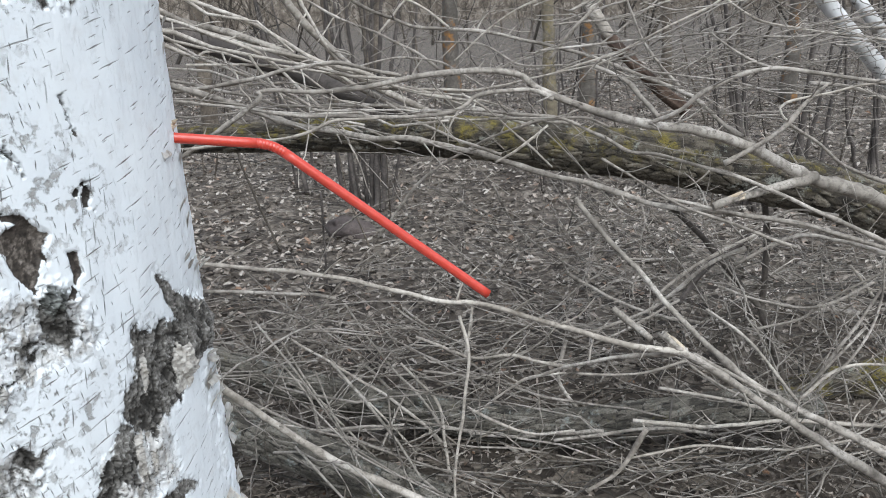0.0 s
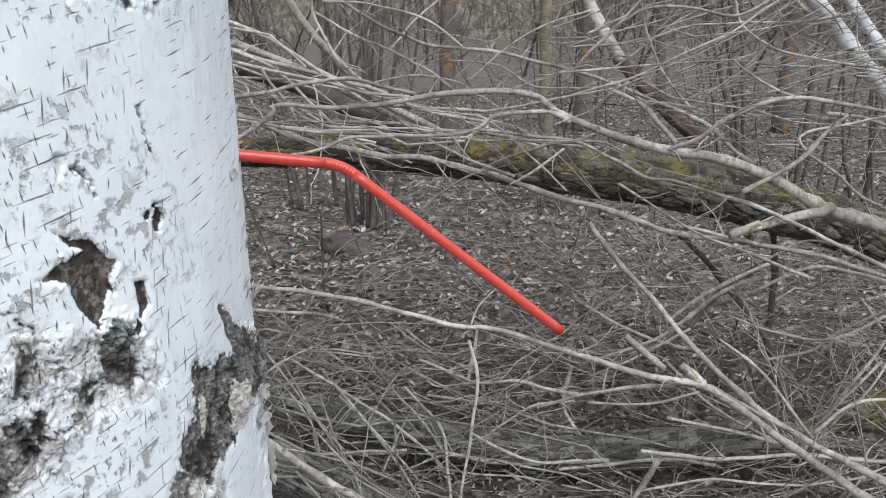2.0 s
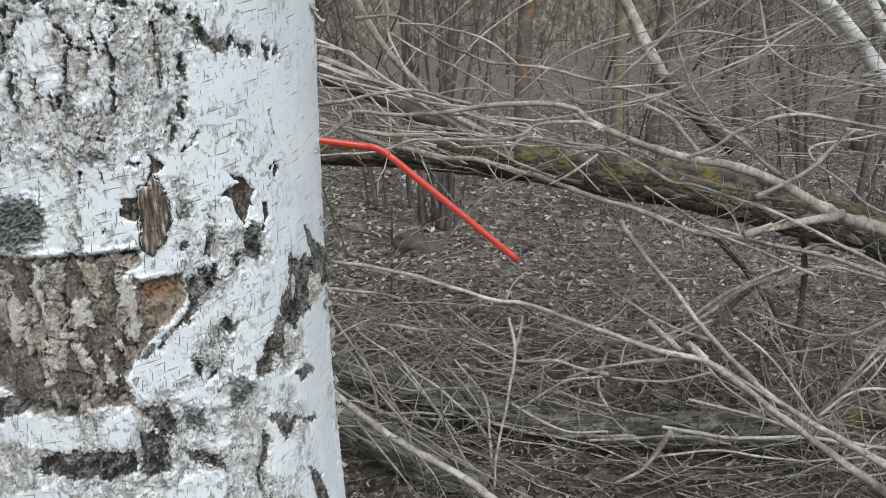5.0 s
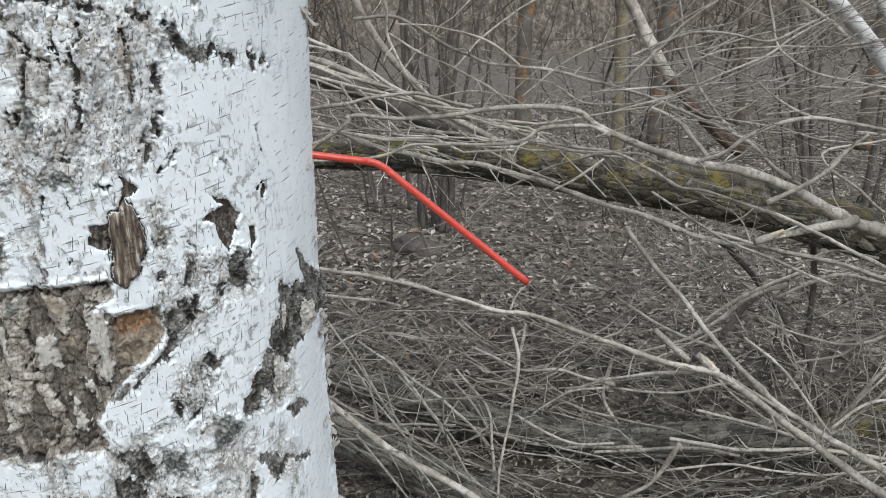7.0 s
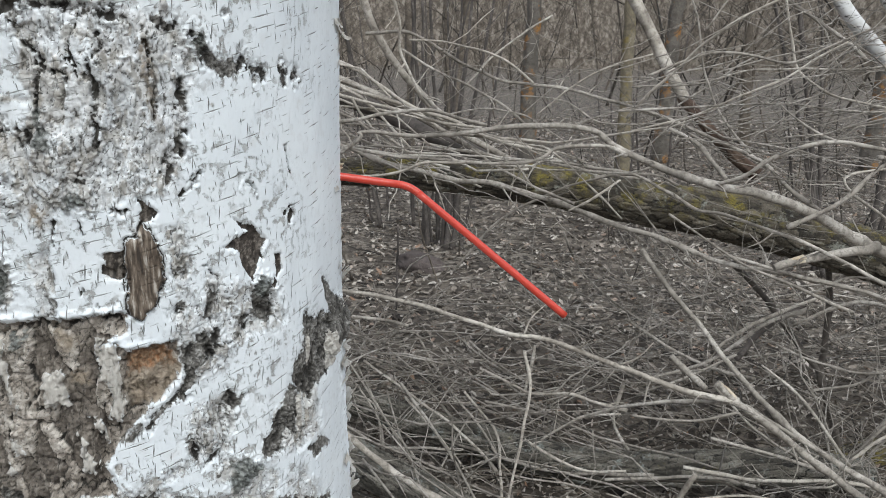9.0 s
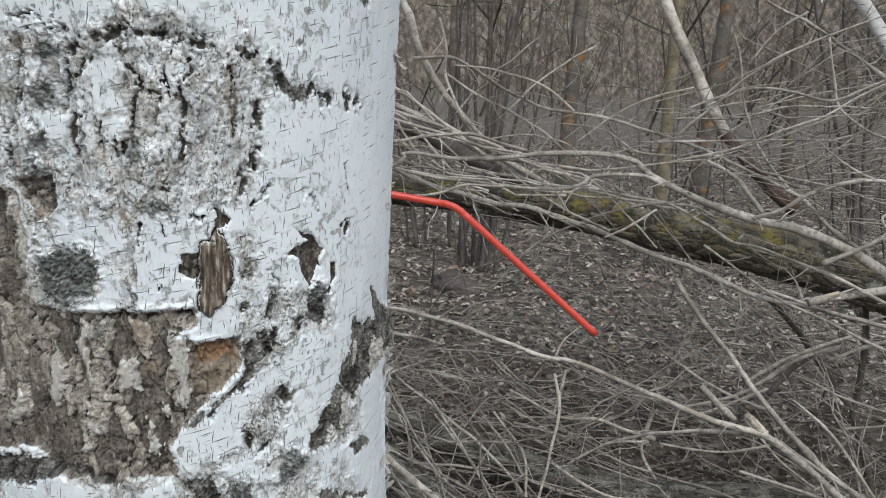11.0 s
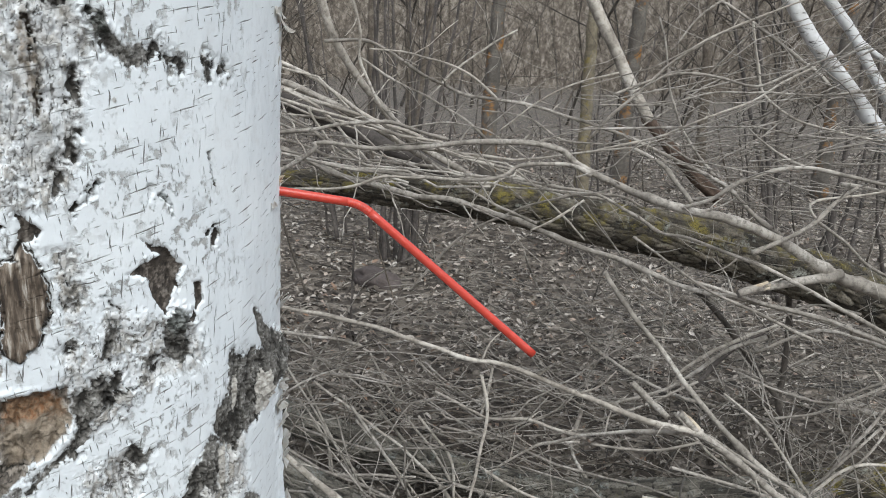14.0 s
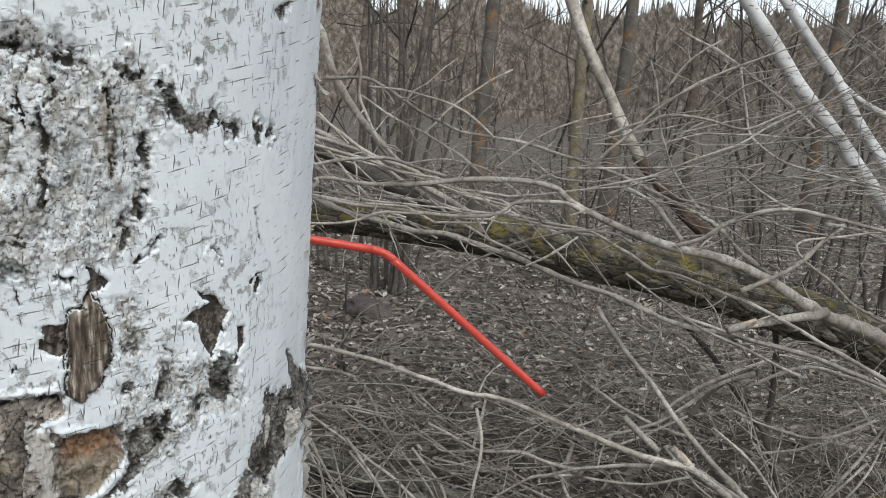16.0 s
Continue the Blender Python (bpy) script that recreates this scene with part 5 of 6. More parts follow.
    # Foot of each layer step, where the material paints a thin shadow line.
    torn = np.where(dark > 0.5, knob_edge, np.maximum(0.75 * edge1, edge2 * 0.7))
    r = stem_radius(Z) + d
    t = np.radians(A)
    mx, my = stem_axis(Z)
    co = np.stack([mx + r * np.cos(t), my + r * np.sin(t), Z], -1).reshape(-1, 3)
    rows, cols = A.shape
    k = np.arange(rows * cols).reshape(rows, cols)
    k = np.concatenate([k, k[:, :1]], 1)
    quads = np.stack([k[:-1, :-1], k[:-1, 1:], k[1:, 1:], k[1:, :-1]], -1).reshape(-1, 4)
    top = stem_axis(np.array(9.5))
    co[-cols:] = (top[0], top[1], 9.5)
    me = bpy.data.meshes.new("trunk")
    me.vertices.add(len(co))
    me.vertices.foreach_set("co", co.ravel())
    me.loops.add(quads.size)
    me.loops.foreach_set("vertex_index", quads.ravel())
    me.polygons.add(len(quads))
    me.polygons.foreach_set("loop_start", np.arange(0, quads.size, 4))
    me.update(calc_edges=True)
    me.polygons.foreach_set("use_smooth", np.ones(len(quads), bool))
    for name, v in (("grey", grey), ("inner", inner), ("dark", dark), ("orange", orange * inner), ("tan", tan * np.maximum(inner, grey)), ("lichen", lichen), ("flake", flake), ("white", white), ("relief", relief), ("crack", fissure), ("torn", torn), ("tone", tone), ("around", S), ("knot", knot), ("tab", tab), ("rim", np.maximum(rim, 1.4 * eye))):
        me.attributes.new(name, "FLOAT", "POINT").data.foreach_set("value", v.astype(np.float32).ravel())
    return me


def birch_material():
    m, n, l, p = graph("old_birch_bark")

    def at(name):
        x = n.new("ShaderNodeAttribute")
        x.attribute_name = name
        return x.outputs["Fac"]

    def calc(op, a, b=None, c=None):
        x = n.new("ShaderNodeMath")
        x.operation = op
        for sock, v in zip(x.inputs, (a, b, c)):
            if v is None:
                continue
            if isinstance(v, (int, float)):
                sock.default_value = v
            else:
                l.new(v, sock)
        return x.outputs[0]

    sep = n.new("ShaderNodeSeparateXYZ")
    pos = n.new("ShaderNodeTexCoord").outputs["Object"]
    l.new(pos, sep.inputs[0])
    z, s = sep.outputs["Z"], at("around")
    flat = n.new("ShaderNodeCombineXYZ")
    l.new(s, flat.inputs[0])
    l.new(z, flat.inputs[1])
    flat = flat.outputs[0]
    fine = noise_node(n, l, flat, 420, 5, 0.65)
    mid = noise_node(n, l, flat, 70, 5, 0.6)
    soft = noise_node(n, l, flat, 14, 4, 0.6)
    grain = noise_node(n, l, flat, 260, 4, 0.6, (1.6, 0.35, 1))

    def dashes(cw, ch, thick, least, most, keep, tilt, off, s=s, z=z):
        """Short level marks, one in each cell of an uneven grid; with s and z swapped they stand upright."""
        u = calc("ADD", calc("MULTIPLY", s, 1 / cw), off)
        v = calc("MULTIPLY", calc("ADD", z, calc("MULTIPLY", s, -tilt)), 1 / ch)
        c2 = n.new("ShaderNodeCombineXYZ")
        l.new(u, c2.inputs[0])
        l.new(v, c2.inputs[1])
        vo = n.new("ShaderNodeTexVoronoi")
        vo.voronoi_dimensions = "2D"
        vo.inputs["Scale"].default_value = 1.0
        l.new(c2.outputs[0], vo.inputs["Vector"])
        sub = n.new("ShaderNodeVectorMath")
        sub.operation = "SUBTRACT"
        l.new(c2.outputs[0], sub.inputs[0])
        l.new(vo.outputs["Position"], sub.inputs[1])
        dxy = n.new("ShaderNodeSeparateXYZ")
        l.new(sub.outputs[0], dxy.inputs[0])
        rgb = n.new("ShaderNodeSeparateColor")
        l.new(vo.outputs["Color"], rgb.inputs[0])
        du = calc("ABSOLUTE", calc("MULTIPLY", dxy.outputs[0], cw))
        dv = calc("ABSOLUTE", calc("MULTIPLY", calc("ADD", dxy.outputs[1], calc("MULTIPLY", calc("SUBTRACT", mid, 0.5), 0.12)), ch))
        half = calc("ADD", least, calc("MULTIPLY", rgb.outputs[0], most - least))
        taper = calc("SUBTRACT", 1.0, calc("DIVIDE", du, half))
        line = calc("MULTIPLY", calc("GREATER_THAN", taper, 0.0), span(n, l, calc("DIVIDE", dv, calc("ADD", calc("MULTIPLY", taper, thick), 1e-5)), 1.0, 0.35))
        return calc("MULTIPLY", line, calc("LESS_THAN", rgb.outputs[1], keep))

    ragged = calc("ADD", calc("MULTIPLY", calc("SUBTRACT", mid, 0.5), 0.45), calc("MULTIPLY", calc("SUBTRACT", fine, 0.5), 0.45))

    def crisp(name, hard=0.10):
        """An area with a torn, sharp border."""
        return span(n, l, calc("ADD", at(name), ragged), 0.5 - hard, 0.5 + hard)

    bent = n.new("ShaderNodeTexNoise")
    bent.inputs["Scale"].default_value, bent.inputs["Detail"].default_value = 130, 4
    l.new(flat, bent.inputs["Vector"])
    shift = n.new("ShaderNodeVectorMath")
    shift.operation = "MULTIPLY_ADD"
    l.new(bent.outputs["Color"], shift.inputs[0])
    shift.inputs[1].default_value = (0.010, 0.014, 0)
    l.new(flat, shift.inputs[2])

    def platelets(scale, stretch, wide):
        """Small plates: the thin splits between them, and a tone for each."""
        mp = n.new("ShaderNodeMapping")
        mp.inputs["Scale"].default_value = stretch
        l.new(shift.outputs[0], mp.inputs["Vector"])
        found = []
        for feature in ("DISTANCE_TO_EDGE", "F1"):
            vo = n.new("ShaderNodeTexVoronoi")
            vo.voronoi_dimensions, vo.feature = "2D", feature
            vo.inputs["Scale"].default_value = scale
            l.new(mp.outputs[0], vo.inputs["Vector"])
            found.append(vo)
        rgb = n.new("ShaderNodeSeparateColor")
        l.new(found[1].outputs["Color"], rgb.inputs[0])
        return span(n, l, found[0].outputs["Distance"], wide, wide * 0.35), rgb.outputs[0]

    split_a, tone_a = platelets(190, (1, 0.62, 1), 0.06)
    open_a = calc("MULTIPLY", split_a, span(n, l, noise_node(n, l, flat, 60, 4, 0.6), 0.50, 0.58))

    def plated(col, low, dark, amount):
        """Gives a bark colour small uneven plates and a few dark splits between them."""
        v = n.new("ShaderNodeHueSaturation")
        mr = n.new("ShaderNodeMapRange")
        mr.inputs["To Min"].default_value, mr.inputs["To Max"].default_value = low, 1.10
        l.new(tone_a, mr.inputs["Value"])
        l.new(mr.outputs[0], v.inputs["Value"])
        l.new(col, v.inputs["Color"])
        return mix(n, l, calc("MULTIPLY", open_a, amount), v.outputs[0], dark)

    long_marks = dashes(0.026, 0.0115, 0.00052, 0.003, 0.0105, 0.62, 0.24, 0.0)
    short_marks = dashes(0.012, 0.0062, 0.00036, 0.001, 0.0034, 0.55, 0.24, 3.3)
    rel, crk, torn, tone = at("relief"), at("crack"), at("torn"), at("tone")
    # paper bark
    white = ramp(n, l, soft, [(0.25, (0.70, 0.73, 0.745)), (0.5, (0.765, 0.79, 0.795)), (0.75, (0.815, 0.835, 0.83))])
    white = mix(n, l, calc("MULTIPLY", span(n, l, mid, 0.56, 0.80), 0.6), white, (0.62, 0.61, 0.59))
    white = mix(n, l, calc("MULTIPLY", span(n, l, grain, 0.60, 0.75), 0.30), white, (0.46, 0.44, 0.42))
    white = mix(n, l, calc("MULTIPLY", long_marks, span(n, l, mid, 0.30, 0.58)), white, (0.20, 0.185, 0.17))
    white = mix(n, l, calc("MULTIPLY", short_marks, 0.7), white, (0.30, 0.285, 0.27))
    # short cracks that run down the paper bark, thick in some places
    worn = calc("MAXIMUM", span(n, l, calc("ADD", s, calc("MULTIPLY", calc("SUBTRACT", soft, 0.5), 0.25)), -0.035, -0.09), 0.12)
    hair = calc("MAXIMUM", dashes(0.017, 0.0085, 0.00045, 0.002, 0.0075, 0.5, 0.12, 1.7, z, s), dashes(0.009, 0.0050, 0.00034, 0.001, 0.0035, 0.5, -0.15, 5.1, z, s))
    hair = calc("MULTIPLY", hair, worn)
    white = mix(n, l, calc("MULTIPLY", hair, 0.9), white, (0.17, 0.155, 0.14))
    scuff = calc("MULTIPLY", calc("MULTIPLY", span(n, l, noise_node(n, l, flat, 150, 6, 0.72, (1.0, 0.7, 1)), 0.53, 0.60), span(n, l, noise_node(n, l, flat, 24, 4, 0.6), 0.42, 0.54)), worn)
    white = mix(n, l, calc("MULTIPLY", scuff, 0.85), white, (0.33, 0.315, 0.29))
    # layered grey bark, with shadow lines painted along its layer edges
    gcol = ramp(n, l, calc("ADD", calc("MULTIPLY", mid, 0.5), calc("MULTIPLY", tone, 0.5)), [(0.24, (0.29, 0.272, 0.24)), (0.37, (0.49, 0.47, 0.435)), (0.46, (0.62, 0.615, 0.60)), (0.64, (0.75, 0.765, 0.765))])
    gcol = mix(n, l, calc("MULTIPLY", span(n, l, fine, 0.56, 0.68), 0.28), gcol, (0.24, 0.228, 0.205))
    gcol = mix(n, l, calc("MULTIPLY", span(n, l, soft, 0.50, 0.62), 0.32), gcol, (0.46, 0.405, 0.335))
    # Painted shadow beneath the edges of the grey layers.
    gcol = mix(n, l, calc("MULTIPLY", span(n, l, calc("ADD", torn, calc("MULTIPLY", calc("SUBTRACT", fine, 0.5), 0.6)), 0.25, 0.60), 0.9), gcol, (0.105, 0.097, 0.085))
    gcol = mix(n, l, span(n, l, calc("ADD", crk, calc("MULTIPLY", calc("SUBTRACT", fine, 0.5), 1.3)), 0.25, 0.65), gcol, (0.085, 0.077, 0.066))
    gcol = plated(gcol, 0.90, (0.15, 0.14, 0.122), 0.22)
    # open brown bark, its layer edges painted dark as if shaded
    bcol = ramp(n, l, calc("ADD", calc("MULTIPLY", tone, 0.75), calc("MULTIPLY", calc("SUBTRACT", mid, 0.40), 0.8)), [(0.10, (0.078, 0.064, 0.052)), (0.26, (0.145, 0.122, 0.10)), (0.43, (0.23, 0.197, 0.162)), (0.58, (0.34, 0.295, 0.247)), (0.76, (0.56, 0.51, 0.445))])
    bcol = mix(n, l, span(n, l, fine, 0.54, 0.74), bcol, (0.05, 0.043, 0.036))
    streaks = noise_node(n, l, flat, 210, 4, 0.65, (1.3, 0.22, 1))
    bcol = mix(n, l, calc("MULTIPLY", span(n, l, streaks, 0.56, 0.66), 0.55), bcol, (0.48, 0.43, 0.37))
    # Edge shadow put into the brown colour.
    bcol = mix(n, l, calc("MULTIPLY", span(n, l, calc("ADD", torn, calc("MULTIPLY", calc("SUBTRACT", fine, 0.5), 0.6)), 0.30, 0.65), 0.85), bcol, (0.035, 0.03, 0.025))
    # Near black in the gaps and in the painted shadow under the plate.
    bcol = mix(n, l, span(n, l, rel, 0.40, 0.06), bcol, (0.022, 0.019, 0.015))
    ocol = ramp(n, l, calc("ADD", calc("MULTIPLY", mid, 0.5), calc("MULTIPLY", fine, 0.5)), [(0.36, (0.05, 0.032, 0.021)), (0.43, (0.17, 0.09, 0.046)), (0.50, (0.29, 0.19, 0.115)), (0.56, (0.27, 0.125, 0.055)), (0.64, (0.10, 0.057, 0.034))])
    acol = ramp(n, l, calc("ADD", calc("MULTIPLY", mid, 0.45), calc("MULTIPLY", fine, 0.55)), [(0.36, (0.10, 0.075, 0.053)), (0.46, (0.25, 0.192, 0.134)), (0.56, (0.36, 0.295, 0.22)), (0.66, (0.14, 0.104, 0.073))])
    # dark furrowed bark, also used for the shadow band bordering the open bark
    dcol = ramp(n, l, calc("ADD", calc("MULTIPLY", rel, 0.45), calc("ADD", calc("MULTIPLY", tone, 0.3), calc("MULTIPLY", fine, 0.35))), [(0.34, (0.018, 0.016, 0.013)), (0.52, (0.055, 0.05, 0.043)), (0.66, (0.14, 0.13, 0.115)), (0.80, (0.42, 0.405, 0.375))])
    # Painted edge shadow again, between the dark ridges.
    dcol = mix(n, l, calc("MULTIPLY", torn, 0.5), dcol, (0.02, 0.018, 0.015))
    lcol = ramp(n, l, calc("ADD", calc("MULTIPLY", fine, 0.7), calc("MULTIPLY", mid, 0.3)), [(0.40, (0.02, 0.022, 0.018)), (0.49, (0.09, 0.095, 0.083)), (0.58, (0.24, 0.248, 0.228))])
    kcol = ramp(n, l, noise_node(n, l, flat, 300, 4, 0.6, (1.5, 0.16, 1)), [(0.36, (0.045, 0.034, 0.026)), (0.47, (0.105, 0.079, 0.058)), (0.56, (0.20, 0.158, 0.12)), (0.64, (0.44, 0.40, 0.345))])
    tcol = ramp(n, l, calc("ADD", calc("MULTIPLY", fine, 0.6), calc("MULTIPLY", tone, 0.4)), [(0.34, (0.025, 0.02, 0.016)), (0.52, (0.075, 0.061, 0.049)), (0.74, (0.27, 0.235, 0.20))])
    fcol = ramp(n, l, grain, [(0.35, (0.56, 0.53, 0.48)), (0.6, (0.44, 0.405, 0.355)), (0.75, (0.27, 0.24, 0.205))])
    # Flakes get a weaker painted edge shadow.
    fcol = mix(n, l, calc("MULTIPLY", torn, 0.45), fcol, (0.22, 0.19, 0.16))
    col = mix(n, l, crisp("grey", 0.22), white, gcol)
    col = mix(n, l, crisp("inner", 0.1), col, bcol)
    col = mix(n, l, calc("MULTIPLY", crisp("tan", 0.3), 0.8), col, acol)
    col = mix(n, l, crisp("orange", 0.3), col, ocol)
    col = mix(n, l, crisp("dark", 0.14), col, dcol)
    col = mix(n, l, calc("MULTIPLY", span(n, l, calc("ADD", at("lichen"), ragged), 0.48, 0.70), 0.9), col, lcol)
    col = mix(n, l, crisp("flake", 0.14), col, fcol)
    col = mix(n, l, crisp("tab"), col, tcol)
    col = mix(n, l, crisp("knot"), col, kcol)
    col = mix(n, l, span(n, l, calc("ADD", at("rim"), calc("MULTIPLY", ragged, 0.5)), 0.45, 0.75), col, (0.045, 0.038, 0.031))
    speck = noise_node(n, l, flat, 800, 4, 0.7)
    rough_all = calc("MINIMUM", 1.0, calc("ADD", calc("ADD", at("grey"), at("inner")), calc("ADD", at("dark"), at("lichen"))))
    col = mix(n, l, calc("MULTIPLY", calc("MULTIPLY", rough_all, 0.20), span(n, l, speck, 0.55, 0.66)), col, (0.08, 0.072, 0.062))
    l.new(col, p.inputs["Base Color"])
    p.inputs["Roughness"].default_value = 0.62
    p.inputs["Specular IOR Level"].default_value = 0.35
    h = calc("MULTIPLY", calc("ADD", calc("MULTIPLY", fine, 0.6), calc("MULTIPLY", grain, 0.35)), calc("ADD", 0.18, calc("MULTIPLY", rough_all, 0.9)))
    h = calc("SUBTRACT", h, calc("ADD", calc("MULTIPLY", long_marks, 0.45), calc("MULTIPLY", short_marks, 0.25)))
    h = calc("SUBTRACT", h, calc("ADD", calc("MULTIPLY", hair, 0.5), calc("MULTIPLY", scuff, 0.25)))
    h = calc("SUBTRACT", h, calc("MULTIPLY", calc("MULTIPLY", open_a, rough_all), 0.6))
    bump(n, l, p, h, 0.9, 0.0018)
    return m


OLD_BIRCH = birch_material()
tree = empty("birch_tree", (TREE_X, TREE_Y, 0))
tagged(tree, "old birch with peeling white bark and dark cracked patches", "tree")
trunk = new("trunk", birch_trunk())
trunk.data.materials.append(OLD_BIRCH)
trunk.parent, trunk.matrix_parent_inverse = tree, Matrix.Translation((-TREE_X, -TREE_Y, 0))


def birch_limbs():
    """The bare limbs high up on the old birch."""
    rng = random.Random(19)
    for k in range(12):
        h = 3.6 + 0.45 * k
        a = k * 2.4 + rng.uniform(-0.4, 0.4)
        out = Vector((math.cos(a), math.sin(a), 0))
        foot = Vector((0, 0, h))
        ln = 2.3 - 0.13 * k
        line = spline([foot, foot + out * ln * 0.35 + Vector((0, 0, ln * 0.35)), foot + out * ln * 0.75 + Vector((0, 0, ln * 0.55)), foot + out * ln + Vector((0, 0, ln * 0.45))], 0.12)
        r = 0.045 - 0.0025 * k
        bm = bmesh.new()
        tube(bm, line, lambda s: r * (1 - 0.85 * s), 8, wobble=0.01, phase=k)
        for _ in range(14):
            q = rng.choice(line[3:])
            e = q + (out + Vector((rng.uniform(-1, 1), rng.uniform(-1, 1), rng.uniform(-1, 0.6)))).normalized() * ln * rng.uniform(0.15, 0.4)
            tube(bm, spline([q, (q + e) / 2 + Vector((0, 0, 0.05)), e], 0.1), lambda s: 0.006 * (1 - 0.8 * s), 4)
        part("limb", bm, DARK_TWIG, tree)


birch_limbs()


def paper_material():
    m, n, l, p = graph("curled_paper_bark")
    co = n.new("ShaderNodeTexCoord").outputs["Object"]
    f = noise_node(n, l, co, 200, 4, 0.6)
    l.new(ramp(n, l, f, [(0.3, (0.80, 0.79, 0.77)), (0.55, (0.70, 0.66, 0.60)), (0.75, (0.38, 0.32, 0.26))]), p.inputs["Base Color"])
    p.inputs["Roughness"].default_value = 0.6
    return m


PAPER = paper_material()


def bark_flake(a, z, wide, tall, curl, rng):
    """A thin strip of paper bark that peels off the stem."""
    bm = bmesh.new()
    rows, cols = 5, 7
    grid = []
    for i in range(rows):
        u = i / (rows - 1)
        line = []
        for j in range(cols):
            v = j / (cols - 1)
            jag = 0.25 * (rng.random() - 0.5) * (1 if u > 0.7 else 0)
            s = a + math.degrees((v - 0.5) * wide / 0.167)
            h = z + (u + jag * u) * tall
            rr = float(stem_radius(np.array(z))) + 0.0005 + curl * (u ** 1.7) * (1 + 0.4 * math.sin(3 * v + z * 90))
            mx, my = stem_axis(np.array(z))
            line.append(bm.verts.new((float(mx) + rr * math.cos(radians(s)), float(my) + rr * math.sin(radians(s)), h)))
        grid.append(line)
    for p0, p1 in zip(grid, grid[1:]):
        for j in range(cols - 1):
            bm.faces.new((p0[j], p0[j + 1], p1[j + 1], p1[j])).smooth = True
    bmesh.ops.solidify(bm, geom=bm.faces[:], thickness=0.0005)
    ob = part("bark_flake", bm, PAPER, tree)
    ob.matrix_parent_inverse = Matrix.Translation((-TREE_X, -TREE_Y, 0))


def flakes():
    rng = random.Random(8)
    bark_flake(11, 1.232, 0.012, -0.009, 0.007, rng)
    bark_flake(13, 1.222, 0.010, 0.006, 0.005, rng)
    for _ in range(80):
        z = rng.uniform(0.75, 1.30)
        lower = z < 1.04
        if not lower and rng.random() < 0.5:
            continue
        bark_flake(rng.uniform(3, 22), z, rng.uniform(0.005, 0.018), rng.choice((-1, 1)) * rng.uniform(0.003, 0.010), rng.uniform(0.001, 0.0060 if lower else 0.0026), rng)


flakes()


# ---- drinking straw ----
def straw_material():
    m, n, l, p = graph("red_plastic")
    fine = noise_node(n, l, n.new("ShaderNodeTexCoord").outputs["Object"], 300, 3, 0.6)
    l.new(ramp(n, l, fine, [(0.3, (0.50, 0.052, 0.032)), (0.7, (0.56, 0.066, 0.042))]), p.inputs["Base Color"])
    p.inputs["Roughness"].default_value = 0.26
    p.inputs["Coat Weight"].default_value = 0.1
    p.inputs["Subsurface Weight"].default_value = 0.15
    p.inputs["Subsurface Radius"].default_value = (0.006, 0.001, 0.001)
    return m


RED = straw_material()
MOUNT, BEND, TIP = Vector((-0.161, 0.484, 1.121)), Vector((-0.111, 0.505, 1.112)), Vector((0.017, 0.525, 1.004))


def hollow(bm, pts, radius, sides=20, wall=0.0004):
    outer = tube(bm, pts, radius, sides, close=False)
    inner = tube(bm, pts, lambda s: radius(s) - wall, sides, close=False)
    for o, i in ((outer[0], inner[0]), (outer[-1], inner[-1])):
        for k in range(sides):
            bm.faces.new((o[k], o[(k + 1) % sides], i[(k + 1) % sides], i[k]))
    bmesh.ops.recalc_face_normals(bm, faces=bm.faces)


def make_straw():
    straw = empty("drinking_straw", MOUNT)
    tagged(straw, "bent red plastic drinking straw stuck into the birch bark", "straw")
    R = 0.0031
    a, b = (BEND - MOUNT).normalized(), (TIP - BEND).normalized()
    inset = MOUNT - a * 0.03
    one = bmesh.new()
    hollow(one, [inset.lerp(BEND - a * 0.009, i / 12) for i in range(13)], lambda s: R)
    two = bmesh.new()
    hollow(two, [(BEND + b * 0.009).lerp(TIP, i / 24) for i in range(25)], lambda s: R)
    rib = bmesh.new()
    k = 72
    p0, p1, p2 = BEND - a * 0.0095, BEND, BEND + b * 0.0095
    line = [p0.lerp(p1, i / k).lerp(p1.lerp(p2, i / k), i / k) for i in range(k + 1)]
    hollow(rib, line, lambda s: R * (1.0 + 0.028 * math.sin(s * 2 * math.pi * 9)))
    for nm, bm in (("short_tube", one), ("ribbed_elbow", rib), ("long_tube", two)):
        o = part(nm, bm, RED, straw)
        o.matrix_parent_inverse = Matrix.Translation(-MOUNT)


make_straw()


def wood_plug():
    rng = random.Random(4)
    bm = bmesh.new()
    for _ in range(9):
        c = MOUNT + Vector((rng.uniform(-0.004, 0.001), rng.uniform(-0.004, 0.002), rng.uniform(-0.001, 0.010)))
        d = Vector((rng.uniform(0.2, 1), rng.uniform(-0.6, 0.2), rng.uniform(-0.2, 1))).normalized() * rng.uniform(0.003, 0.007)
        tube(bm, [c, c + d * 0.5, c + d], lambda s: 0.0016 * (1.1 - s), 5)
    ob = part("wood_shavings", bm, RAW_WOOD)
    tagged(ob, "pale wood shavings round the drilled hole in the bark", "wood shavings", kind="stuff")


wood_plug()


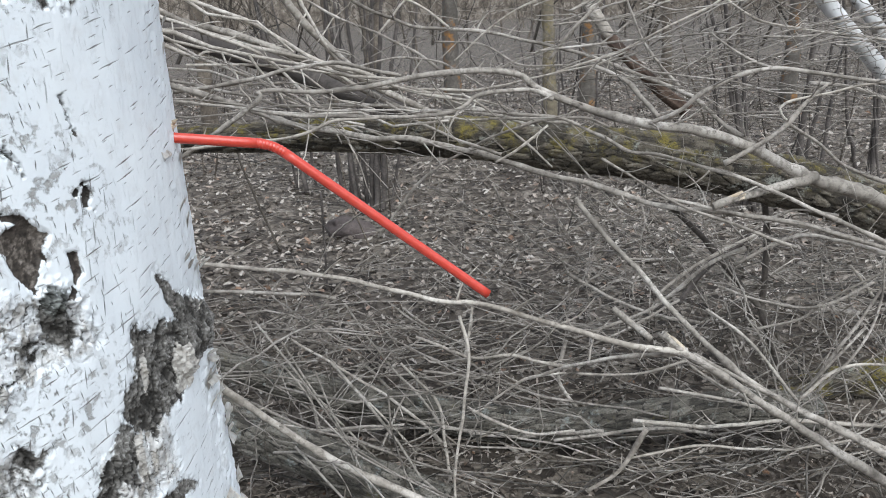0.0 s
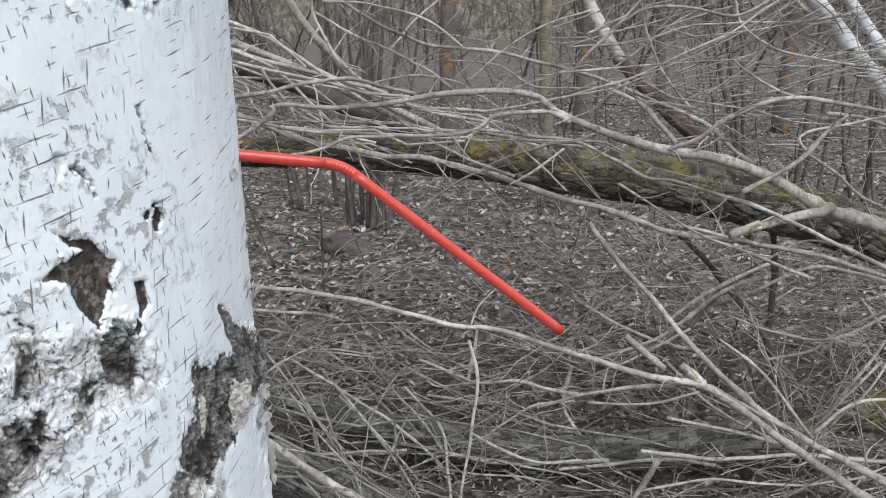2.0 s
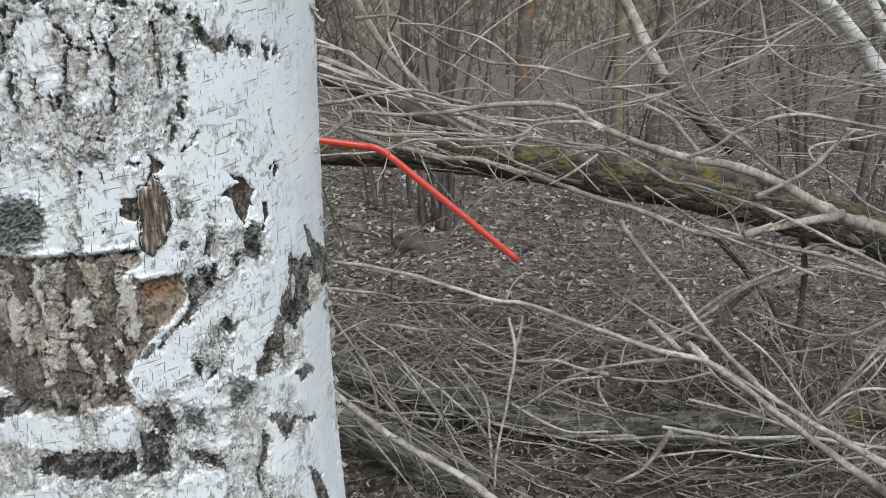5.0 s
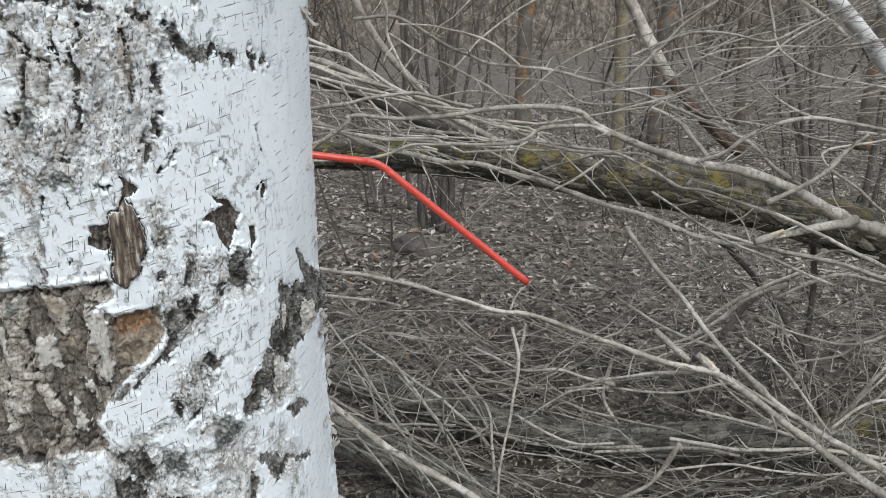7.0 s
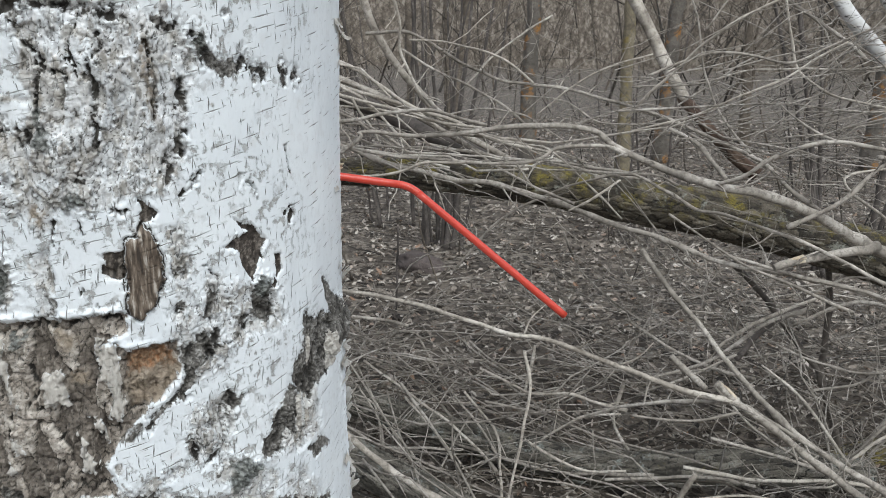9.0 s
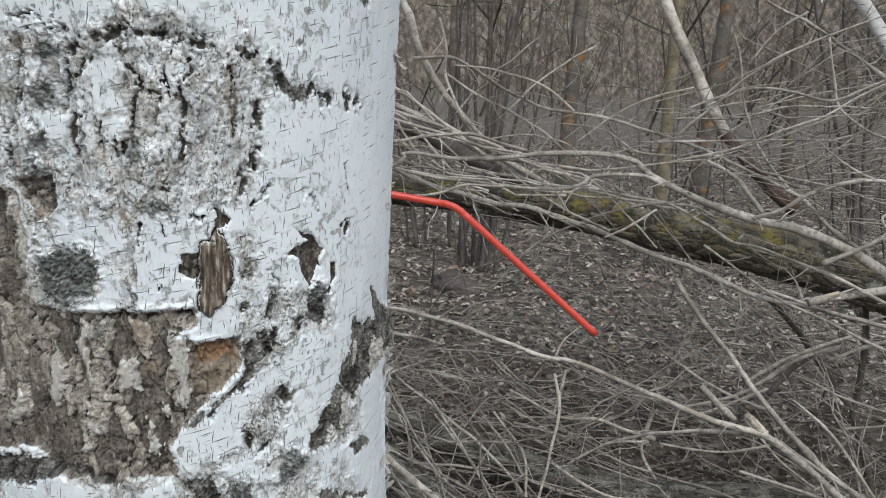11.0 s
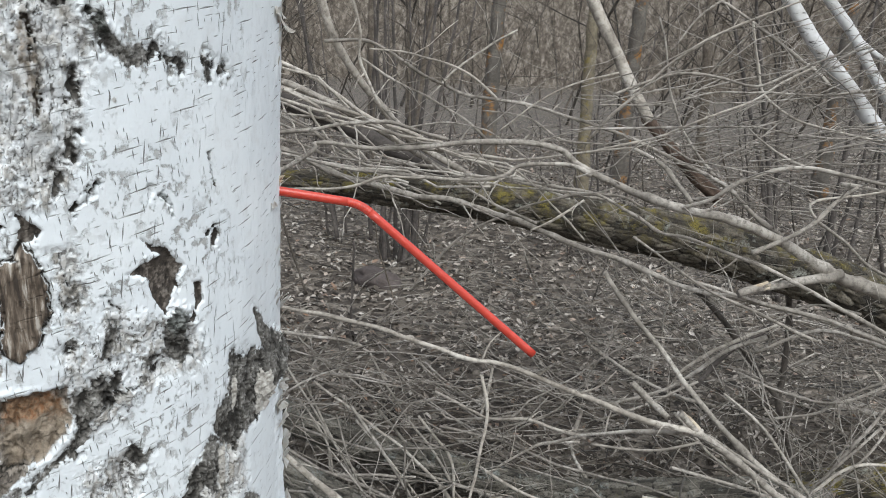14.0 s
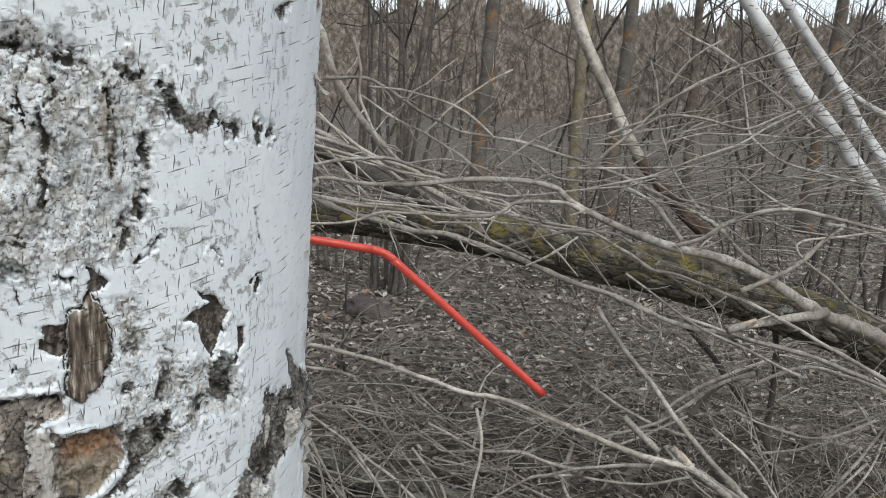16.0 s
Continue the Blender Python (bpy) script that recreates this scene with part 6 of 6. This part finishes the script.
# ---- brushwood and woodland ----
def many_twigs(name, label, category, starts, ends, mids, r0, r1, material, rings=7, sides=4, seed=0):
    """A mass of thin curved twigs in one mesh."""
    rng = np.random.default_rng(seed)
    n = len(starts)
    t = np.linspace(0, 1, rings)[None, :, None]
    p = (1 - t) ** 2 * starts[:, None] + 2 * t * (1 - t) * mids[:, None] + t ** 2 * ends[:, None]
    size = np.linalg.norm(ends - starts, axis=1)[:, None, None]
    p[:, 1:-1] += rng.normal(0, 0.012, (n, rings - 2, 3)) * size
    way = np.gradient(p, axis=1)
    way /= np.linalg.norm(way, axis=2, keepdims=True) + 1e-9
    ref = np.where(np.abs(way[..., 2:]) > 0.8, np.array([1.0, 0, 0]), np.array([0, 0, 1.0]))
    side = np.cross(way, ref)
    side /= np.linalg.norm(side, axis=2, keepdims=True) + 1e-9
    over = np.cross(side, way)
    r = (r0[:, None] * (1 - t[..., 0]) + r1[:, None] * t[..., 0]) * rng.uniform(0.85, 1.15, (n, rings))
    ang = 2 * np.pi * np.arange(sides) / sides
    v = p[:, :, None] + r[:, :, None, None] * (side[:, :, None] * np.cos(ang)[None, None, :, None] + over[:, :, None] * np.sin(ang)[None, None, :, None])
    k = np.arange(n * rings * sides).reshape(n, rings, sides)
    nxt = np.roll(k, -1, 2)
    quads = np.stack([k[:, :-1], nxt[:, :-1], nxt[:, 1:], k[:, 1:]], -1).reshape(-1, 4)
    me = bpy.data.meshes.new(name)
    v = v.reshape(-1, 3)
    me.vertices.add(len(v))
    me.vertices.foreach_set("co", v.ravel())
    me.loops.add(quads.size)
    me.loops.foreach_set("vertex_index", quads.ravel())
    me.polygons.add(len(quads))
    me.polygons.foreach_set("loop_start", np.arange(0, quads.size, 4))
    me.update(calc_edges=True)
    me.polygons.foreach_set("use_smooth", np.ones(len(quads), bool))
    me.materials.append(material)
    return tagged(new(name, me), label, category, kind="stuff")


def sprays(rng, count, low, high, way, spread, length, thick, bend=0.22, sprigs=1.4, droop=0.0):
    """Starts, ends and bends of twigs that grow one way from a box, with side sprigs."""
    a = rng.uniform(low, high, (count, 3))
    d = np.array(way) + rng.normal(0, 1, (count, 3)) * np.array(spread)
    d /= np.linalg.norm(d, axis=1, keepdims=True)
    ln = rng.uniform(*length, count)[:, None]
    b = a + d * ln
    b[:, 2] -= droop * ln[:, 0] ** 2
    m = (a + b) / 2 + rng.normal(0, bend, (count, 3)) * ln * np.array([0.6, 0.6, 1])
    r = rng.uniform(*thick, count) * (0.6 + 0.4 * ln[:, 0] / length[1])
    k = np.arange(int(count * sprigs)) % count
    t = rng.uniform(0.2, 0.9, len(k))[:, None]
    sa = (1 - t) ** 2 * a[k] + 2 * t * (1 - t) * m[k] + t ** 2 * b[k]
    sd = d[k] + rng.normal(0, 0.55, (len(k), 3))
    sd /= np.linalg.norm(sd, axis=1, keepdims=True)
    sl = ln[k] * rng.uniform(0.15, 0.5, (len(k), 1))
    sb = sa + sd * sl
    sm = (sa + sb) / 2 + rng.normal(0, 0.1, (len(k), 3)) * sl
    for q in (b, m, sb, sm):
        q[:, 2] = np.maximum(q[:, 2], 0.015)
    return [np.concatenate(x) for x in ((a, sa), (b, sb), (m, sm), (r, r[k] * 0.6), (r * 0.45, r[k] * 0.25))]


def brush(label, parts, material=BRUSH, name="brushwood", category="brushwood", rings=7, sides=4, seed=1):
    a, b, m, r0, r1 = [np.concatenate(x) for x in zip(*parts)]
    return many_twigs(name, label, category, a, b, m, r0, r1, material, rings, sides, seed)


def twig_things(label, parts, group, material=BRUSH, seed=1, sprigs=2):
    """Loose twigs that can be told apart, each an object with its side sprigs."""
    for part_no, (a, b, m, r0, r1) in enumerate(parts):
        count = round(len(a) / (1 + sprigs))
        for k in range(count):
            own = np.concatenate([[k], np.arange(count + k, len(a), count)])
            ob = many_twigs("loose_twig", label, "twig", a[own], b[own], m[own], r0[own], r1[own], material, 9, 6, seed + 100 * part_no + k)
            ob["kind"] = "thing"
            ob["group"] = group


G = np.random.default_rng(21)
twig_things("thin tangled grey twig lying over the litter", [
    sprays(G, 72, (-1.1, 1.5, 0.20), (-0.1, 2.3, 0.50), (0.7, -0.1, -0.42), (0.5, 0.35, 0.45), (0.25, 0.9), (0.0016, 0.0042), 0.26),
    sprays(G, 42, (-0.9, 1.5, 0.05), (0.3, 2.2, 0.3), (0.3, 0.0, 0.35), (0.8, 0.4, 0.45), (0.2, 0.6), (0.0015, 0.0034), 0.26),
], "tangle of thin twigs", seed=2, sprigs=1.4)
brush("low mat of dry grey twigs on the woodland floor", [
    sprays(G, 70, (-0.4, 1.35, 0.02), (1.2, 1.85, 0.16), (0.7, 0.1, 0.0), (0.8, 0.5, 0.2), (0.2, 0.7), (0.0013, 0.0034), 0.25),
    sprays(G, 80, (-1.4, 1.6, 0.02), (0.5, 2.4, 0.10), (0.6, 0.0, 0.0), (0.9, 0.7, 0.12), (0.15, 0.7), (0.0015, 0.0045), 0.22),
    sprays(G, 70, (-1.2, 2.4, 0.01), (0.6, 3.6, 0.04), (0.6, 0.0, 0.0), (0.9, 0.9, 0.05), (0.15, 0.5), (0.0015, 0.0040), 0.12, 1.0),
    sprays(G, 130, (0.3, 1.7, 0.02), (2.4, 4.0, 0.12), (0.7, 0.0, 0.0), (0.8, 0.7, 0.12), (0.2, 0.8), (0.0015, 0.0045), 0.22),
    sprays(G, 90, (0.2, 2.1, 0.06), (1.9, 3.1, 0.45), (0.8, 0.1, -0.05), (0.7, 0.4, 0.3), (0.2, 0.8), (0.0014, 0.0036), 0.22),
], seed=3)
# Dark brown twigs, their number added to deepen the shadow under the brushwood.
brush("dark brown twigs low in the litter, added to deepen the shade", [
    sprays(G, 330, (-1.2, 1.35, 0.01), (1.5, 2.7, 0.09), (0.6, 0.05, 0.02), (0.9, 0.6, 0.12), (0.12, 0.55), (0.0016, 0.0040), 0.20, 1.2),
], BACK_STEM, seed=14)
twig_things("bare pale twig rising from the fallen branches", [
    sprays(G, 64, (0.55, 1.4, 0.08), (1.25, 2.1, 0.28), (0.25, 0.15, 0.5), (0.75, 0.25, 0.25), (0.3, 0.8), (0.0012, 0.0024)),
    sprays(G, 60, (0.0, 1.9, 0.2), (1.0, 2.6, 0.5), (-0.5, 0.1, 0.4), (0.6, 0.3, 0.3), (0.3, 0.7), (0.0012, 0.0026)),
], "fan of loose twigs", seed=4, sprigs=1.4)
twig_things("thin grey twig lying along the fallen trunk", [
    sprays(G, 20, (-0.9, 1.62, 0.90), (0.5, 2.05, 1.08), (1.0, 0.0, -0.22), (0.22, 0.15, 0.16), (0.3, 0.8), (0.0012, 0.0028)),
    sprays(G, 15, (-0.7, 1.8, 0.95), (0.3, 2.3, 1.12), (0.55, 0.05, 0.25), (0.5, 0.3, 0.35), (0.25, 0.7), (0.0010, 0.0022)),
], "twigs along the fallen trunk", seed=5, sprigs=1.4)
twig_things("bare pale twig reaching out over the fallen trunk", [
    sprays(G, 46, (0.15, 1.65, 0.98), (0.8, 2.3, 1.18), (0.9, 0.1, 0.28), (0.25, 0.3, 0.22), (0.5, 1.2), (0.0014, 0.0028), 0.10, 3.0),
    sprays(G, 30, (0.7, 1.7, 0.85), (1.5, 2.4, 1.25), (-0.8, 0.1, 0.25), (0.4, 0.3, 0.3), (0.4, 0.9), (0.0012, 0.0024), 0.10, 3.0),
], "spray of bare twigs", seed=6, sprigs=3)
B = np.random.default_rng(77)
twig_things("pale smooth branch in the bundle lying on the fallen trunk", [
    sprays(B, 7, (-1.15, 1.75, 1.18), (-0.85, 2.05, 1.34), (1.0, 0.0, -0.34), (0.07, 0.06, 0.06), (0.7, 1.3), (0.004, 0.0085), 0.05, 1.0),
    sprays(B, 3, (-0.85, 1.72, 1.0), (-0.6, 2.0, 1.10), (1.0, 0.0, -0.18), (0.08, 0.08, 0.06), (0.6, 1.0), (0.003, 0.006), 0.06, 1.0),
], "bundle of branches on the fallen trunk", PALE_TWIG, seed=9, sprigs=1.0)
brush("thin pale dry stalks lying on the leaf litter", [
    sprays(G, 520, (-2.6, 2.7, 0.015), (3.6, 7.5, 0.06), (0.9, 0.1, 0.05), (0.9, 0.8, 0.06), (0.1, 0.45), (0.0014, 0.0032), 0.12, 0.6),
], BRUSH, "dry_stalks", "stalks", seed=8)
brush("thin tangled brown twigs of the bare undergrowth", [
    sprays(G, 380, (-5.0, 5.0, 0.2), (7.0, 13.0, 2.4), (0.25, 0.0, 0.4), (0.9, 0.8, 0.6), (0.4, 1.7), (0.002, 0.0055), 0.16, 2.0),
], BACK_STEM, "undergrowth", "undergrowth", seed=12)
brush("scattered dry sticks lying on the leaf litter", [
    sprays(G, 900, (-5.0, 3.0, 0.01), (7.0, 14, 0.05), (1.0, 0.0, 0.0), (0.8, 0.8, 0.03), (0.15, 0.7), (0.002, 0.005), 0.08, 1.0),
], BACK_STEM, "fallen_sticks", "sticks", seed=7)


def undergrowth(count, low, high, tall, thick, lean, label, name, seed, sprigs=3.0, rings=6, sides=4):
    rng = np.random.default_rng(seed)
    y = low + (high - low) * rng.random(count) ** 0.8
    x = rng.uniform(-0.85, 0.95, count) * (y + 1)
    a = np.stack([x, y, np.zeros(count)], 1)
    h = rng.uniform(*tall, count)
    b = a + np.stack([rng.normal(0, lean, count) * h, rng.normal(0, lean, count) * h, h], 1)
    m = (a + b) / 2 + rng.normal(0, 0.05, (count, 3)) * h[:, None]
    r = rng.uniform(*thick, count)
    k = rng.integers(0, count, int(count * sprigs))
    t = rng.uniform(0.1, 0.95, len(k))[:, None]
    sa = (1 - t) ** 2 * a[k] + 2 * t * (1 - t) * m[k] + t ** 2 * b[k]
    sl = h[k] * rng.uniform(0.1, 0.35, len(k))
    ang = rng.uniform(0, 2 * np.pi, len(k))
    up = rng.uniform(0.4, 1.2, len(k))
    sb = sa + np.stack([np.cos(ang) * sl, np.sin(ang) * sl, up * sl], 1)
    sm = (sa + sb) / 2 + rng.normal(0, 0.08, (len(k), 3)) * sl[:, None]
    A, B, M = np.concatenate([a, sa]), np.concatenate([b, sb]), np.concatenate([m, sm])
    return many_twigs(name, label, "undergrowth", A, B, M, np.concatenate([r, r[k] * 0.5]), np.concatenate([r * 0.35, r[k] * 0.15]), BACK_STEM, rings, sides, seed)


undergrowth(44, 3.6, 6.5, (0.5, 1.8), (0.003, 0.008), 0.16, "thin bare shoots standing in the leaf litter", "undergrowth", 31)
undergrowth(75, 6.0, 16.0, (0.5, 2.6), (0.004, 0.014), 0.42, "bare brown undergrowth between the trees", "undergrowth", 32)
undergrowth(230, 15.0, 50.0, (1.2, 10.0), (0.008, 0.05), 0.34, "far bare woods without leaves", "far_woods", 33, 12.0)


def far_backdrop():
    m, n, l, p = graph("far_woods_haze")
    co = n.new("ShaderNodeTexCoord").outputs["Object"]
    f = noise_node(n, l, co, 2.2, 8, 0.78, (1.3, 1.3, 0.8))
    l.new(ramp(n, l, f, [(0.36, (0.05, 0.04, 0.031)), (0.50, (0.15, 0.124, 0.098)), (0.64, (0.34, 0.295, 0.25))]), p.inputs["Base Color"])
    p.inputs["Roughness"].default_value = 1.0
    bm = bmesh.new()
    low, top = [], []
    steps = 7200
    rng = random.Random(40)
    for k in range(steps + 1):
        t = 2 * math.pi * k / steps
        x, y = 60 * math.sin(t), 60 * math.cos(t)
        h = 7.9 + 1.6 * noise.fractal(Vector((k * 0.015, 0, 0)), 0.8, 2, 5) + 2.2 * rng.random() ** 3
        low.append(bm.verts.new((x, y, -0.5)))
        top.append(bm.verts.new((x, y, h)))
    for k in range(steps):
        bm.faces.new((low[k + 1], low[k], top[k], top[k + 1]))
    tagged(part("backdrop", bm, m), "hazy brown line of distant bare woods", "backdrop", kind="structure")


far_backdrop()


def bare_tree(x, y, r, tall, lean, material, label, seed, name="tree"):
    """A leafless tree: tapered trunk, limbs and twigs."""
    rng = random.Random(seed)
    ob = empty(name, (x, y, 0))
    tagged(ob, label, "tree")
    bm = bmesh.new()
    pts = [Vector((lean * h + 0.05 * noise.noise(Vector((seed, h, 0))) * h, 0.05 * noise.noise(Vector((h, seed, 4))) * h, h)) for h in np.linspace(-0.05, tall, 9)]
    line = spline(pts, 0.12)
    tube(bm, line, lambda s: r * (1.25 - 0.25 * min(1, s * 12)) * (1 - 0.75 * s), 12, wobble=r * 0.2, phase=seed, lump=0.12)
    part("trunk", bm, material, ob)
    for k in range(7):
        i = int(len(line) * rng.uniform(0.25, 0.95)) - 1
        ang = rng.uniform(0, 6.28)
        ln = tall * rng.uniform(0.12, 0.3)
        d = Vector((math.cos(ang), math.sin(ang), rng.uniform(0.5, 1.2))).normalized()
        lb = bmesh.new()
        lp = spline([line[i], line[i] + d * ln * 0.5 + Vector((0, 0, -0.04 * ln)), line[i] + d * ln], 0.15)
        rr = r * 0.35 * (1 - 0.6 * i / len(line))
        tube(lb, lp, lambda s: rr * (1 - 0.8 * s), 6, wobble=0.01, phase=k)
        for _ in range(6):
            q = rng.choice(lp[1:])
            e = q + (d + Vector((rng.uniform(-1, 1), rng.uniform(-1, 1), rng.uniform(-0.3, 1)))).normalized() * ln * rng.uniform(0.2, 0.5)
            tube(lb, spline([q, (q + e) / 2, e], 0.2), lambda s: rr * 0.3 * (1 - 0.7 * s), 4)
        part("limb", lb, material, ob)
    return ob


def shrub(x, y, stems, spread, tall, thick, seed):
    rng = random.Random(seed)
    ob = empty("shrub", (x, y, 0))
    tagged(ob, "clump of thin dark bare stems growing from one root", "shrub")
    for k in range(stems):
        bm = bmesh.new()
        b0 = Vector((rng.uniform(-1, 1) * 0.5 * spread, rng.uniform(-1, 1) * 0.5 * spread, -0.02))
        h = tall * rng.uniform(0.6, 1.0)
        d = Vector((b0.x * 0.8 + rng.uniform(-0.1, 0.1), rng.uniform(-0.1, 0.1), 1)) * h
        line = spline([b0, b0 + d * 0.33 + Vector((rng.uniform(-0.04, 0.04), 0, 0)), b0 + d * 0.66, b0 + d], 0.05)
        r = thick * rng.uniform(0.4, 1.0)
        tube(bm, line, lambda s: r * (1 - 0.7 * s), 7, wobble=0.008, phase=k + seed)
        stem = part("stem", bm, DARK_TWIG, ob)
        for tb in side_twigs(line, r, r * 0.3, rng, 7, 0.4):
            part("twig", tb, DARK_TWIG, stem)


shrub(-0.56, 4.7, 9, 0.30, 2.6, 0.024, 3)
shrub(-0.95, 5.3, 6, 0.4, 2.6, 0.018, 4)
shrub(0.62, 5.0, 6, 0.3, 1.6, 0.012, 5)
shrub(1.9, 4.6, 8, 0.6, 2.2, 0.020, 6)
shrub(2.7, 5.0, 7, 0.5, 2.4, 0.022, 7)


def stone(x, y, size):
    bm = bmesh.new()
    bmesh.ops.create_icosphere(bm, subdivisions=4, radius=1.0)
    for v in bm.verts:
        k = 1 + 0.22 * noise.fractal(v.co * 1.3 + Vector((3, 1, 7)), 0.8, 2, 4)
        v.co = Vector((v.co.x * size * 1.35, v.co.y * size * 0.8, v.co.z * size * 0.62)) * k
    for f in bm.faces:
        f.smooth = True
    ob = part("stone", bm, bark("brown_stone", (0.04, 0.031, 0.028), (0.09, 0.07, 0.062), (0.14, 0.112, 0.10), scale=1.2))
    ob.location = (x, y, 0.035)
    ob.rotation_euler = (0, radians(8), radians(-15))
    return tagged(ob, "rounded brown stone half sunk in the leaf litter", "stone")


stone(-0.61, 4.07, 0.105)
bare_tree(-0.08, 8.0, 0.085, 9, 0.0, ORANGE_BARK, "grey tree with orange lichen on its bark", 1)
bare_tree(1.45, 9.0, 0.09, 9, 0.01, ORANGE_BARK, "grey tree with orange lichen on its bark", 2)
bare_tree(3.72, 9.0, 0.085, 8, 0.02, ORANGE_BARK, "grey tree with orange lichen on its bark", 3)
bare_tree(-0.80, 7.0, 0.036, 6, 0.09, BACK_STEM, "slim bare brown tree", 4)
bare_tree(2.87, 11.0, 0.07, 9, -0.05, BACK_STEM, "bare brown tree in the wood", 6)
bare_tree(-1.47, 9.0, 0.05, 7, 0.0, BACK_STEM, "slim bare brown tree", 7)
bare_tree(-0.81, 7.5, 0.042, 7, -0.06, BACK_STEM, "slim bare brown tree", 9)
bare_tree(4.6, 7.5, 0.07, 8, 0.0, BACK_STEM, "bare brown tree in the wood", 10)
bare_tree(-2.6, 8.0, 0.08, 8, 0.0, BACK_STEM, "bare brown tree in the wood", 11)
bare_tree(0.90, 7.95, 0.066, 8.5, -0.015, YELLOW_BARK, "slim pale tree with yellow lichen near its foot", 12)


def torn_end(at, way, length, r, seed, label, parent_name):
    """Splinters of raw wood at the end of a broken branch."""
    rng = random.Random(seed)
    at, way = Vector(at), Vector(way).normalized()
    host = bpy.data.objects[parent_name]
    for _ in range(7):
        off = Vector((rng.uniform(-1, 1), rng.uniform(-1, 1), rng.uniform(-1, 1))) * r * 0.55
        bm = bmesh.new()
        ln = length * rng.uniform(0.45, 1.0)
        tube(bm, spline([at + off - way * 0.02, at + off + way * ln * 0.4, at + off * 0.7 + way * ln], 0.008), lambda s: r * 0.42 * (1.05 - s), 5)
        part("splinter", bm, RAW_WOOD, host, label)


torn_end((0.585, 1.672, 0.768), (-1, -0.12, -0.28), 0.040, 0.010, 3, "pale torn wood splinter", BROKEN.name)
torn_end((0.385, 1.363, 0.575), (-0.55, 0.1, 0.6), 0.026, 0.008, 5, "pale torn wood splinter", SNAG.name)
